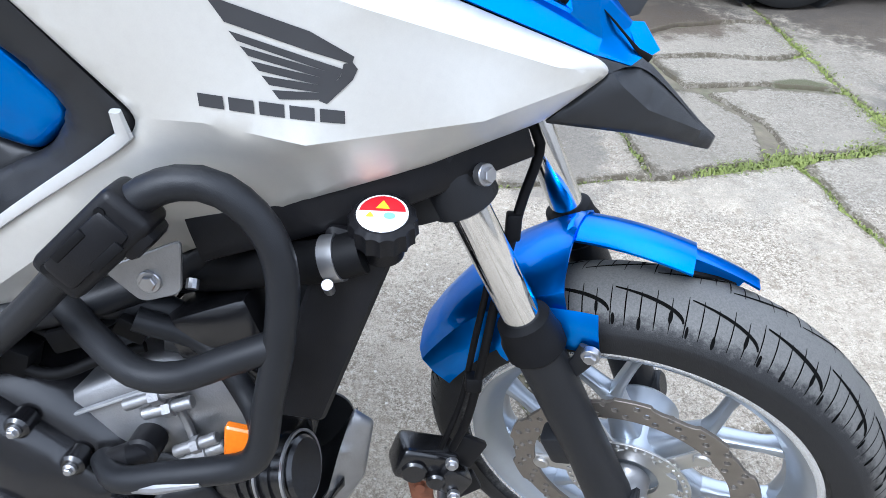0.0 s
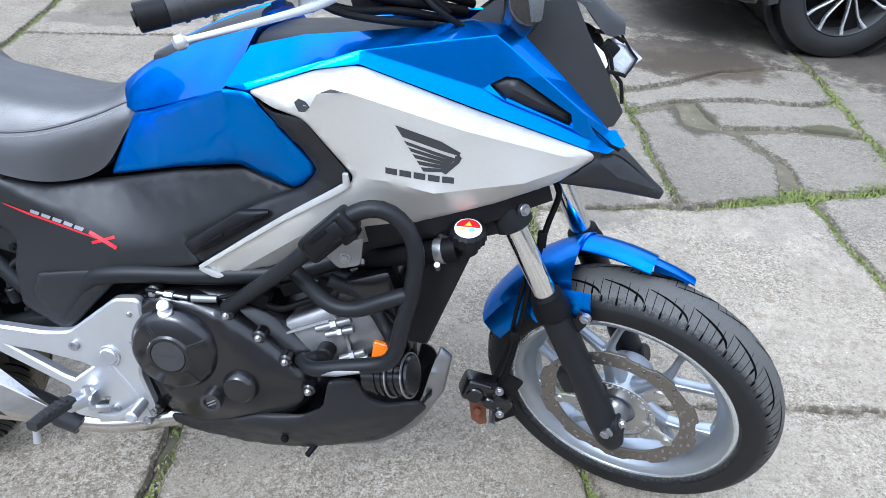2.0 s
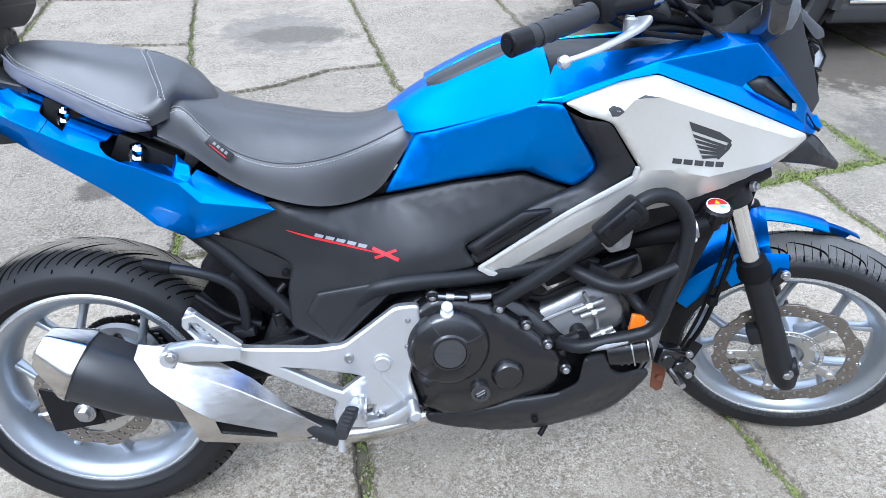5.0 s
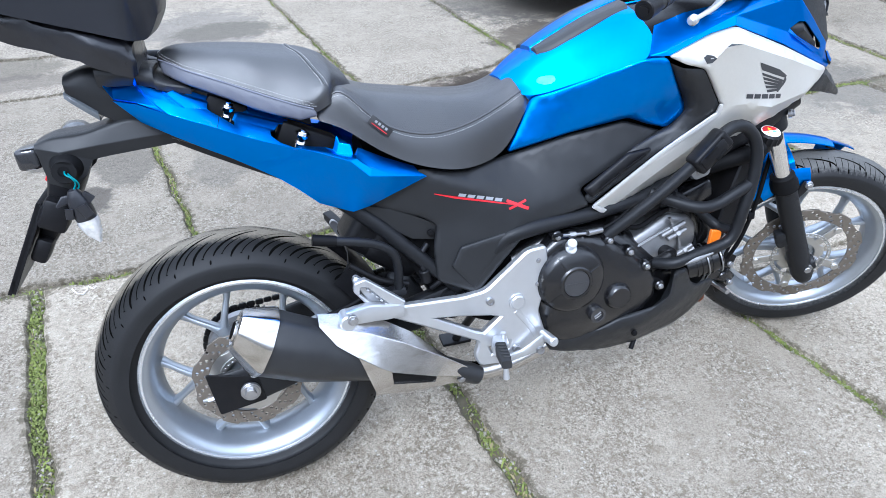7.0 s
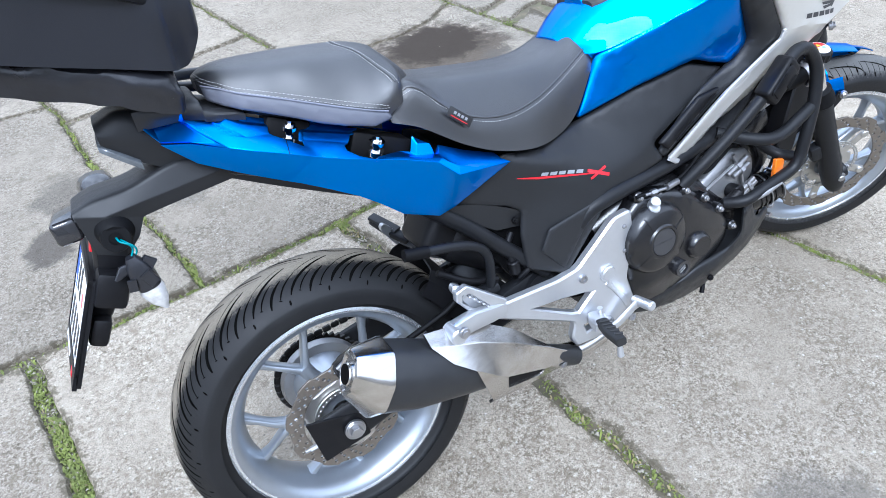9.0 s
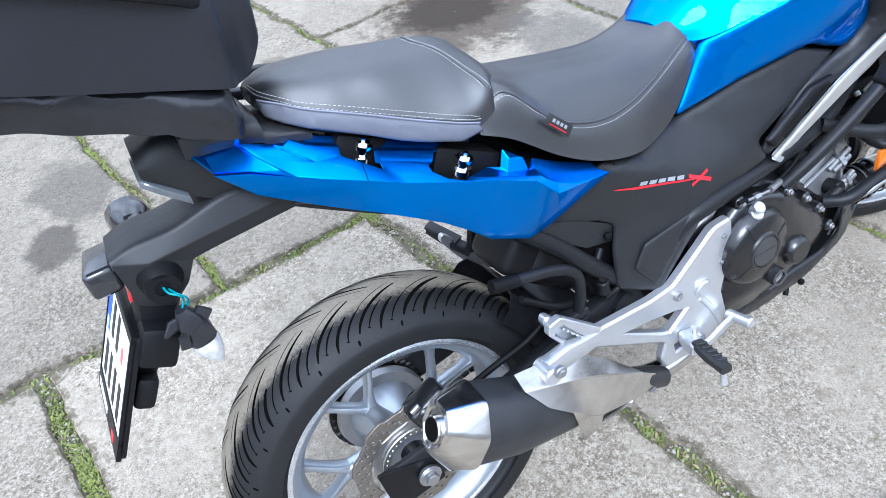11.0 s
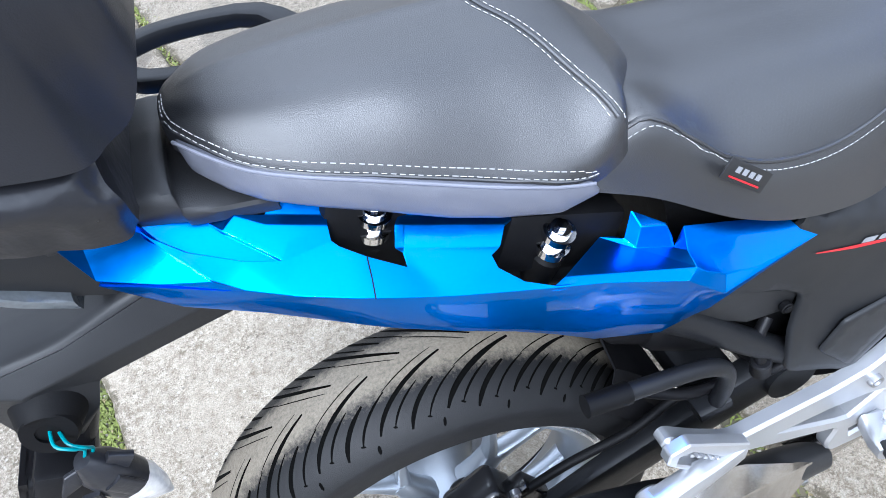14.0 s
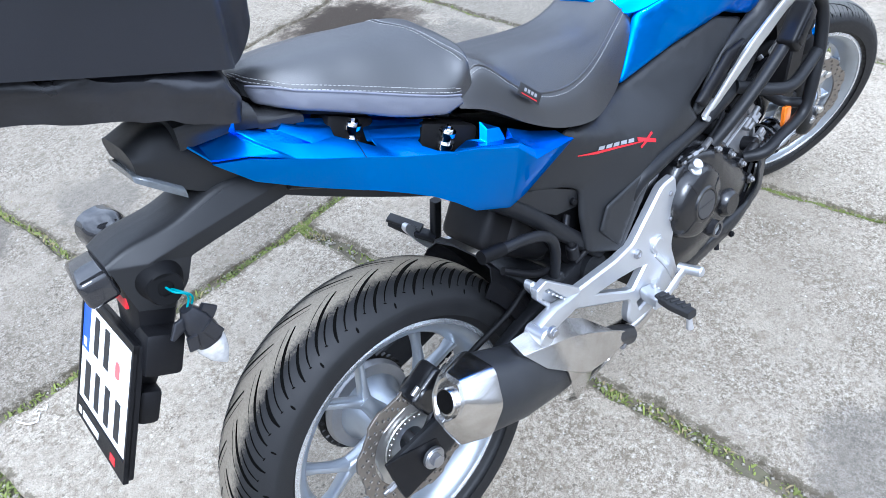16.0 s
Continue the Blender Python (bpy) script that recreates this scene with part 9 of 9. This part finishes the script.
for v in tray.data.vertices:
    v.co += Vector((noise.noise(v.co * 45), noise.noise(v.co * 45 + Vector((9, 0, 0))), noise.noise(v.co * 45 + Vector((0, 9, 0))))) * 0.005


# ---- parked car beyond the pavement ----
car = tagged(new("parked_car"), "grey parked car with dark alloy wheels", "car")
car.matrix_world = pose(3.22, 2.86, 0, 0, 0, 4)


def car_section(x, w, sill, belt, roof, hood):
    """Half profile from the roof middle down to the sill."""
    return (x, [(0, roof), (w * 0.72, roof - 0.02), (w * 0.97, belt), (w, (belt + sill) / 2), (w * 0.97, sill)])


def car_body():
    keys = [-0.92, -0.80, -0.45, 0.3, 0.9, 1.6, 2.6, 3.2, 3.5]
    tables = {"w": [0.55, 0.78, 0.88, 0.91, 0.92, 0.92, 0.92, 0.88, 0.75], "belt": [0.62, 0.70, 0.80, 0.88, 0.95, 0.97, 0.99, 0.98, 0.9], "roof": [0.70, 0.84, 0.96, 1.05, 1.50, 1.62, 1.58, 1.40, 1.05]}
    secs = []
    for x in sorted(set(keys[:2] + [0.06 * k for k in range(-9, 57)])):
        w, belt, roof = (float(np.interp(x, keys, tables[k])) for k in ("w", "belt", "roof"))
        sill = 0.28 if x > -0.7 else 0.34
        for hub in (0.0, 2.62):
            if abs(x - hub) < 0.44:
                sill = max(sill, 0.385 + math.sqrt(0.44 ** 2 - (x - hub) ** 2))
        secs.append(car_section(x, w, sill, max(belt, sill + 0.06), max(roof, sill + 0.12), 0))
    return xf(loft(secs, 1), pose(0, 0.85, 0))


part("body", car_body(), CAR_PAINT, car)
for y in (-0.03, 1.73):
    s = -1 if y < 0.5 else 1
    part("sill", strut([(0.42, y + s * 0.0, 0.27), (1.3, y + s * 0.02, 0.26), (2.2, y, 0.27)], 0.12, 0.06), CAR_PLASTIC, car, "black plastic sill")
    part("sill_trim", strut([(0.5, y + s * 0.035, 0.345), (1.3, y + s * 0.05, 0.34), (2.1, y + s * 0.035, 0.345)], 0.02, 0.012), CHROME, car)
    for x in (0.0, 2.62):
        c = Matrix.Translation((x, y, 0.385))
        flip = Matrix.Identity(4) if y < 0.5 else Matrix.Rotation(math.pi, 4, "Z")
        part("wheel_arch", xf(merge(lathe([(0.40, -0.03), (0.455, -0.035), (0.46, 0.03), (0.40, 0.05)], 36, True, (-12, 192)), lathe([(0.0, 0.10), (0.43, 0.10), (0.44, 0.02)], 36)), c @ flip), CAR_PLASTIC, car, "black plastic wheel arch")
        t = part("wheel", xf(lathe([(0.255, 0.0), (0.262, -0.02), (0.30, -0.032), (0.345, -0.026), (0.378, -0.008), (0.385, 0.03), (0.385, 0.16), (0.36, 0.2), (0.26, 0.2)], 64), c @ flip), RUBBER, car, "black car tyre on a two-tone alloy wheel")
        part("rim", xf(merge(lathe([(0.262, -0.018), (0.255, -0.024), (0.246, -0.012), (0.235, 0.05), (0.22, 0.15)], 64), lathe([(0.0, -0.004), (0.035, -0.006), (0.05, 0.004), (0.055, 0.05)], 32)), c @ flip), CAR_PLASTIC, t)
        part("rim_inside", xf(lathe([(0.0, 0.07), (0.2, 0.08), (0.235, 0.06)], 48), c @ flip), DEEP_BLACK, t)
        for k in range(6):
            m = c @ flip @ Matrix.Rotation(2 * math.pi * k / 6 + 0.2, 4, "Y")
            part("rim_spoke", xf(merge(strut([(0.05, -0.002, 0.012), (0.13, -0.006, 0.022), (0.185, -0.008, 0.034), (0.245, -0.012, 0.066)], [0.010, 0.012, 0.014, 0.024], [0.03, 0.024, 0.024, 0.02], n=12), strut([(0.05, -0.002, -0.012), (0.13, -0.006, -0.030), (0.20, -0.008, -0.052), (0.245, -0.012, -0.058)], [0.010, 0.012, 0.014, 0.022], [0.03, 0.024, 0.024, 0.02], n=12)), m), RIM_EDGE, t)
            part("spoke_back", xf(merge(strut([(0.05, 0.02, 0.0), (0.16, 0.022, 0.0), (0.24, 0.02, 0.0)], [0.05, 0.07, 0.09], 0.02)), m), DEEP_BLACK, t)
part("bumper", xf(strut([(-0.96, 0.85, 0.36), (-0.90, 0.40, 0.36), (-0.75, 0.10, 0.36), (-0.5, -0.01, 0.34)], [0.18, 0.18, 0.18, 0.16], 0.08, (0, 0, 1)), Matrix.Identity(4)), CAR_PLASTIC, car, "black lower bumper")

# ---- plain walls out of view, added to block low sky and darken reflections ----
WALL = material("unseen_grey_wall", (0.40, 0.385, 0.36), 0.9, 0.0, 0.25, 3, 0.3, 60)
for name, at, size in (("unseen_wall_south", (1, -6.5, 1.4), (22, 0.3, 3.0)), ("unseen_wall_west", (-9.5, 2, 1.4), (0.3, 18.2, 3.0)), ("unseen_wall_east", (11.5, 2, 1.4), (0.3, 18.2, 3.0)), ("unseen_wall_north", (1, 12, 1.4), (22, 0.3, 3.0))):
    tagged(part(name, block(size, pose(*at), 0.02), WALL), "plain grey wall, unseen, added to darken reflections", "wall", kind="structure")
